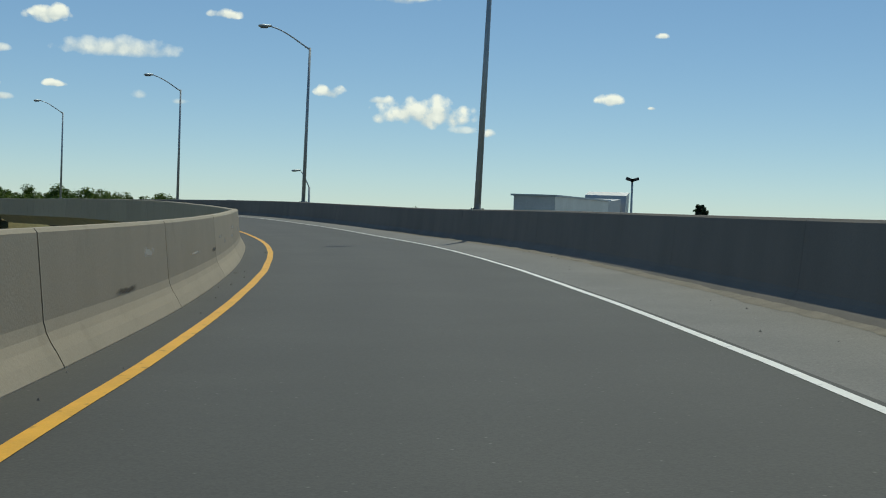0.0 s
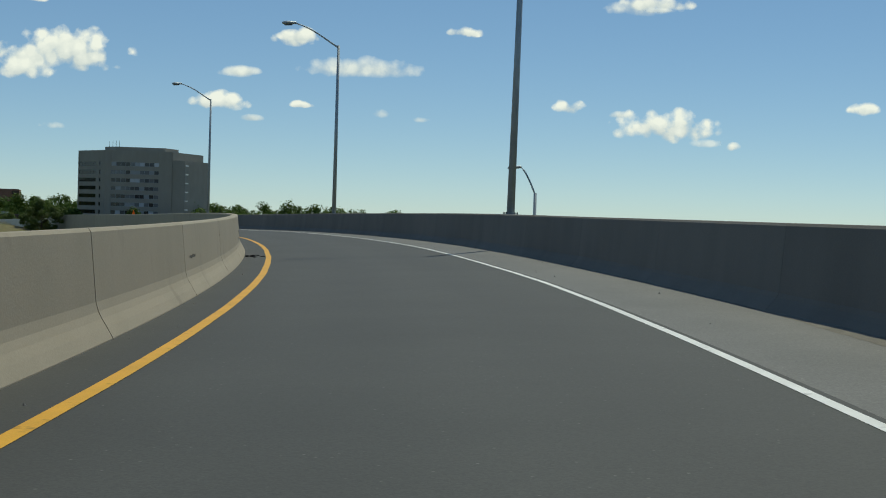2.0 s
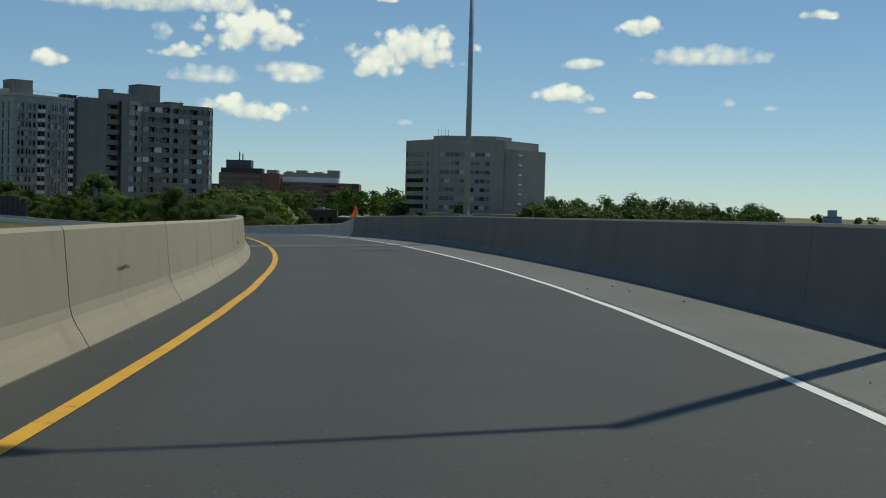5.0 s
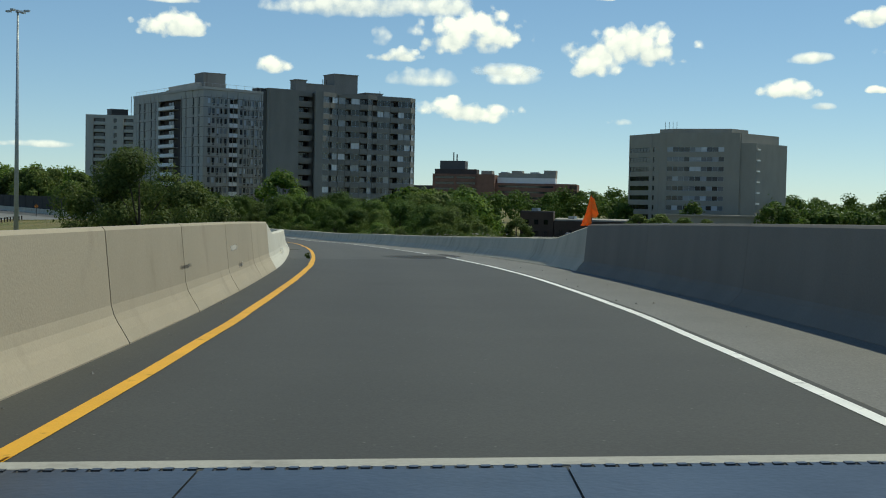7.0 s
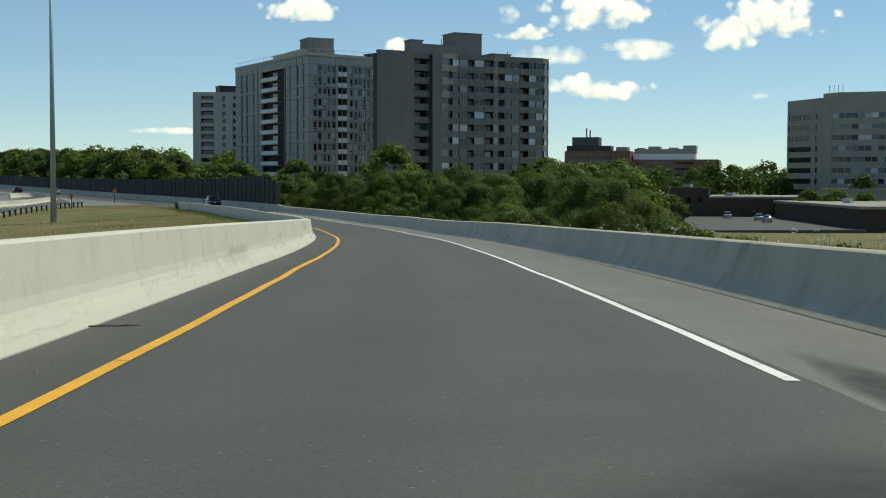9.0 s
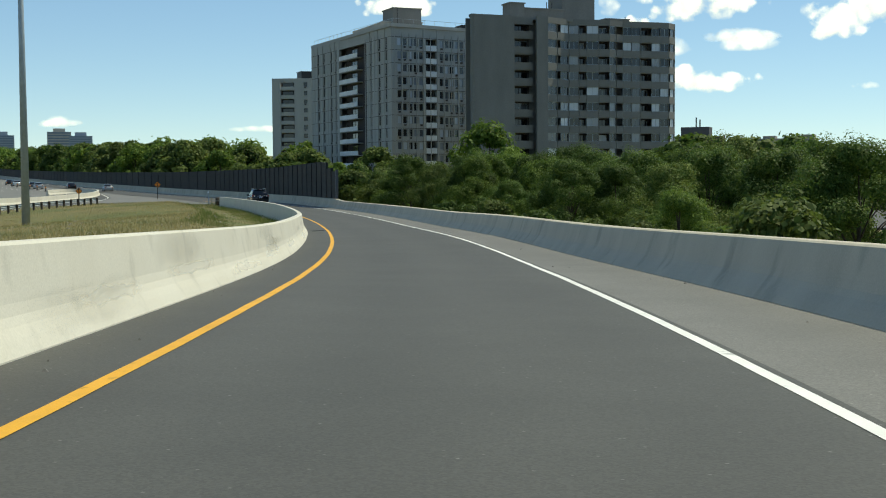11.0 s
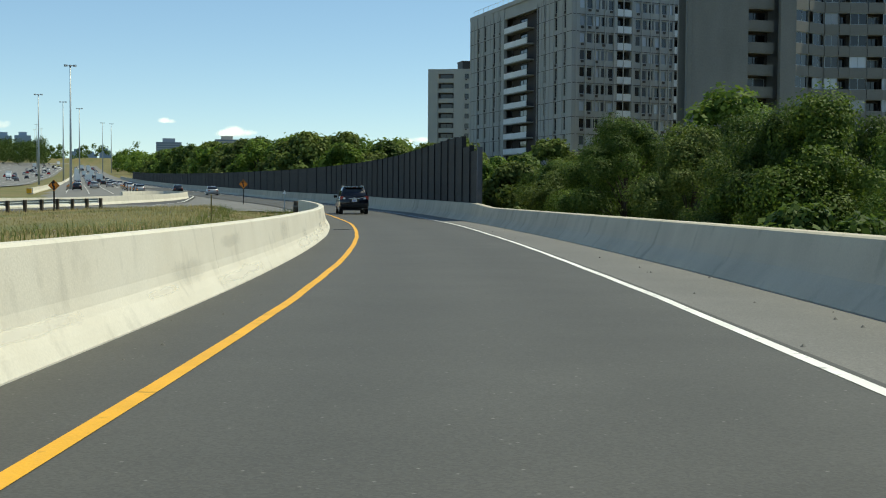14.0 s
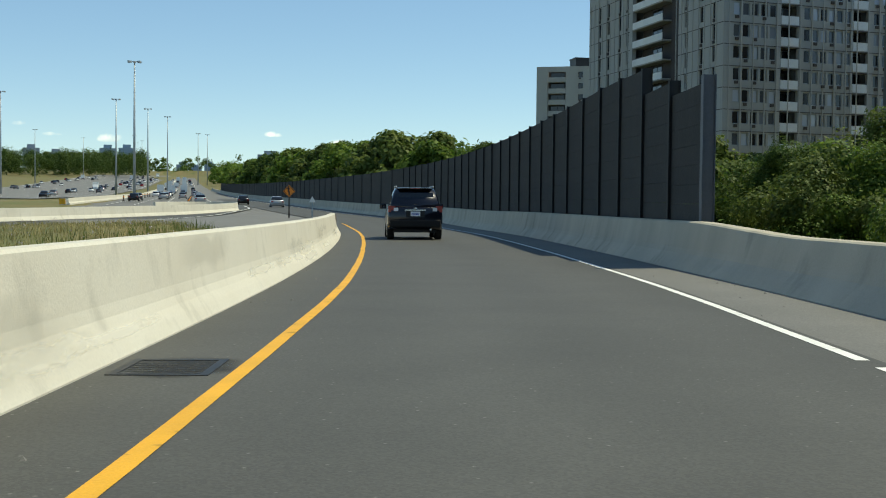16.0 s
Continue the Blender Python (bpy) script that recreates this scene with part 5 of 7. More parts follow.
def crown_clumps(height, spread, rr, bare=0.2, n=34):
    """Places and sizes of the leaf clumps: most near the crown's outside, in bulging lobes with gaps between."""
    out = []
    lobes = [(rr.uniform(0, 2 * math.pi), rr.uniform(0.35, 0.9)) for _ in range(6)]
    for i in range(n):
        t = rr.random() ** 0.8
        z = height * (bare + (1 - bare) * t)
        wide = spread * math.sin(math.pi * min(0.97, 0.24 + 0.72 * t)) ** 0.75
        a0, zt = lobes[rr.randrange(6)]
        a = a0 + rr.gauss(0, 0.42)
        q = 0.45 + 0.55 * math.sqrt(rr.random())
        bulge = 1 + 0.22 * math.cos((t - zt) * 6)
        out.append((math.cos(a) * wide * q * bulge, math.sin(a) * wide * q * bulge, z, spread * rr.uniform(0.17, 0.36)))
    return out


def tree(name, label, height, spread, seed, material, leaf=0.30, per=170, n=34, bare=0.2, category="tree"):
    rr = random.Random(seed)
    ob = thing(name, label, category, group="trees beside the ramp")
    clumps = crown_clumps(height * 0.93, spread, rr, bare, n)
    V, F = tube([(0, 0, -0.5), (0.1, 0.05, height * 0.3), (-0.1, 0.1, height * 0.6), (0, 0, height * 0.9)], [0.045 * height * 0.35, 0.012 * height, 0.008 * height, 0.02], 8)
    V, F = list(V), list(F)
    for c in clumps[::2]:
        z = max(height * 0.12, c[2] * 0.6)
        v, f = tube([(0, 0, z), (c[0] * 0.5, c[1] * 0.5, z + (c[2] - z) * 0.6), (c[0], c[1], c[2])], [0.05, 0.035, 0.012], 5)
        F += [tuple(i + len(V) for i in q) for q in f]
        V += v
    part("trunk", mesh("trunk", V, F, M_BARK, True), ob)
    V, F = leaf_cloud(clumps, per, leaf, seed)
    part("crown", fast_mesh("crown", V, F, material), ob)
    return ob


FINE = [tree("tree", "bushy green deciduous tree in summer leaf", 9.5, 3.9, 7, M_LEAF, 0.115, 1450, 46, 0.06),
        tree("tree", "dense dark green deciduous tree on low ground", 11.0, 4.3, 8, M_LEAF2, 0.115, 1450, 46, 0.06),
        tree("tree", "rounded yellow-green tree in full leaf", 9.0, 4.1, 9, M_LEAF3, 0.115, 1400, 44, 0.06)]
KINDS = [tree("tree", "bushy green deciduous tree in summer leaf", 9.5, 3.9, 1, M_LEAF, 0.44, 190, 44, 0.06),
         tree("tree", "dense dark green deciduous tree on low ground", 11.0, 4.3, 2, M_LEAF2, 0.44, 190, 44, 0.06),
         tree("tree", "rounded yellow-green tree in full leaf", 8.5, 4.0, 3, M_LEAF3, 0.42, 190, 42, 0.06),
         tree("tree", "spreading green tree with uneven open crown", 12.0, 4.6, 4, M_LEAF, 0.42, 180, 46, 0.12)]
SHRUBS = [tree("shrub", "low leafy green shrub behind the barrier", 4.2, 2.6, 5, M_LEAF3, 0.22, 240, 28, 0.05, "shrub"),
          tree("shrub", "dark leafy shrub on the bank", 3.6, 2.4, 6, M_LEAF2, 0.22, 240, 26, 0.05, "shrub")]
USED = set()


def plant(kind, x, y, k, turn, sink=0.0):
    z = land(x, y) - sink
    m = pose(x, y, z, 0, 0, turn) @ Matrix.Diagonal((k, k, k * 1.0, 1))
    if kind not in USED:
        USED.add(kind)
        kind.matrix_world = m
        return kind
    ob = copy_thing(kind, pose(x, y, z, 0, 0, turn))
    ob.scale = (k, k, k)
    return ob


def off_ramp(s, o):
    p, t, r = line(s)
    return p.x + r.x * o, p.y + r.y * o


def clear(x, y):
    for cx, cy, rad in ((-232, 360, 24), (-290, 372, 34), (-255, 520, 60), (-165, 425, 55), (-222, 446, 26)):
        if math.hypot(x - cx, y - cy) < rad:
            return False
    return True


HEIGHT = {FINE[0]: 9.5, FINE[1]: 11.0, FINE[2]: 9.0, KINDS[0]: 9.5, KINDS[1]: 11.0, KINDS[2]: 8.5, KINDS[3]: 12.0, SHRUBS[0]: 4.2, SHRUBS[1]: 3.6}


def grow(kind, x, y, top, sink=0.4):
    """A tree whose crown ends at height top."""
    k = (top - land(x, y) + sink) / HEIGHT[kind]
    if k > 0.25:
        plant(kind, x, y, min(k, 1.5), rt.uniform(0, 360), sink)


def bearing(x, y, px=-68.0, py=167.0):
    return math.degrees(math.atan2(-(x - px), y - py))


rt = random.Random(11)
spots = []
for s in np.arange(212, 352, 5.0):
    for o in (14, 21, 29, 38, 49, 62, 76, 92, 110):
        x, y = off_ramp(s + rt.uniform(-2.2, 2.2), o + rt.uniform(-3, 3))
        if clear(x, y) and bearing(x, y) > 33.2 and rt.random() < (0.92 if o < 55 else 0.62):
            spots.append((x, y, o))
for x, y, o in spots:
    top = float(np.interp(o, [12, 30, 60, 110], [8.7, 10.4, 12.9, 15.6])) + rt.uniform(-1.6, 0.9) - float(np.interp(stand(x, y)[0], [285, 315], [0.9, 0]))
    grow(FINE[rt.choice((0, 1, 1, 2))] if o < 32 else KINDS[rt.choice((0, 0, 1, 1, 2, 3))], x, y, top, 0.6)
for s in np.arange(206, 340, 5.0):
    x, y = off_ramp(s + rt.uniform(-2, 2), 8.8 + rt.uniform(-0.8, 1.2))
    plant(SHRUBS[rt.choice((0, 0, 1))], x, y, rt.uniform(0.4, 0.7), rt.uniform(0, 360), 0.5)
grow(KINDS[3], -207.0, 312.4, 14.6, 0.4)
# behind the noise wall
for s in np.arange(352, 780, 7.0):
    for o in (13, 22, 33) if s < 372 else (16.5, 25, 35):
        x, y = off_ramp(s + rt.uniform(-3, 3), o + rt.uniform(-2.5, 3))
        if clear(x, y):
            top = float(np.interp(s, [352, 405, 425, 480, 540, 640, 760], [8.6, 9.0, 11.5, 14.6, 16.8, 19.0, 20.5])) + rt.uniform(-0.9 if s < 420 else -4.0, 0.6)
            grow(FINE[rt.choice((0, 1, 2))] if s < 372 and o < 30 else KINDS[rt.choice((0, 1, 2, 2, 3))], x, y, top, 0.8)
# bushes before the low buildings
for b, d, top in ((25.4, 300, 7.0), (24.4, 296, 7.2), (23.2, 302, 6.4), (26.6, 310, 4.2), (22.0, 290, 6.2), (31.4, 250, 6.0), (30.4, 330, 6.4)):
    grow(KINDS[2], -68 - math.sin(radians(b)) * d, 167 + math.cos(radians(b)) * d, top, 0.5)
# the shrub behind the inner barrier
grow(FINE[2], -62.2, 151.9, 10.1, 0.3)
grow(FINE[2], -63.6, 153.2, 9.5, 0.3)


def woods(name, label, spots, seed, leaf=0.9, per=62, n=12, material=None):
    """Far trees, too many to count, as one mesh of leaves in clumps."""
    rr = random.Random(seed)
    clumps = []
    for x, y, h in spots:
        z0 = land(x, y)
        for c in crown_clumps(h, h * 0.42, rr, 0.15, n):
            clumps.append((x + c[0], y + c[1], z0 + c[2], c[3] * 1.75))
    V, F = leaf_cloud(clumps, per, leaf, seed)
    tagged(new(name, fast_mesh(name, V, F, material or M_LEAF2)), label, "woods", kind="stuff")


rw = random.Random(5)
far1, far2, far3, far4 = [], [], [], []
for _ in range(150):         # low land beyond the ramp's right side
    a, d = radians(rw.uniform(10, 36)), rw.uniform(430, 900)
    x, y = -50 - math.sin(a) * d, 140 + math.cos(a) * d
    if clear(x, y) and not (-625 < x < -480 and 880 < y < 960):
        far1.append((x, y, rw.uniform(9, 14)))
for _ in range(110):         # nearer, round the low buildings
    a, d = radians(rw.uniform(14, 32)), rw.uniform(400, 470)
    x, y = -50 - math.sin(a) * d, 140 + math.cos(a) * d
    if clear(x, y) and math.hypot(x + 233, y - 498) > 32 and math.hypot(x + 270, y - 505) > 14:
        far1.append((x, y, rw.uniform(7, 10)))
for _ in range(120):         # beyond the flats
    a, d = radians(rw.uniform(34, 58)), rw.uniform(330, 620)
    x, y = -68 - math.sin(a) * d, 167 + math.cos(a) * d
    if clear(x, y) and math.hypot(x + 400, y - 440) > 26:
        far2.append((x, y, rw.uniform(8, 12)))
for _ in range(150):         # along the highway, behind the noise wall
    s, o = rw.uniform(560, 1250), rw.uniform(14, 60)
    x, y = off_ramp(s, o)
    far3.append((x, y, rw.uniform(7, 13)))
for _ in range(240):         # across the highway
    a, d = radians(rw.uniform(71.2, 84)), rw.uniform(1020, 1350)
    x, y = -169 - math.sin(a) * d, 254 + math.cos(a) * d
    far4.append((x, y, rw.uniform(13, 21)))
for _ in range(90):          # straight on from the start
    a, d = radians(rw.uniform(-22, 34)), rw.uniform(500, 1100)
    far1.append((-math.sin(a) * d, math.cos(a) * d, rw.uniform(7, 10.5)))
woods("far_woods", "distant dark green woods on low ground", far1, 61)
woods("far_woods", "distant green woods behind the apartment towers", far2, 62, material=M_LEAF)
woods("far_woods", "green woods along the highway behind the noise wall", far3, 63, material=M_LEAF)
far5 = []
for _ in range(170):         # the horizon beyond the highway
    a, d = radians(rw.uniform(67.0, 92)), rw.uniform(1500, 2300)
    far5.append((-169 - math.sin(a) * d, 254 + math.cos(a) * d, rw.uniform(14, 22)))
woods("far_woods", "dark woods across the highway", far4, 64)
woods("far_woods", "hazy woods on the horizon beyond the highway", far5, 65, 1.8, 40, 8)


def conifer(x, y, h, seed):
    ob = thing("conifer", "dark spruce tree standing beyond the bridge", "tree")
    rr = random.Random(seed)
    V, F = tube([(0, 0, 0), (0, 0, h)], [0.16, 0.02], 6)
    part("trunk", mesh("trunk", V, F, M_BARK), ob)
    cl = []
    for i in range(60):
        t = i / 60
        w = (1 - t) * h * 0.20 + 0.15
        a = i * 2.4
        cl.append((math.cos(a) * w, math.sin(a) * w, h * (0.2 + 0.8 * t), 0.35 + 0.5 * (1 - t)))
    V, F = leaf_cloud(cl, 60, 0.30, seed, 0.5)
    part("crown", fast_mesh("crown", V, F, M_CONIFER), ob)
    ob.location = (x, y, land(x, y))


conifer(24.6, 122.0, 10.6, 1)
conifer(20.6, 124.0, 8.9, 2)


def blades(name, label, count, where, h0, h1, seed, material, width=0.02, lean=0.5, flowers=0):
    """Grass and weeds: one mesh of thin bent blades."""
    g, rr = np.random.RandomState(seed), random.Random(seed)
    V, FV = [], []
    pts = [where(rr) for _ in range(count)]
    n = len(pts)
    P = np.array([(x, y, land(x, y) - 0.03) for x, y in pts])
    h = h0 + (h1 - h0) * g.rand(n) ** 2
    a = g.rand(n) * 2 * np.pi
    d = np.stack([np.cos(a), np.sin(a), np.zeros(n)], 1)
    w = np.stack([-np.sin(a + 0.6), np.cos(a + 0.6), np.zeros(n)], 1) * width * (0.6 + g.rand(n))[:, None]
    up = np.stack([np.zeros(n), np.zeros(n), h], 1)
    mid = P + up * 0.55 + d * (h * lean * 0.25 * g.rand(n))[:, None]
    tip = P + up + d * (h * lean * g.rand(n))[:, None]
    V = np.stack([P - w, P + w, mid + w * 0.8, mid - w * 0.8, tip], 1).reshape(-1, 3)
    i = np.arange(n)[:, None] * 5
    F = np.concatenate([i + np.array([[0, 1, 2]]), i + np.array([[0, 2, 3]]), i + np.array([[3, 2, 4]])], 1).reshape(-1, 3)
    tagged(new(name, fast_mesh(name, V, F, material)), label, "grass", kind="stuff")
    if flowers:
        k = rr.sample(range(n), flowers)
        cl = [(*tip[j], 0.05) for j in k]
        V, F = leaf_cloud(cl, 5, 0.035, seed)
        tagged(new("wild_flowers", fast_mesh("wild_flowers", V, F, M_FLOWER)), "small white wild flower heads among the grass", "flowers", kind="stuff")


def gore(rr):
    s = 168 + 205 * rr.random() ** 0.8
    o = LEFT(s) - 0.75 - 24 * rr.random() ** 2.2
    return off_ramp(s, o)


def gore_edge(rr):
    s = 285 + 90 * rr.random()
    return s, LEFT(s) - 0.8 - 5 * rr.random() ** 1.6


def verge(rr):
    s = 178 + 42 * rr.random()
    return off_ramp(s, RIGHT(s) + 0.8 + 6 * rr.random() ** 1.5)


blades("gore_grass", "dry knee-high grass and weeds behind the inner barrier", 150000, gore, 0.06, 0.27, 71, M_BLADE, 0.007, 1.2, 700)
blades("gore_weeds", "green knee-high weeds along the back of the inner barrier", 16000, lambda rr: off_ramp(*gore_edge(rr)), 0.15, 0.5, 73, M_LEAF3, 0.007, 0.9, 160)
blades("verge_weeds", "tall weeds and wild flowers behind the outer barrier", 26000, verge, 0.4, 1.25, 72, M_LEAF3, 0.007, 0.8, 900)


def weed(s, o, h, seed):
    ob = thing("weed_tuft", "small green weed growing from the asphalt edge", "weed")
    rr = random.Random(seed)
    V, F = tube([(0, 0, 0), (0.02, 0, h * 0.8)], 0.006, 5)
    part("stem", mesh("stem", V, F, M_LEAF3), ob)
    cl = [(rr.uniform(-0.06, 0.06), rr.uniform(-0.08, 0.08), h * rr.uniform(0.1, 0.9), 0.03) for _ in range(8)]
    V, F = leaf_cloud(cl, 16, 0.05, seed)
    part("leaves", fast_mesh("leaves", V, F, M_LEAF3), ob)
    ob.matrix_world = frame_on_road(s, o, 0.003)


weed(183.2, LEFT(183) + 0.62, 0.17, 1)


def mullein(x, y, h, seed):
    ob = thing("tall_weed", "tall dry seed stalk standing in the grass", "weed")
    rr = random.Random(seed)
    V, F = tube([(0, 0, 0), (0.02, 0.01, h)], [0.02, 0.012], 6)
    part("stem", mesh("stem", V, F, M_BLADE), ob)
    cl = [(0, 0, h * (0.45 + 0.55 * i / 12), 0.02) for i in range(13)] + [(rr.uniform(-0.2, 0.2), rr.uniform(-0.2, 0.2), h * 0.15, 0.10) for _ in range(8)]
    V, F = leaf_cloud(cl, 14, 0.05, seed)
    part("seed_head", fast_mesh("seed_head", V, F, M_BLADE), ob)
    ob.location = (x, y, land(x, y) - 0.02)


for i, (s, o, h) in enumerate(((333.0, -6.6, 1.5),)):
    mullein(*off_ramp(s, o), h, 80 + i)


def stick(s, o, turn):
    ob = thing("fallen_branch", "thin dry branch lying on the shoulder", "branch")
    V, F = tube([(-0.24, 0, 0.01), (-0.07, 0.02, 0.014), (0.1, 0.01, 0.012), (0.26, 0.03, 0.016)], [0.008, 0.007, 0.006, 0.003], 6)
    part("stem", mesh("stem", V, F, M_BARK), ob)
    V, F = tube([(0.07, 0.01, 0.012), (0.16, -0.05, 0.03)], [0.004, 0.002], 5)
    part("twig", mesh("twig", V, F, M_BARK), ob)
    ob.matrix_world = frame_on_road(s, o, 0.004) @ pose(0, 0, 0, 0, 0, turn)


stick(195.6, LEFT(195) + 0.18, 12)


def pebbles():
    rr = random.Random(9)
    V, F = [], []
    for _ in range(420):
        s = rr.uniform(-10, 360)
        o = LEFT(s) + 0.08 + 0.5 * rr.random() ** 2 if rr.random() < 0.55 else RIGHT(s) - 0.1 - 1.2 * rr.random() ** 2
        p, r = on_road(s, o, 0.0), rr.uniform(0.008, 0.03)
        b = len(V)
        V += [p + Vector((math.cos(a) * r * rr.uniform(0.6, 1.2), math.sin(a) * r * rr.uniform(0.6, 1.2), 0)) for a in (0.3, 1.6, 2.9, 4.4, 5.5)] + [p + Vector((0, 0, r * 0.9))]
        F += [(b + k, b + (k + 1) % 5, b + 5) for k in range(5)]
    tagged(new("loose_gravel", mesh("loose_gravel", V, F, M_SHOULDER)), "loose gravel swept along the barriers", "gravel", kind="stuff")


pebbles()


def sand_drift(s0, s1, seed):
    """A low ragged ridge of grit swept against the outer barrier."""
    V, F, n, c = [], [], int((s1 - s0) / 0.25), 5
    for i in range(n + 1):
        s = s0 + (s1 - s0) * i / n
        w = 0.20 + 0.12 * noise.noise((s * 0.35, seed, 0)) + 0.09 * noise.noise((s * 1.9, seed, 3))
        w *= min(1.0, i / 12, (n - i) / 12) + 0.02
        h = 0.03 + 0.02 * noise.noise((s * 0.9, seed, 7))
        for k in range(c):
            u = k / (c - 1)
            V.append(on_road(s, RIGHT(s) + 0.03 - w * u, 0.002 + h * (1 - u) ** 1.4 + 0.008 * noise.noise((s * 3, u * 4, seed)) * (1 - u)))
    F = [(i*c + k, i*c + k + 1, i*c + c + k + 1, i*c + c + k) for i in range(n) for k in range(c - 1)]
    tagged(new("sand_drift", mesh("sand_drift", V, F, M_SAND, True)), "sandy grit drifted against the foot of the barrier", "sand", kind="stuff")


M_SAND = mat("road grit", (0.20, 0.18, 0.145), 0.95, var=0.2, scale=3, fine=40, bump=0.5, dist=0.01)
sand_drift(-9.0, 58.0, 4)


def rubber_scrap(s, o):
    ob = thing("tyre_scrap", "curled strip of black tyre rubber lying by the barrier", "rubber scrap")
    ob.matrix_world = frame_on_road(s, o, 0.012)
    V, F = tube([(0.16 * math.cos(a) + 0.02 * math.sin(3 * a), 0.34 * math.sin(a), 0.01 + 0.015 * math.sin(2 * a)) for a in np.linspace(0.3, 5.6, 18)], [0.014 + 0.010 * math.sin(a) ** 2 for a in np.linspace(0, 3, 18)], 6)
    part("strip", mesh("strip", V, F, M_TYRE, True), ob)
    V, F = tube([(0.20, -0.1, 0.0), (0.28, -0.06, 0.012), (0.33, -0.10, 0.0)], [0.01, 0.014, 0.006], 5)
    part("shred", mesh("shred", V, F, M_TYRE, True), ob)


rubber_scrap(76.0, LEFT(76) + 0.22)
# ---- highway ----
def strip(name, pts, width, material, up=0.03, step=6.0):
    """A flat road strip along plan points, following the land."""
    P = [Vector(p) for p in pts]
    L = [0.0]
    for a, b in zip(P, P[1:]):
        L.append(L[-1] + (b - a).length)
    xs, ys = [p.x for p in P], [p.y for p in P]
    n = max(2, int(L[-1] / step))
    C = [Vector((np.interp(L[-1] * i / n, L, xs), np.interp(L[-1] * i / n, L, ys))) for i in range(n + 1)]
    for _ in range(3):
        C = [C[0]] + [(C[i - 1] + C[i] * 2 + C[i + 1]) / 4 for i in range(1, n)] + [C[-1]]
    V, F = [], []
    for i, c in enumerate(C):
        d = (C[min(i + 1, n)] - C[max(i - 1, 0)]).normalized()
        r = Vector((d.y, -d.x))
        zc = road_level(c.x, c.y) + up
        for k in (-0.5, 0.5):
            q = c + r * width * k
            V.append((q.x, q.y, zc))
    F = [(2*i, 2*i + 1, 2*i + 3, 2*i + 2) for i in range(n)]
    return mesh(name, V, F, material), C


def road_level(x, y):
    """Level of the highway's carriageways, without the small roughness of the grass."""
    u = x * HWAY[0] + y * HWAY[1]
    return 4.55 + plateau(x, y) + float(np.interp(u, [330, 427, 654, 900, 1350, 1750, 2600], [0, 0.8, 3.0, 7.6, 22.0, 38, 44]))


def far_point(p, head, d):
    return (p[0] - math.sin(radians(head)) * d, p[1] + math.cos(radians(head)) * d)


M_HIGHWAY = mat("pale highway surface", (0.16, 0.158, 0.15), 0.85, var=0.12, scale=0.15, fine=20, bump=0.2)
highway = thing("highway", "pale grey multi-lane highway running to the horizon", "highway", "structure")
part("carriageway", ribbon("carriageway", 373, 1300, 4, PAVED, lambda s: RIGHT(s) + 0.2 if s > 615 else LEFT(s) + 0.6, -0.05, M_HIGHWAY, 4), highway)
HC_ = [Vector(off_ramp(s, PAVED(s) * 0.5)) for s in np.arange(500, 1290, 6.0)]
LANES2 = [(-430, 288), (-505, 320.7), (-655, 379), (-834, 449), (-1015, 520), (-1260, 616)]
me, HC2 = strip("carriageway", LANES2, 64.0, M_HIGHWAY, 0.05)
part("carriageway", me, highway)
RAMP2 = [(-165, 192), (-202, 235), (-233, 265.5), (-269, 291), (-312, 313), (-340, 324)]
me, RC = strip("merging_ramp", RAMP2, 6.5, M_ASPHALT, 0.04, 4.0)
part("merging_ramp", me, highway)


def edge_line(name, C, off, width, material, up, dash=None, i0=0, i1=None):
    V, F = [], []
    n = len(C)
    for i in range(i0, (i1 or n)):
        d = (C[min(i + 1, n - 1)] - C[max(i - 1, 0)]).normalized()
        r = Vector((d.y, -d.x))
        z = road_level(C[i].x, C[i].y) + up
        for k in (off - width / 2, off + width / 2):
            q = C[i] + r * k
            V.append((q.x, q.y, z))
    m = len(V) // 2
    F = [(2*i, 2*i + 1, 2*i + 3, 2*i + 2) for i in range(m - 1) if dash is None or i % dash == 0]
    part(name, mesh(name, V, F, material), highway)


for o in (-7.5, -3.8, 0.0, 3.8, 7.5):
    edge_line("lane_line", HC_, o, 0.18, M_WHITE, 0.06, 2)
for o in (-30, -26, -22, -18, -14, -10, -4, 4, 10, 14, 18, 22, 26, 30):
    edge_line("lane_line", HC2, o, 0.18, M_WHITE, 0.06, 2 if abs(o) < 29 else None)
edge_line("lane_line", RC, -2.9, 0.15, M_WHITE, 0.05)
edge_line("lane_line", RC, 2.9, 0.15, M_WHITE, 0.05)


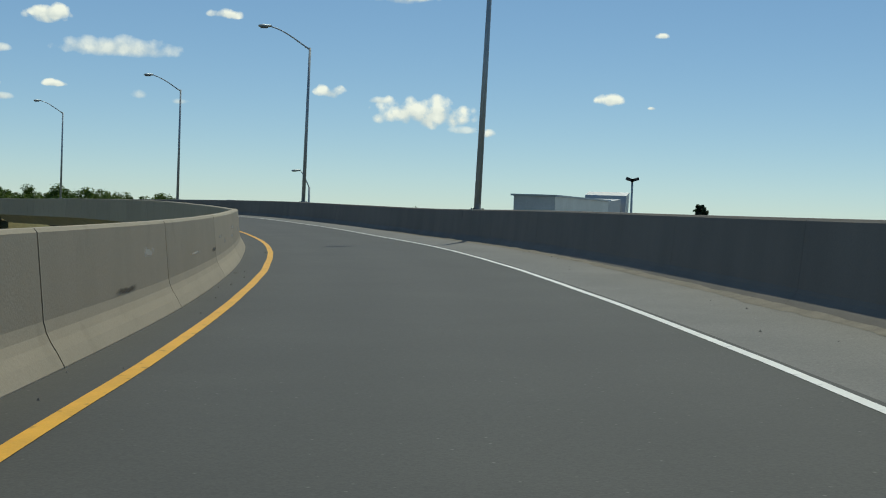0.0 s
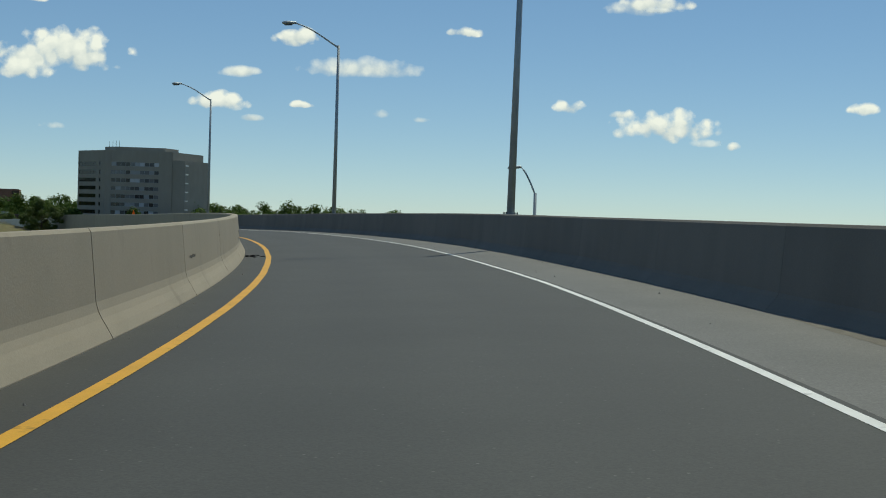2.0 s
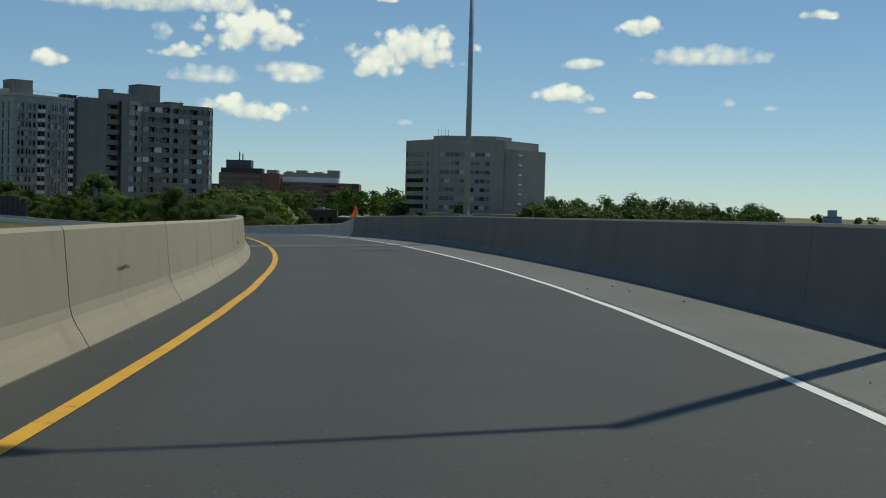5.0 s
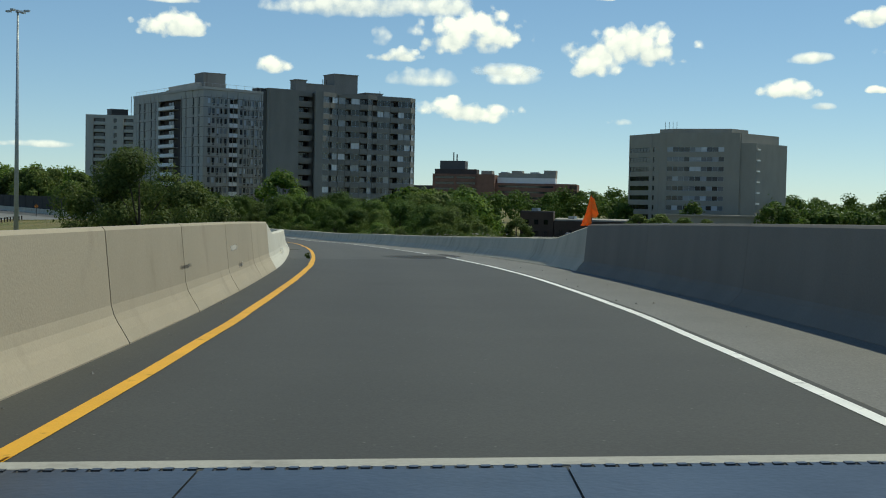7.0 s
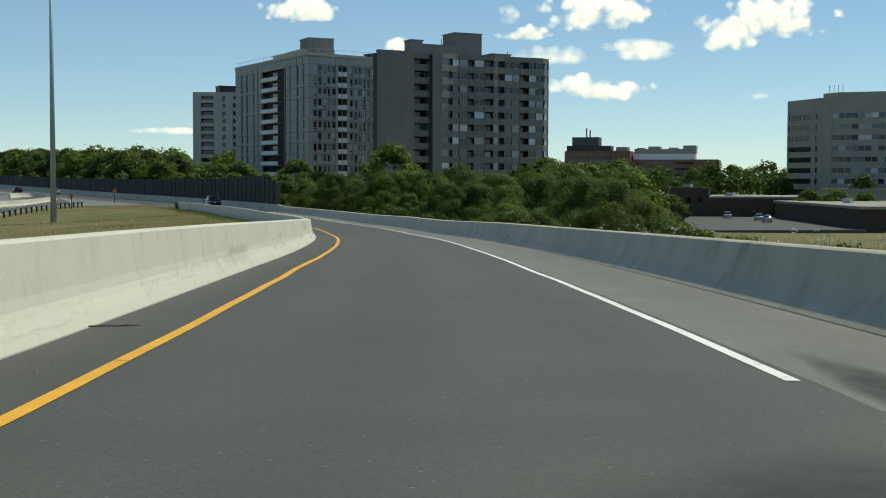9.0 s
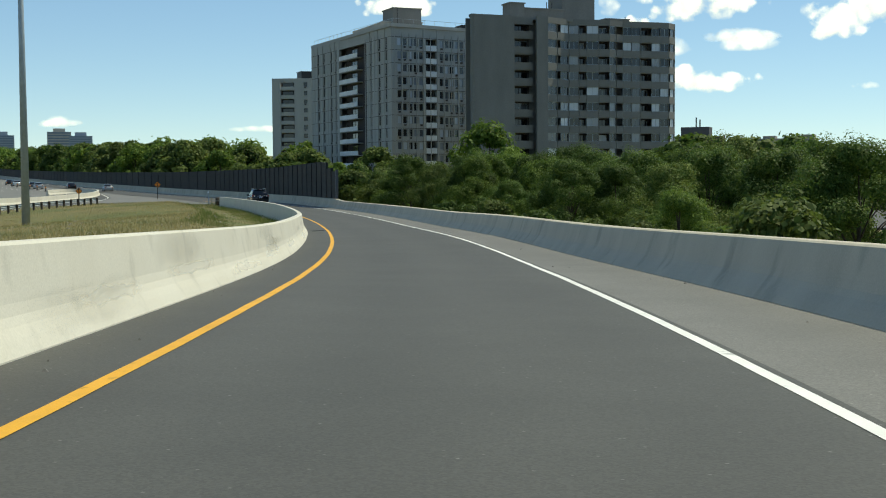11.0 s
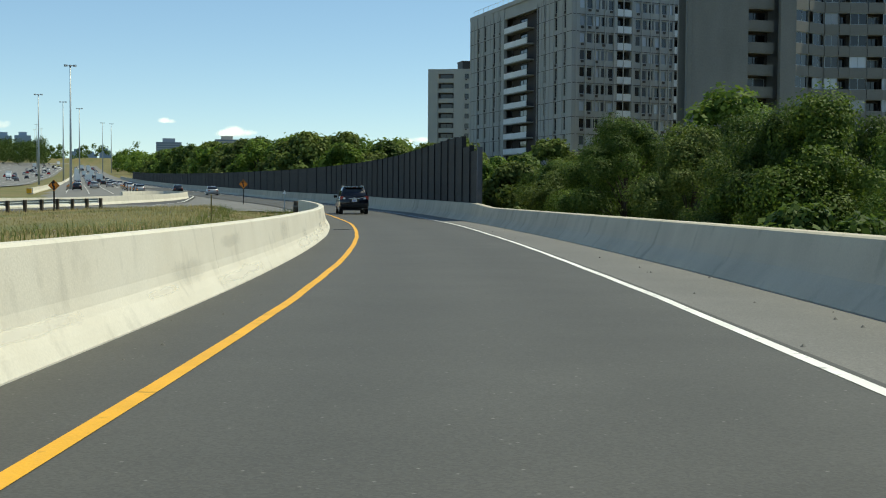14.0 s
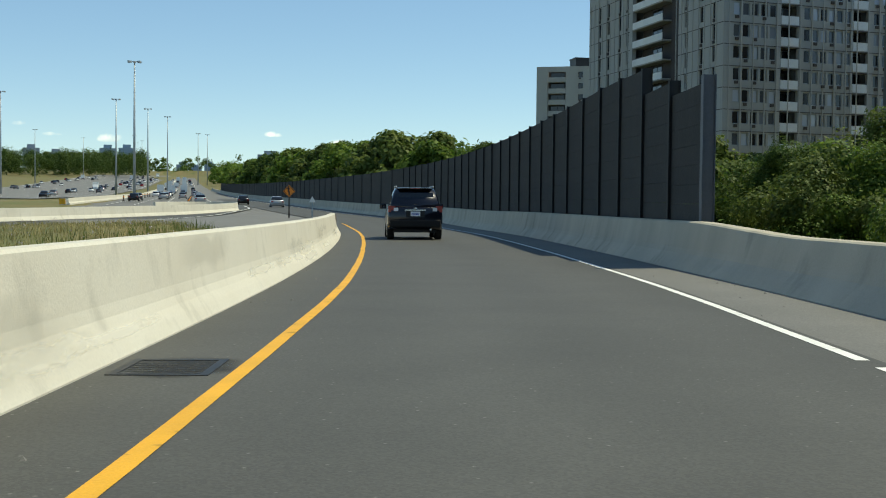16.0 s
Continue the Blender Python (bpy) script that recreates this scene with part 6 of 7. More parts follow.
def low_barrier(name, pts, label, h=0.85, width=0.5, step=5.0):
    """A pale concrete barrier along plan points, in separate panels."""
    ob = thing(name, label, "barrier", "structure")
    P = [Vector(p) for p in pts]
    L = [0.0]
    for a, b in zip(P, P[1:]):
        L.append(L[-1] + (b - a).length)
    n = int(L[-1] / 1.5)
    C = [Vector((np.interp(L[-1] * i / n, L, [p.x for p in P]), np.interp(L[-1] * i / n, L, [p.y for p in P]))) for i in range(n + 1)]
    for _ in range(40):
        C = [C[0]] + [(C[i - 1] + C[i] * 2 + C[i + 1]) / 4 for i in range(1, n)] + [C[-1]]
    prof = [(-0.30, -1.2), (-0.30, 0.07), (-0.16, 0.3), (-0.10, 1.0), (0.10, 1.0), (0.16, 0.3), (0.30, 0.07), (0.30, -1.2)]
    per, c = max(1, int(step / 1.5)), len(prof)
    for i0 in range(0, n, per):
        i1 = min(n, i0 + per)
        V, F = [], []
        for i in range(i0, i1 + 1):
            d = (C[min(i + 1, n)] - C[max(i - 1, 0)]).normalized()
            r = Vector((d.y, -d.x))
            z = road_level(C[i].x, C[i].y)
            k = 0.003 if i == i0 else -0.003 if i == i1 else 0
            V += [(C[i].x + r.x * o + d.x * k, C[i].y + r.y * o + d.y * k, z + (q * h if q > 0.3 else q)) for o, q in prof]
        m = i1 - i0
        for i in range(m):
            F += [(i*c + k, i*c + c + k, i*c + c + k + 1, i*c + k + 1) for k in range(c - 1)]
        F += [tuple(range(c)), tuple(m*c + k for k in range(c))[::-1]]
        part("panel", mesh("panel", V, F, M_NEWCONC), ob)


low_barrier("median_barrier", [(-200, 216), (-226, 246), (-249, 272.5), (-275, 295), (-300, 310), (-309, 313.5), (-311.5, 311), (-309, 306), (-300, 300)], "pale concrete barrier curving round the merging lane")
low_barrier("median_barrier", [(-347, 304), (-372, 313.7), (-490, 359.8), (-640, 418), (-819, 488), (-1000, 559)], "pale concrete barrier between the carriageways", step=12)


def crash_cushion():
    ob = thing("crash_cushion", "yellow and black crash cushion at the barrier nose", "crash cushion")
    ob.matrix_world = pose(-345.0, 303.2, road_level(-345, 303.2), 0, 0, 157)
    part("body", boxes("body", [(-3.2, -0.2, -0.35, 0.35, 0.05, 0.75)], M_WHITEPAINT), ob)
    part("nose", boxes("nose", [(-3.6, -3.2, -0.38, 0.38, 0.05, 0.8)], M_YELLOW), ob)
    for k in range(4):
        part("bay", boxes("bay", [(-3.0 + 0.7 * k, -2.9 + 0.7 * k, -0.4, 0.4, 0.0, 0.85)], M_STEEL), ob)


crash_cushion()


def guard_rail():
    ob = thing("guard_rail", "galvanised steel guard rail on wooden posts", "guard rail")
    a, b = Vector((-222.5, 266.4)), Vector((-188.0, 227.0))
    L = (b - a).length
    d = (b - a) / L
    n = int(L / 1.9)
    za, zb = land(a.x, a.y), land(b.x, b.y)
    turn = math.degrees(math.atan2(d.y, d.x))
    post_me = boxes("post", [(-0.08, 0.08, -0.09, 0.09, -0.5, 0.74)], M_BARK)
    for i in range(n + 1):
        p = a + d * L * i / n
        part("post", post_me, ob).matrix_world = pose(p.x, p.y, land(p.x, p.y), 0, 0, turn)
    prof = [(-0.02, 0.42), (-0.09, 0.47), (-0.09, 0.52), (-0.03, 0.57), (-0.09, 0.62), (-0.09, 0.67), (-0.02, 0.72)]
    r = Vector((d.y, -d.x))
    for i in range(0, n, 2):
        V, F = [], []
        for k in range(min(2, n - i) + 1):
            p = a + d * L * (i + k) / n
            z = land(p.x, p.y)
            for s in (0, 0.02):
                V += [(p.x - r.x * (o - 0.10 + s), p.y - r.y * (o - 0.10 + s), z + q) for o, q in prof]
        c = len(prof)
        for k in range(min(2, n - i)):
            for j in range(c - 1):
                F += [(k*2*c + j, k*2*c + j + 1, (k+1)*2*c + j + 1, (k+1)*2*c + j), (k*2*c + c + j, (k+1)*2*c + c + j, (k+1)*2*c + c + j + 1, k*2*c + c + j + 1)]
        part("rail", mesh("rail", V, F, M_STEEL), ob)


guard_rail()


def diamond_sign(x, y, up, turn, label, side=0.75):
    """A diamond warning sign on a post, facing the traffic."""
    ob = thing("warning_sign", label, "road sign")
    z = land(x, y)
    ob.matrix_world = pose(x, y, z, 0, 0, turn)
    part("post", boxes("post", [(-0.05, 0.05, 0.02, 0.12, -0.3, up + 0.3)], M_BARK), ob)
    h = side * 0.7071
    v = [(0, 0, up - h), (h, 0, up), (0, 0, up + h), (-h, 0, up)]
    v += [(a, 0.015, c) for a, _, c in v]
    f = [(0, 1, 2, 3), (7, 6, 5, 4), (0, 4, 5, 1), (1, 5, 6, 2), (2, 6, 7, 3), (3, 7, 4, 0)]
    pl = part("panel", mesh("panel", v, f, M_ORANGE), ob, "orange diamond panel")
    k = h * 0.9
    rim = []
    for a, b in (((0, -k), (k, 0)), ((k, 0), (0, k)), ((0, k), (-k, 0)), ((-k, 0), (0, -k))):
        rim.append((a, b))
    V, F = [], []
    for a, b in rim:
        A, B = Vector((a[0], -0.004, up + a[1])), Vector((b[0], -0.004, up + b[1]))
        n = (Vector((0, 0, up)) - (A + B) / 2).normalized() * 0.03
        n.y = 0
        i = len(V)
        V += [A, B, B + n, A + n]
        F.append((i, i + 1, i + 2, i + 3))
    part("border", mesh("border", V, F, M_BLACK), pl)
    v = [(-0.05, -0.005, up - 0.30), (0.05, -0.005, up - 0.30), (0.06, -0.005, up - 0.02), (-0.02, -0.005, up + 0.0), (-0.01, -0.005, up + 0.14), (0.09, -0.005, up + 0.12), (-0.04, -0.005, up + 0.33), (-0.19, -0.005, up + 0.14), (-0.10, -0.005, up + 0.14), (-0.11, -0.005, up - 0.04), (-0.05, -0.005, up - 0.09)]
    part("arrow", mesh("arrow", v, [tuple(range(len(v)))], M_BLACK), pl, "black bent arrow")


diamond_sign(-258.6, 296.2, 2.15, 64, "orange diamond lane shift sign on a post", 0.66)
diamond_sign(-216.7, 261.1, 6.4 - land(-216.7, 261.1), 66, "orange diamond warning sign behind the guard rail", 0.5)


def white_sign(x, y):
    ob = thing("marker_sign", "small white arrow marker sign at the barrier end", "road sign")
    ob.matrix_world = pose(x, y, land(x, y), 0, 0, 62)
    part("post", boxes("post", [(-0.03, 0.03, 0.0, 0.05, -0.3, 1.6)], M_STEEL), ob)
    v = [(-0.15, -0.01, 1.4), (0.15, -0.01, 1.4), (0.0, -0.01, 1.68), (-0.15, 0.0, 1.4), (0.15, 0.0, 1.4), (0.0, 0.0, 1.68)]
    part("panel", mesh("panel", v, [(0, 1, 2), (5, 4, 3), (0, 3, 4, 1), (1, 4, 5, 2), (2, 5, 3, 0)], M_WHITEPAINT), ob)


x, y = off_ramp(376, LEFT(376) - 1.2)
white_sign(x, y)


def end_drum(x, y):
    ob = thing("barrier_drum", "dark brown weathered drum at the barrier end", "drum")
    ob.location = (x, y, land(x, y) - 0.02)
    V, F = tube([(0, 0, 0), (0, 0, 0.3), (0, 0, 0.62), (0, 0, 0.9)], [0.27, 0.28, 0.26, 0.25], 14)
    part("body", mesh("body", V, F, M_BARK, True), ob)
    V, F = tube([(0, 0, 0.45), (0, 0, 0.58)], [0.285, 0.28], 14)
    part("band", mesh("band", V, F, M_SHOULDER, True), ob)


x, y = off_ramp(374.0, LEFT(374) - 0.4)
end_drum(x, y)


def delineator(x, y, first=[None]):
    m = pose(x, y, road_level(x, y) + 0.05, 0, 0, 0)
    if first[0] is None:
        ob = thing("delineator", "black flexible delineator post with orange band", "delineator", group="delineators along the lane")
        V, F = tube([(0, 0, 0), (0, 0, 0.06), (0, 0, 0.1), (0, 0, 1.0)], [0.28, 0.28, 0.14, 0.11], 10)
        part("body", mesh("body", V, F, M_BLACK, True), ob)
        V, F = tube([(0, 0, 0.68), (0, 0, 0.84)], [0.135, 0.13], 10)
        part("band", mesh("band", V, F, M_ORANGE, True), ob)
        first[0] = ob
        ob.matrix_world = m
    else:
        copy_thing(first[0], m)


for i in range(16):
    a = Vector((-322, 312)) if i < 7 else Vector((-380, 322))
    k = i if i < 7 else i - 7
    d = Vector(far_point((0, 0), 69, 1))
    p = a + d * (10 + 16 * k)
    delineator(p.x, p.y)


# high masts
def high_mast(x, y, h, base=None, first=[None]):
    m = pose(x, y, (road_level(x, y) - 0.4) if base is None else base, 0, 0, 25)
    if first[0] is None:
        ob = thing("high_mast_light", "tall tapered steel high mast with ring of floodlights", "lamp mast", group="high masts along the highway")
        V, F = tube([(0, 0, 0), (0, 0, h)], [0.34, 0.13], 12)
        part("pole", mesh("pole", V, F, M_STEEL, True), ob)
        V, F = tube([(0, 0, h - 0.1), (0, 0, h + 0.25)], [0.32, 0.22], 12)
        part("ring", mesh("ring", V, F, M_STEEL), ob)
        for k in range(4):
            a = math.pi / 2 * k
            c, s = math.cos(a), math.sin(a)
            V, F = tube([(c * 0.2, s * 0.2, h + 0.1), (c * 1.2, s * 1.2, h + 0.15)], 0.04, 6)
            part("arm", mesh("arm", V, F, M_STEEL), ob)
            hd = part("floodlight", boxes("floodlight", [(-0.3, 0.4, -0.22, 0.22, -0.16, 0.1)], M_STEEL), ob)
            hd.matrix_local = pose(c * 1.3, s * 1.3, h + 0.1, 0, 0, math.degrees(a))
        first[0] = ob
        ob.matrix_world = m
    else:
        copy_thing(first[0], m)


high_mast(-191.7, 243.0, 30.5, 3.3)
for x, y, top in ((-418.0, 337.0, 33.4), (-540.0, 372.0, 35.6), (-614.0, 407.0, 0), (-666.0, 433.0, 0), (-557.0, 343.0, 0), (-884.0, 530.0, 0), (-905.0, 544.0, 0), (-300.0, 215.0, 0), (-1000.0, 530.0, 0), (-1250.0, 620.0, 0), (-1500, 700, 0), (-600, 330, 0), (-900, 440, 0), (-1150, 540, 0)):
    high_mast(x, y, 30.5, top - 30.5 if top else road_level(x, y) - 0.5)


# cars on the highway
M_PAINTS = [mat("car paint " + n, c, 0.25, 0.2, var=0.04, scale=2, fine=60, bump=0, spec=0.6) for n, c in (("white", (0.75, 0.75, 0.74)), ("black", (0.012, 0.012, 0.014)), ("grey", (0.12, 0.125, 0.13)), ("silver", (0.42, 0.43, 0.44)), ("red", (0.35, 0.02, 0.02)))]


def loft(stations, sides_fn):
    V, F = [], []
    rings = [sides_fn(*s) for s in stations]
    c = len(rings[0])
    for r in rings:
        V += r
    for i in range(len(rings) - 1):
        F += [(i*c + k, i*c + (k + 1) % c, (i + 1)*c + (k + 1) % c, (i + 1)*c + k) for k in range(c)]
    F += [tuple(range(c))[::-1], tuple((len(rings) - 1)*c + k for k in range(c))]
    return V, F


def wheel(parent, x, y, r, w):
    V, F = tube([(-w/2, 0, 0), (-w/2 + 0.03, 0, 0), (w/2 - 0.03, 0, 0), (w/2, 0, 0)], [r * 0.93, r, r, r * 0.93], 20)
    wh = part("wheel", mesh("wheel", V, F, M_TYRE, True), parent)
    wh.location = (x, y, r)
    V, F = tube([(-w/2 - 0.01, 0, 0), (w/2 + 0.01, 0, 0)], r * 0.62, 14)
    part("rim", mesh("rim", V, F, M_STEEL), wh)
    return wh


def traffic_car(kind, paint):
    """A plain saloon or van; y ahead."""
    ob = thing(kind, {"sedan": "%s sedan driving on the highway", "van": "%s box van driving on the highway"}[kind] % paint.name.split()[-1], "car" if kind == "sedan" else "van", group="traffic on the highway")
    ring = lambda y, w, z0, z1, k: [(-w, y, z0), (w, y, z0), (w, y, z0 + (z1 - z0) * 0.6), (w * k, y, z1), (-w * k, y, z1), (-w, y, z0 + (z1 - z0) * 0.6)]
    if kind == "sedan":
        V, F = loft([(-2.25, 0.78, 0.35, 0.85, 0.9), (-2.1, 0.88, 0.25, 0.98, 0.92), (-0.9, 0.9, 0.2, 1.0, 0.93), (1.0, 0.9, 0.2, 0.95, 0.93), (2.0, 0.88, 0.25, 0.78, 0.9), (2.25, 0.7, 0.35, 0.65, 0.9)], ring)
        part("body", mesh("body", V, F, paint, True), ob)
        V, F = loft([(-1.75, 0.74, 0.95, 0.98, 0.9), (-1.0, 0.74, 0.93, 1.42, 0.84), (0.2, 0.74, 0.93, 1.46, 0.84), (1.15, 0.74, 0.92, 0.96, 0.9)], ring)
        part("glass", mesh("glass", V, F, M_DARKGLASS, True), ob)
        V, F = loft([(-0.95, 0.61, 1.42, 1.44, 0.95), (0.15, 0.61, 1.45, 1.48, 0.95)], ring)
        part("roof", mesh("roof", V, F, paint), ob)
    else:
        part("cargo_box", boxes("cargo_box", [(-1.15, 1.15, -3.2, 1.4, 0.8, 3.2)], paint), ob)
        V, F = loft([(1.45, 1.05, 0.5, 2.3, 0.92), (2.4, 1.05, 0.5, 2.25, 0.9), (3.1, 1.0, 0.5, 1.3, 0.9)], ring)
        part("cab", mesh("cab", V, F, paint), ob)
        part("windscreen", mesh("windscreen", [(-0.85, 2.62, 1.55), (0.85, 2.62, 1.55), (0.8, 2.44, 2.15), (-0.8, 2.44, 2.15)], [(0, 1, 2, 3)], M_DARKGLASS), ob)
        part("chassis", boxes("chassis", [(-0.9, 0.9, -3.1, 2.9, 0.35, 0.8)], M_BLACK), ob)
    for sx in (-1, 1):
        for y in (-1.35, 1.35):
            wheel(ob, sx * 0.8, y, 0.33, 0.2)
        part("tail_light", boxes("tail_light", [(sx * 0.66 - 0.14, sx * 0.66 + 0.14, -2.29 if kind == "sedan" else -3.23, -2.15 if kind == "sedan" else -3.19, 0.68, 0.86)], M_TAIL), ob)
    return ob


MODELS, PUT = {}, set()


def drive(kind, colour, x, y, head, up=0.05):
    key = (kind, colour)
    m = pose(x, y, road_level(x, y) + up, 0, 0, head)
    if key not in MODELS:
        MODELS[key] = traffic_car(kind, M_PAINTS[colour])
        MODELS[key].matrix_world = m
    else:
        copy_thing(MODELS[key], m)


rc = random.Random(23)
for i in range(180):                   # same way, both carriageways
    C, w = (HC_, (-5.6, -1.9, 1.9, 5.6)) if i % 2 == 0 else (HC2, (-28, -24, -20, -16, -12, 12, 16, 20, 24, 28))
    k = int(rc.uniform(4, 120) if i % 2 == 0 else rc.uniform(4, 138))
    d = (C[k + 1] - C[k]).normalized()
    p = C[k] + Vector((d.y, -d.x)) * (rc.choice(w) + rc.uniform(-0.3, 0.3))
    big = rc.random() < 0.10
    drive("van" if big else "sedan", 0 if big else rc.choice((0, 0, 1, 1, 2, 2, 3, 3, 4)), p.x, p.y, math.degrees(math.atan2(-d.x, d.y)) + (180 if i % 4 == 1 else 0))
drive("sedan", 3, -324.0, 325.0, 68, 0.0)
drive("sedan", 1, -353.5, 332.8, 69, 0.0)
for x, y, turn, colour in ((-196, 412, 30, 0), (-190, 404, 30, 2), (-210, 424, 30, 3)):
    parked = copy_thing(MODELS[("sedan", 3)], pose(x, y, 0.56, 0, 0, turn))
    tagged(parked, "silver sedan parked beside the low buildings", "car", group="parked cars")


# overhead gantry far across
def gantry():
    ob = thing("sign_gantry", "grey steel overhead sign gantry far along the highway", "gantry")
    ob.matrix_world = pose(-640.0, 250.0, road_level(-640, 250) - 0.3, 0, 0, -20)
    for x in (-22, 22):
        part("leg", boxes("leg", [(x - 0.35, x + 0.35, -0.35, 0.35, 0, 7.5)], M_STEEL), ob)
    part("truss", boxes("truss", [(-22, 22, -0.4, 0.4, 7.0, 8.0)], M_STEEL), ob)
    part("panel", boxes("panel", [(-14, -5, -0.6, -0.45, 6.2, 9.4)], M_LEAF2), ob, "dark green sign panel")


gantry()


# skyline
# window bands paled and blued: distance haze is put into the colour
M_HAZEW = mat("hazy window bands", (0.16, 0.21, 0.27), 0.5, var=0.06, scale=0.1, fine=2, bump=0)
def sky_block(x, y, w, d, h, turn, material, label, floors):
    ob = thing("skyline_tower", label, "tower block")
    z = land(x, y) - 1
    ob.matrix_world = pose(x, y, z, 0, 0, turn)
    fh = h / floors
    part("core", boxes("core", [(-w/2, w/2, -d/2, d/2, 0, h)], material), ob)
    for k in range(floors):
        part("window_band", boxes("window_band", [(-w/2 * 0.92, w/2 * 0.92, -d/2 - 0.12, -d/2 + 0.1, k * fh + fh * 0.35, k * fh + fh * 0.85)], M_HAZEW), ob)
    part("penthouse", boxes("penthouse", [(-w/4, w/4, -d/4, d/4, h, h + 4)], material), ob)


# tower colours with the distance haze mixed in, no haze in the air
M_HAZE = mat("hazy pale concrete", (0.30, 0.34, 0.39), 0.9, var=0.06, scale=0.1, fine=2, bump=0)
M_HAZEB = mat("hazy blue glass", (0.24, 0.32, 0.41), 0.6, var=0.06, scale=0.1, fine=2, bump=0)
E16 = (-169.5, 254.3)
TOWERS = [(72.75, 1500, 16, 266, M_HAZEB), (71.95, 1520, 17, 265, M_HAZEB), (71.35, 1540, 11, 279, M_HAZEB), (75.9, 1500, 16, 268, M_HAZE), (74.9, 1500, 16, 275, M_HAZE), (74.0, 1500, 14, 280, M_HAZE),
          (69.6, 2100, 20, 292, M_HAZEB), (69.0, 2100, 16, 296, M_HAZEB), (68.4, 2150, 18, 290, M_HAZEB), (67.7, 2100, 16, 298, M_HAZE)]
for head, d, w, up, m in TOWERS:
    x, y = far_point(E16, head, d)
    h = 5.9 + (357 - up) * d / 2265 - land(x, y)
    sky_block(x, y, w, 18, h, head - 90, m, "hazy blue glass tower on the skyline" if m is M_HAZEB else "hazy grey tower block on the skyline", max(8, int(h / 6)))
sky_block(-1486, 920, 27, 20, 65 - land(-1486, 920), 62, M_PALECONC, "beige apartment block under construction behind the trees", 9)
for head, w, top, lab in ((65.2, 26, 56, "grey apartment block behind the trees"), (61.9, 24, 55.6, "grey low block behind the trees")):
    x, y = far_point((-116.6, 215.4), head, 1400)
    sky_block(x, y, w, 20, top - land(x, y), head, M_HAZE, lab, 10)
for head, d, w, h in ((24.2, 1300, 22, 14), (22.0, 1250, 14, 11), (9.5, 900, 12, 9.5), (-24.0, 420, 5, 10.6)):
    x, y = far_point((-11, 73), head, d)
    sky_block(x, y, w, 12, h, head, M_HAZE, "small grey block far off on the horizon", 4)


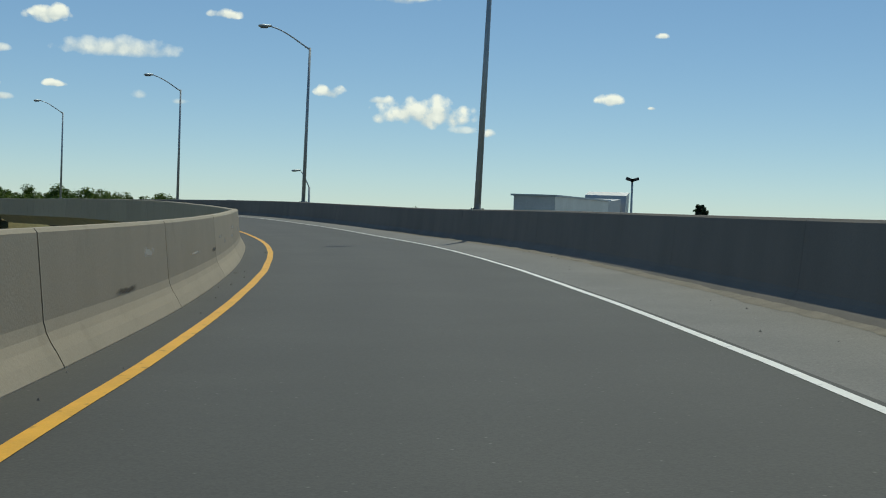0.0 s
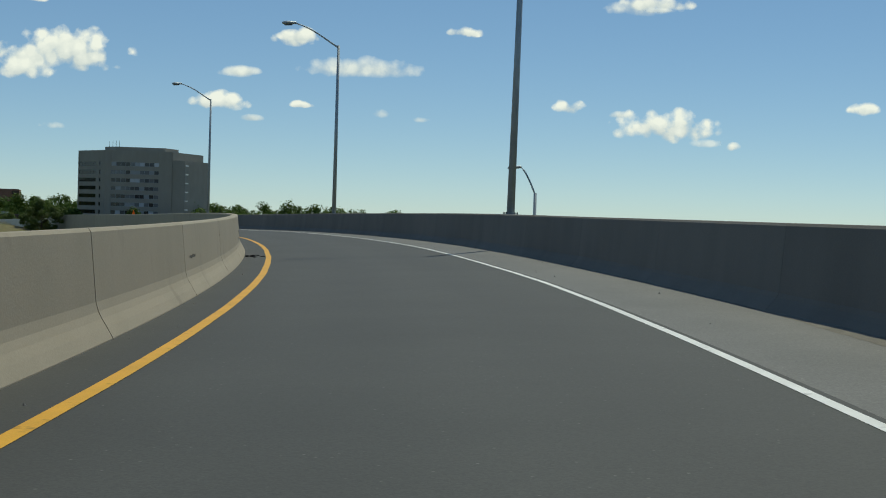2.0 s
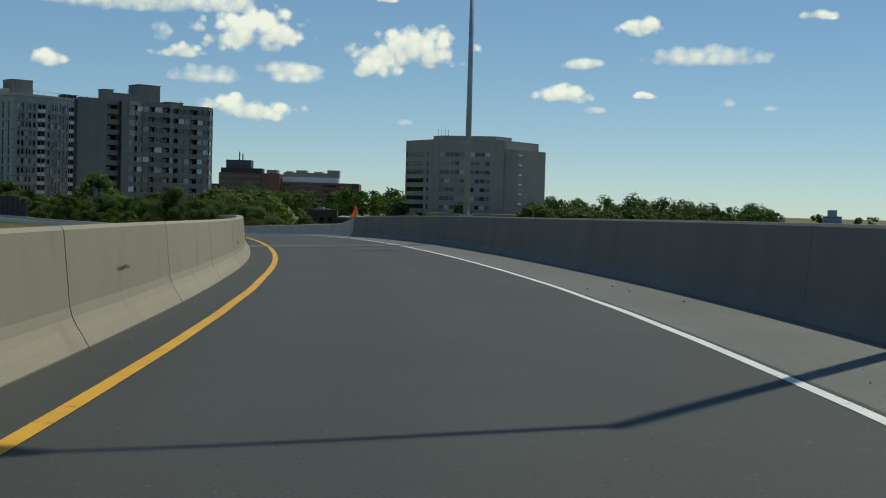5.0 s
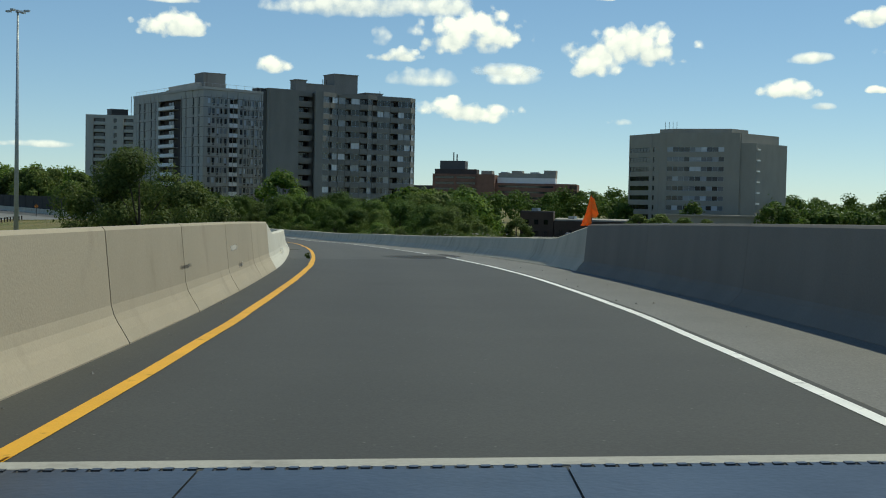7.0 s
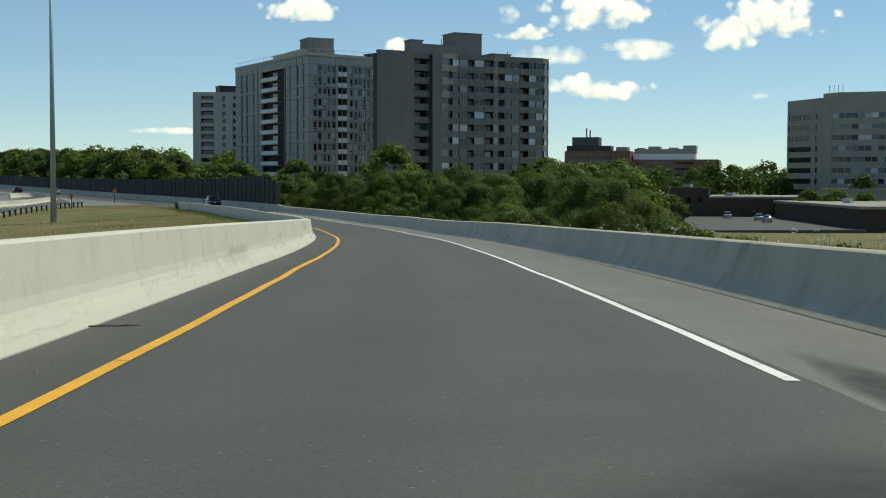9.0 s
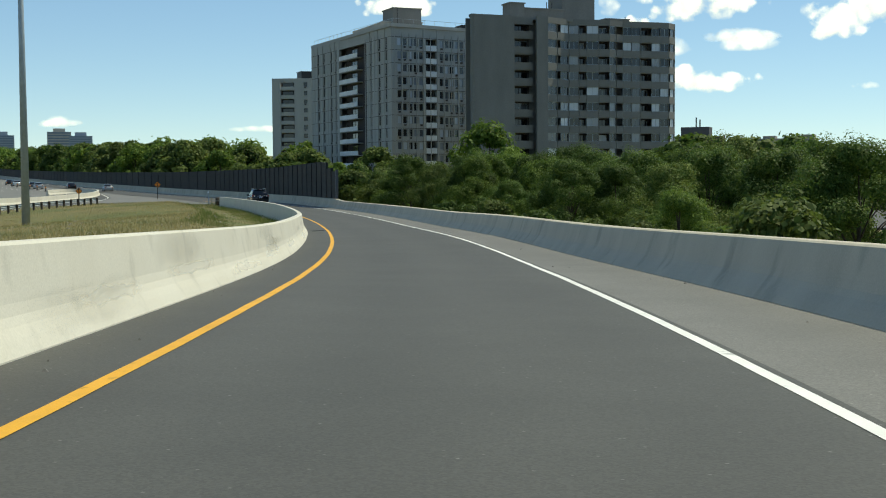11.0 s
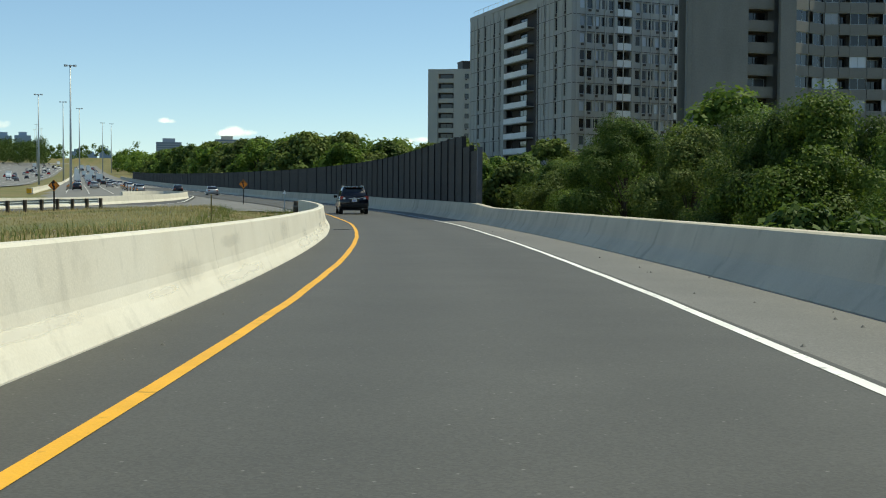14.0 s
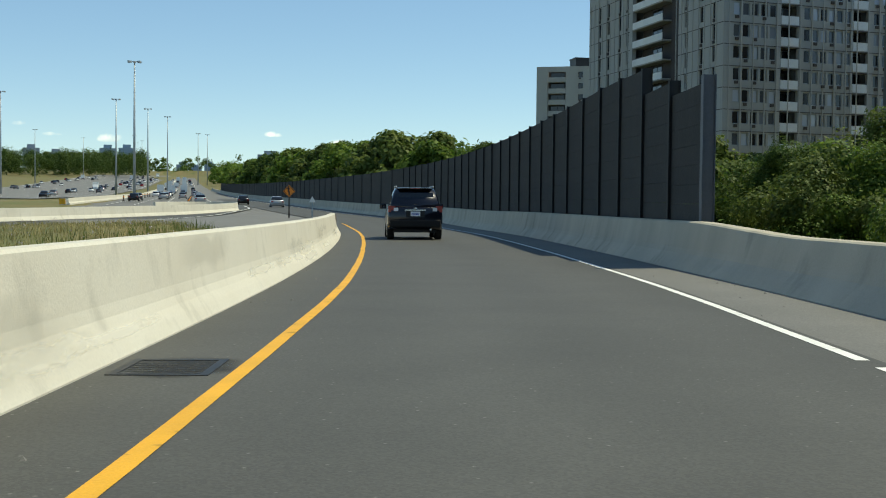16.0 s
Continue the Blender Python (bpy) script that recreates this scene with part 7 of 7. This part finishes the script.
# ---- the car ahead ----
def suv(s, o):
    ob = thing("suv", "black compact sport utility car seen from behind", "car")
    ob.matrix_world = frame_on_road(s, o, 0.0)
    # a ring of the body: half width at sill, belt and shoulder with heights
    def ring(y, w0, z0, w1, z1, w2, z2):
        return [(-w0, y, z0), (w0, y, z0), (w1, y, (z0 + z1) / 2), (w1, y, z1), (w2, y, z2), (-w2, y, z2), (-w1, y, z1), (-w1, y, (z0 + z1) / 2)]
    V, F = loft([(0.0, 0.74, 0.46, 0.82, 0.72, 0.80, 0.98), (0.10, 0.82, 0.36, 0.885, 0.78, 0.84, 1.06), (0.5, 0.86, 0.30, 0.90, 0.82, 0.86, 1.10), (2.3, 0.87, 0.26, 0.905, 0.80, 0.86, 1.06), (3.3, 0.86, 0.28, 0.90, 0.78, 0.82, 1.02), (4.1, 0.84, 0.32, 0.88, 0.70, 0.74, 0.92), (4.5, 0.66, 0.42, 0.72, 0.62, 0.6, 0.76)], ring)
    body = part("body", mesh("body", V, F, M_CAR, True), ob)
    body.modifiers.new("edge", "BEVEL").width = 0.03
    V, F = loft([(0.14, 0.80, 1.02, 0.79, 1.10, 0.76, 1.16), (0.42, 0.80, 1.02, 0.74, 1.40, 0.62, 1.60), (0.62, 0.80, 1.02, 0.73, 1.46, 0.62, 1.665), (1.6, 0.80, 1.02, 0.73, 1.46, 0.62, 1.69), (2.4, 0.80, 1.00, 0.73, 1.42, 0.60, 1.655), (3.3, 0.80, 0.98, 0.76, 1.02, 0.72, 1.06)], ring)
    cab = part("cabin", mesh("cabin", V, F, M_CAR, True), ob)
    V = [(-0.66, 0.155, 1.13), (0.66, 0.155, 1.13), (0.58, 0.375, 1.53), (-0.58, 0.375, 1.53)]
    part("rear_window", mesh("rear_window", [(x, y - 0.012, z) for x, y, z in V], [(0, 1, 2, 3)], M_DARKGLASS), ob, "tinted rear window")
    for sx in (-1, 1):
        V = [(0.800 * sx, 0.50, 1.12), (0.800 * sx, 1.25, 1.12), (0.715 * sx, 1.25, 1.47), (0.728 * sx, 0.66, 1.44)]
        part("side_window", mesh("side_window", [(x + 0.012 * sx, y, z) for x, y, z in V], [(0, 1, 2, 3)], M_DARKGLASS), ob)
        V = [(0.800 * sx, 1.32, 1.12), (0.800 * sx, 2.75, 1.08), (0.735 * sx, 2.30, 1.42), (0.72 * sx, 1.32, 1.47)]
        part("side_window", mesh("side_window", [(x + 0.012 * sx, y, z) for x, y, z in V], [(0, 1, 2, 3)], M_DARKGLASS), ob)
        tl = part("tail_light", boxes("tail_light", [(min(0.66 * sx, 0.875 * sx), max(0.66 * sx, 0.875 * sx), 0.005, 0.30, 0.90, 1.10)], M_TAIL), ob, "red and clear tail lamp")
        part("clear_lens", boxes("clear_lens", [(min(0.56 * sx, 0.70 * sx), max(0.56 * sx, 0.70 * sx), -0.006, 0.05, 0.93, 1.04)], M_PLATEW), tl)
        part("reflector", boxes("reflector", [(min(0.62 * sx, 0.80 * sx), max(0.62 * sx, 0.80 * sx), -0.012, 0.02, 0.55, 0.60)], M_TAIL), ob)
        V, F = tube([(0.60 * sx, 0.55, 1.70), (0.60 * sx, 0.62, 1.735), (0.60 * sx, 2.2, 1.745), (0.60 * sx, 2.35, 1.68)], 0.022, 8)
        part("roof_rail", mesh("roof_rail", V, F, M_STEEL, True), ob)
        V, F = loft([(2.78, 0.0, 1.02, 0.02, 1.06, 0.02, 1.12), (2.74, 0.10, 1.00, 0.11, 1.08, 0.10, 1.17), (2.88, 0.08, 1.02, 0.09, 1.08, 0.08, 1.15)], ring)
        mr = part("mirror", mesh("mirror", V, F, M_CAR, True), ob)
        mr.location = (0.98 * sx, 0, 0)
        for y in (0.85, 3.48):
            wh = wheel(ob, sx * 0.78, y, 0.345, 0.225)
    bm_ = part("bumper", boxes("bumper", [(-0.82, 0.82, -0.06, 0.14, 0.42, 0.66)], M_TYRE), ob, "black plastic bumper")
    bm_.modifiers.new("edge", "BEVEL").width = 0.03
    part("plate_recess", boxes("plate_recess", [(-0.30, 0.30, -0.004, 0.03, 0.74, 0.93)], M_BLACK), ob)
    pl = part("licence_plate", boxes("licence_plate", [(-0.155, 0.155, -0.016, -0.004, 0.77, 0.92)], M_PLATEW), ob, "white licence plate with blue bars")
    part("print", boxes("print", [(-0.12 + 0.034 * k, -0.096 + 0.034 * k, -0.019, -0.016, 0.80, 0.87) for k in range(7)], M_BLUEBAR), pl, "blue bars in place of characters")
    part("garnish", boxes("garnish", [(-0.34, 0.34, -0.012, 0.02, 0.945, 0.985)], M_CHROME), ob, "chrome strip over the plate")
    part("badge", boxes("badge", [(-0.055, 0.055, -0.014, 0.02, 1.01, 1.05)], M_CHROME), ob)
    V, F = tube([(-0.05, 0.14, 1.14), (0.22, 0.16, 1.17), (0.45, 0.18, 1.20)], 0.012, 6)
    part("wiper", mesh("wiper", V, F, M_BLACK), ob)
    V, F = loft([(0.30, 0.52, 1.655, 0.53, 1.67, 0.50, 1.685), (0.62, 0.58, 1.655, 0.60, 1.68, 0.56, 1.70)], ring)
    part("spoiler", mesh("spoiler", V, F, M_CAR), ob)
    part("brake_light", boxes("brake_light", [(-0.15, 0.15, 0.285, 0.31, 1.655, 1.675)], M_TAIL), ob)
    V, F = tube([(0.5, 0.0, 0.34), (0.5, 0.35, 0.34)], 0.035, 10)
    part("exhaust_pipe", mesh("exhaust_pipe", V, F, M_CHROME), ob)
    part("underbody", boxes("underbody", [(-0.7, 0.7, 0.25, 4.1, 0.24, 0.34)], M_BLACK), ob)
    V, F = tube([(0.35, 1.0, 1.68), (0.35, 0.9, 1.75), (0.35, 0.72, 1.76)], [0.03, 0.025, 0.006], 6)
    part("antenna", mesh("antenna", V, F, M_BLACK), ob)


suv(360.3, 0.62)
# ---- clouds, far behind everything ----
def cloud_material():
    m = bpy.data.materials.new("cloud")
    m.use_nodes = True
    nt = m.node_tree
    nt.nodes.clear()
    N, L = nt.nodes.new, nt.links.new

    def calc(op, p, q=0.0, clamp=False):
        k = N("ShaderNodeMath")
        k.operation, k.use_clamp = op, clamp
        for i, v in enumerate((p, q)):
            if isinstance(v, (int, float)):
                k.inputs[i].default_value = v
            else:
                L(v, k.inputs[i])
        return k.outputs[0]

    tc, sep, info = N("ShaderNodeTexCoord"), N("ShaderNodeSeparateXYZ"), N("ShaderNodeObjectInfo")
    at = {}
    for nm in ("cx", "cz", "soft"):
        a = N("ShaderNodeAttribute")
        a.attribute_name = nm
        at[nm] = a.outputs["Fac"]
    n1, n2 = N("ShaderNodeTexNoise"), N("ShaderNodeTexNoise")
    off = N("ShaderNodeVectorMath")
    off.operation = "ADD"
    L(tc.outputs["Object"], off.inputs[0])
    L(info.outputs["Location"], off.inputs[1])
    for n, s, d in ((n1, 0.0075, 5), (n2, 0.026, 6)):
        n.inputs["Scale"].default_value, n.inputs["Detail"].default_value, n.inputs["Roughness"].default_value = s, d, 0.6
        L(off.outputs[0], n.inputs["Vector"])
    # an oval with a flat foot
    x2 = calc("MULTIPLY", at["cx"], at["cx"])
    low = calc("LESS_THAN", at["cz"], 0.0)
    zz = calc("MULTIPLY", at["cz"], calc("ADD", 1.0, calc("MULTIPLY", low, 0.7)))
    r2 = calc("ADD", x2, calc("MULTIPLY", zz, zz))
    shape = calc("SUBTRACT", 0.72, r2)
    # rounded billows, calmer on the long flat clouds
    vor = N("ShaderNodeTexVoronoi")
    vor.feature = "SMOOTH_F1"
    vor.inputs["Scale"].default_value, vor.inputs["Smoothness"].default_value = 0.022, 0.6
    L(off.outputs[0], vor.inputs["Vector"])
    calm = calc("MAXIMUM", calc("SUBTRACT", 1.0, calc("MULTIPLY", at["soft"], 1.9)), calc("MULTIPLY", at["soft"], 0.7))
    billow = calc("MULTIPLY", calc("SUBTRACT", 0.45, vor.outputs["Distance"]), calc("MULTIPLY", calm, 1.3))
    puff = calc("MULTIPLY", calc("SUBTRACT", n1.outputs["Fac"], 0.5), calc("ADD", 0.7, calc("MULTIPLY", calm, 1.5)))
    fine = calc("MULTIPLY", calc("SUBTRACT", n2.outputs["Fac"], 0.5), calc("ADD", 0.25, calc("MULTIPLY", calm, 0.55)))
    dens = calc("ADD", calc("ADD", shape, billow), calc("ADD", puff, fine))
    dens = calc("SUBTRACT", dens, calc("MULTIPLY", at["soft"], 0.35))
    edge = calc("MAXIMUM", calc("SUBTRACT", 1.0, r2), 0.0)
    alpha = calc("MULTIPLY", calc("MULTIPLY", dens, 1.8, True), calc("MULTIPLY", edge, 5.0, True), True)
    alpha = calc("MULTIPLY", alpha, calc("SUBTRACT", 1.0, calc("MULTIPLY", at["soft"], 0.45)))
    # painted self-shadow: brighter tops, greyer feet and hollows
    ramp = N("ShaderNodeValToRGB")
    ramp.color_ramp.elements[0].color, ramp.color_ramp.elements[1].color = (0.60, 0.66, 0.72, 1), (1.0, 0.99, 0.96, 1)
    ramp.color_ramp.elements[0].position, ramp.color_ramp.elements[1].position = 0.34, 0.68
    L(calc("ADD", calc("ADD", calc("MULTIPLY", at["cz"], 0.35), 0.35), calc("SUBTRACT", calc("MULTIPLY", n2.outputs["Fac"], 0.45), calc("MULTIPLY", calc("SUBTRACT", vor.outputs["Distance"], 0.4), 0.35))), ramp.inputs[0])
    em, tr, mx, out = N("ShaderNodeEmission"), N("ShaderNodeBsdfTransparent"), N("ShaderNodeMixShader"), N("ShaderNodeOutputMaterial")
    L(ramp.outputs[0], em.inputs[0])
    # emission stands in for the sunlight on the cloud
    em.inputs[1].default_value = CLOUD_GLOW
    L(alpha, mx.inputs[0])
    L(tr.outputs[0], mx.inputs[1])
    L(em.outputs[0], mx.inputs[2])
    L(mx.outputs[0], out.inputs[0])
    return m


CLOUD_GLOW = 1.15
M_CLOUD = cloud_material()


def cloud(x, y, z, w, h, kind, seed):
    """A cloud some kilometres off: a glowing card with its shading painted on."""
    rr = random.Random(seed)
    if kind == "flat":
        h *= 1.15
    w *= 1.05
    h *= 1.15
    n = 12
    V = [((i / n - 0.5) * w, 0.0, (j / n - 0.5) * h) for j in range(n + 1) for i in range(n + 1)]
    F = [(j*(n+1) + i, j*(n+1) + i + 1, (j+1)*(n+1) + i + 1, (j+1)*(n+1) + i) for j in range(n) for i in range(n)]
    me = mesh("cloud", V, F, M_CLOUD)
    for nm, f in (("cx", lambda v: v[0] / w * 2), ("cz", lambda v: v[2] / h * 2), ("soft", lambda v: {"flat": 0.35, "puff": 0.0, "wisp": 0.9}[kind])):
        me.attributes.new(nm, "FLOAT", "POINT").data.foreach_set("value", [f(v) for v in V])
    ob = tagged(new("cloud", me), {"flat": "long flat white summer cloud", "puff": "puffy white cumulus cloud with grey shade painted at its foot", "wisp": "thin wispy white cloud shred"}[kind], "cloud", kind="structure")
    ob.matrix_world = pose(x, y, z, 0, 0, math.degrees(math.atan2(y - 150, x + 90)) - 90)


cloud(-1145, 4424, 535, 546, 93, "flat", 1)
cloud(-1346, 4353, 642, 171, 68, "puff", 2)
cloud(-779, 4485, 673, 141, 49, "puff", 3)
cloud(-1348, 4380, 405, 86, 34, "puff", 4)
cloud(-1067, 4459, 385, 125, 73, "wisp", 5)
cloud(-945, 4488, 367, 125, 34, "wisp", 6)
cloud(-419, 4562, 424, 125, 68, "puff", 7)
cloud(-96, 4586, 357, 409, 161, "puff", 8)
cloud(-238, 4577, 401, 118, 34, "flat", 9)
cloud(58, 4590, 306, 205, 44, "wisp", 10)
cloud(155, 4588, 295, 91, 39, "puff", 11)
cloud(583, 4544, 425, 132, 58, "puff", 12)
cloud(742, 4494, 653, 64, 29, "puff", 13)
cloud(725, 4525, 403, 36, 17, "puff", 14)
cloud(-119, 4537, 760, 114, 24, "flat", 15)
cloud(-122, 4564, 785, 330, 78, "puff", 16)
cloud(-2110, 4130, 550, 482, 190, "puff", 17)
cloud(-2594, 3835, 584, 432, 224, "puff", 18)
cloud(-2693, 3748, 687, 375, 102, "flat", 19)
cloud(-2779, 3710, 527, 105, 58, "puff", 20)
cloud(-2735, 3754, 439, 341, 93, "flat", 21)
cloud(-2505, 3910, 473, 364, 68, "flat", 22)
cloud(-2610, 3854, 335, 409, 102, "puff", 23)
cloud(-2158, 4130, 302, 136, 49, "wisp", 24)
cloud(-2190, 4061, 723, 96, 32, "puff", 25)
cloud(-1563, 4373, 520, 177, 44, "flat", 26)
cloud(-1629, 4360, 408, 255, 88, "puff", 27)
cloud(-1534, 4399, 357, 118, 34, "flat", 28)
cloud(-1352, 4454, 409, 96, 24, "flat", 29)
cloud(-153, 4605, 779, 341, 97, "flat", 30)
cloud(-3420, 3203, 599, 323, 127, "puff", 31)
cloud(-3268, 3365, 584, 102, 39, "wisp", 32)
cloud(-2930, 3651, 689, 887, 112, "flat", 33)
cloud(-2888, 3703, 590, 100, 156, "wisp", 34)
cloud(-2848, 3745, 522, 227, 58, "puff", 35)
cloud(-3183, 3464, 478, 182, 83, "puff", 36)
cloud(-2514, 3988, 473, 284, 68, "flat", 37)
cloud(-3411, 3194, 689, 250, 34, "flat", 38)
cloud(-3719, 2895, 179, 364, 34, "flat", 39)
cloud(-1597, 4434, 521, 187, 49, "flat", 40)
cloud(-1414, 4480, 647, 168, 73, "puff", 41)
cloud(-2560, 4065, 459, 284, 73, "flat", 42)
cloud(-2644, 4024, 321, 255, 83, "puff", 43)
cloud(-2304, 4210, 508, 205, 151, "puff", 44)
cloud(-3468, 3281, 604, 250, 97, "puff", 45)
cloud(-4178, 2327, 200, 159, 49, "wisp", 46)
cloud(-4300, 2114, 243, 82, 32, "wisp", 47)
cloud(-4188, 2347, 204, 177, 54, "wisp", 48)
cloud(-4633, 1335, 266, 82, 39, "wisp", 49)
cloud(-4610, 1434, 231, 118, 29, "wisp", 50)
cloud(-4556, 1623, 220, 125, 49, "wisp", 51)
cloud(-4350, 2159, 244, 82, 29, "wisp", 52)
cloud(-4224, 2359, 207, 182, 63, "wisp", 53)
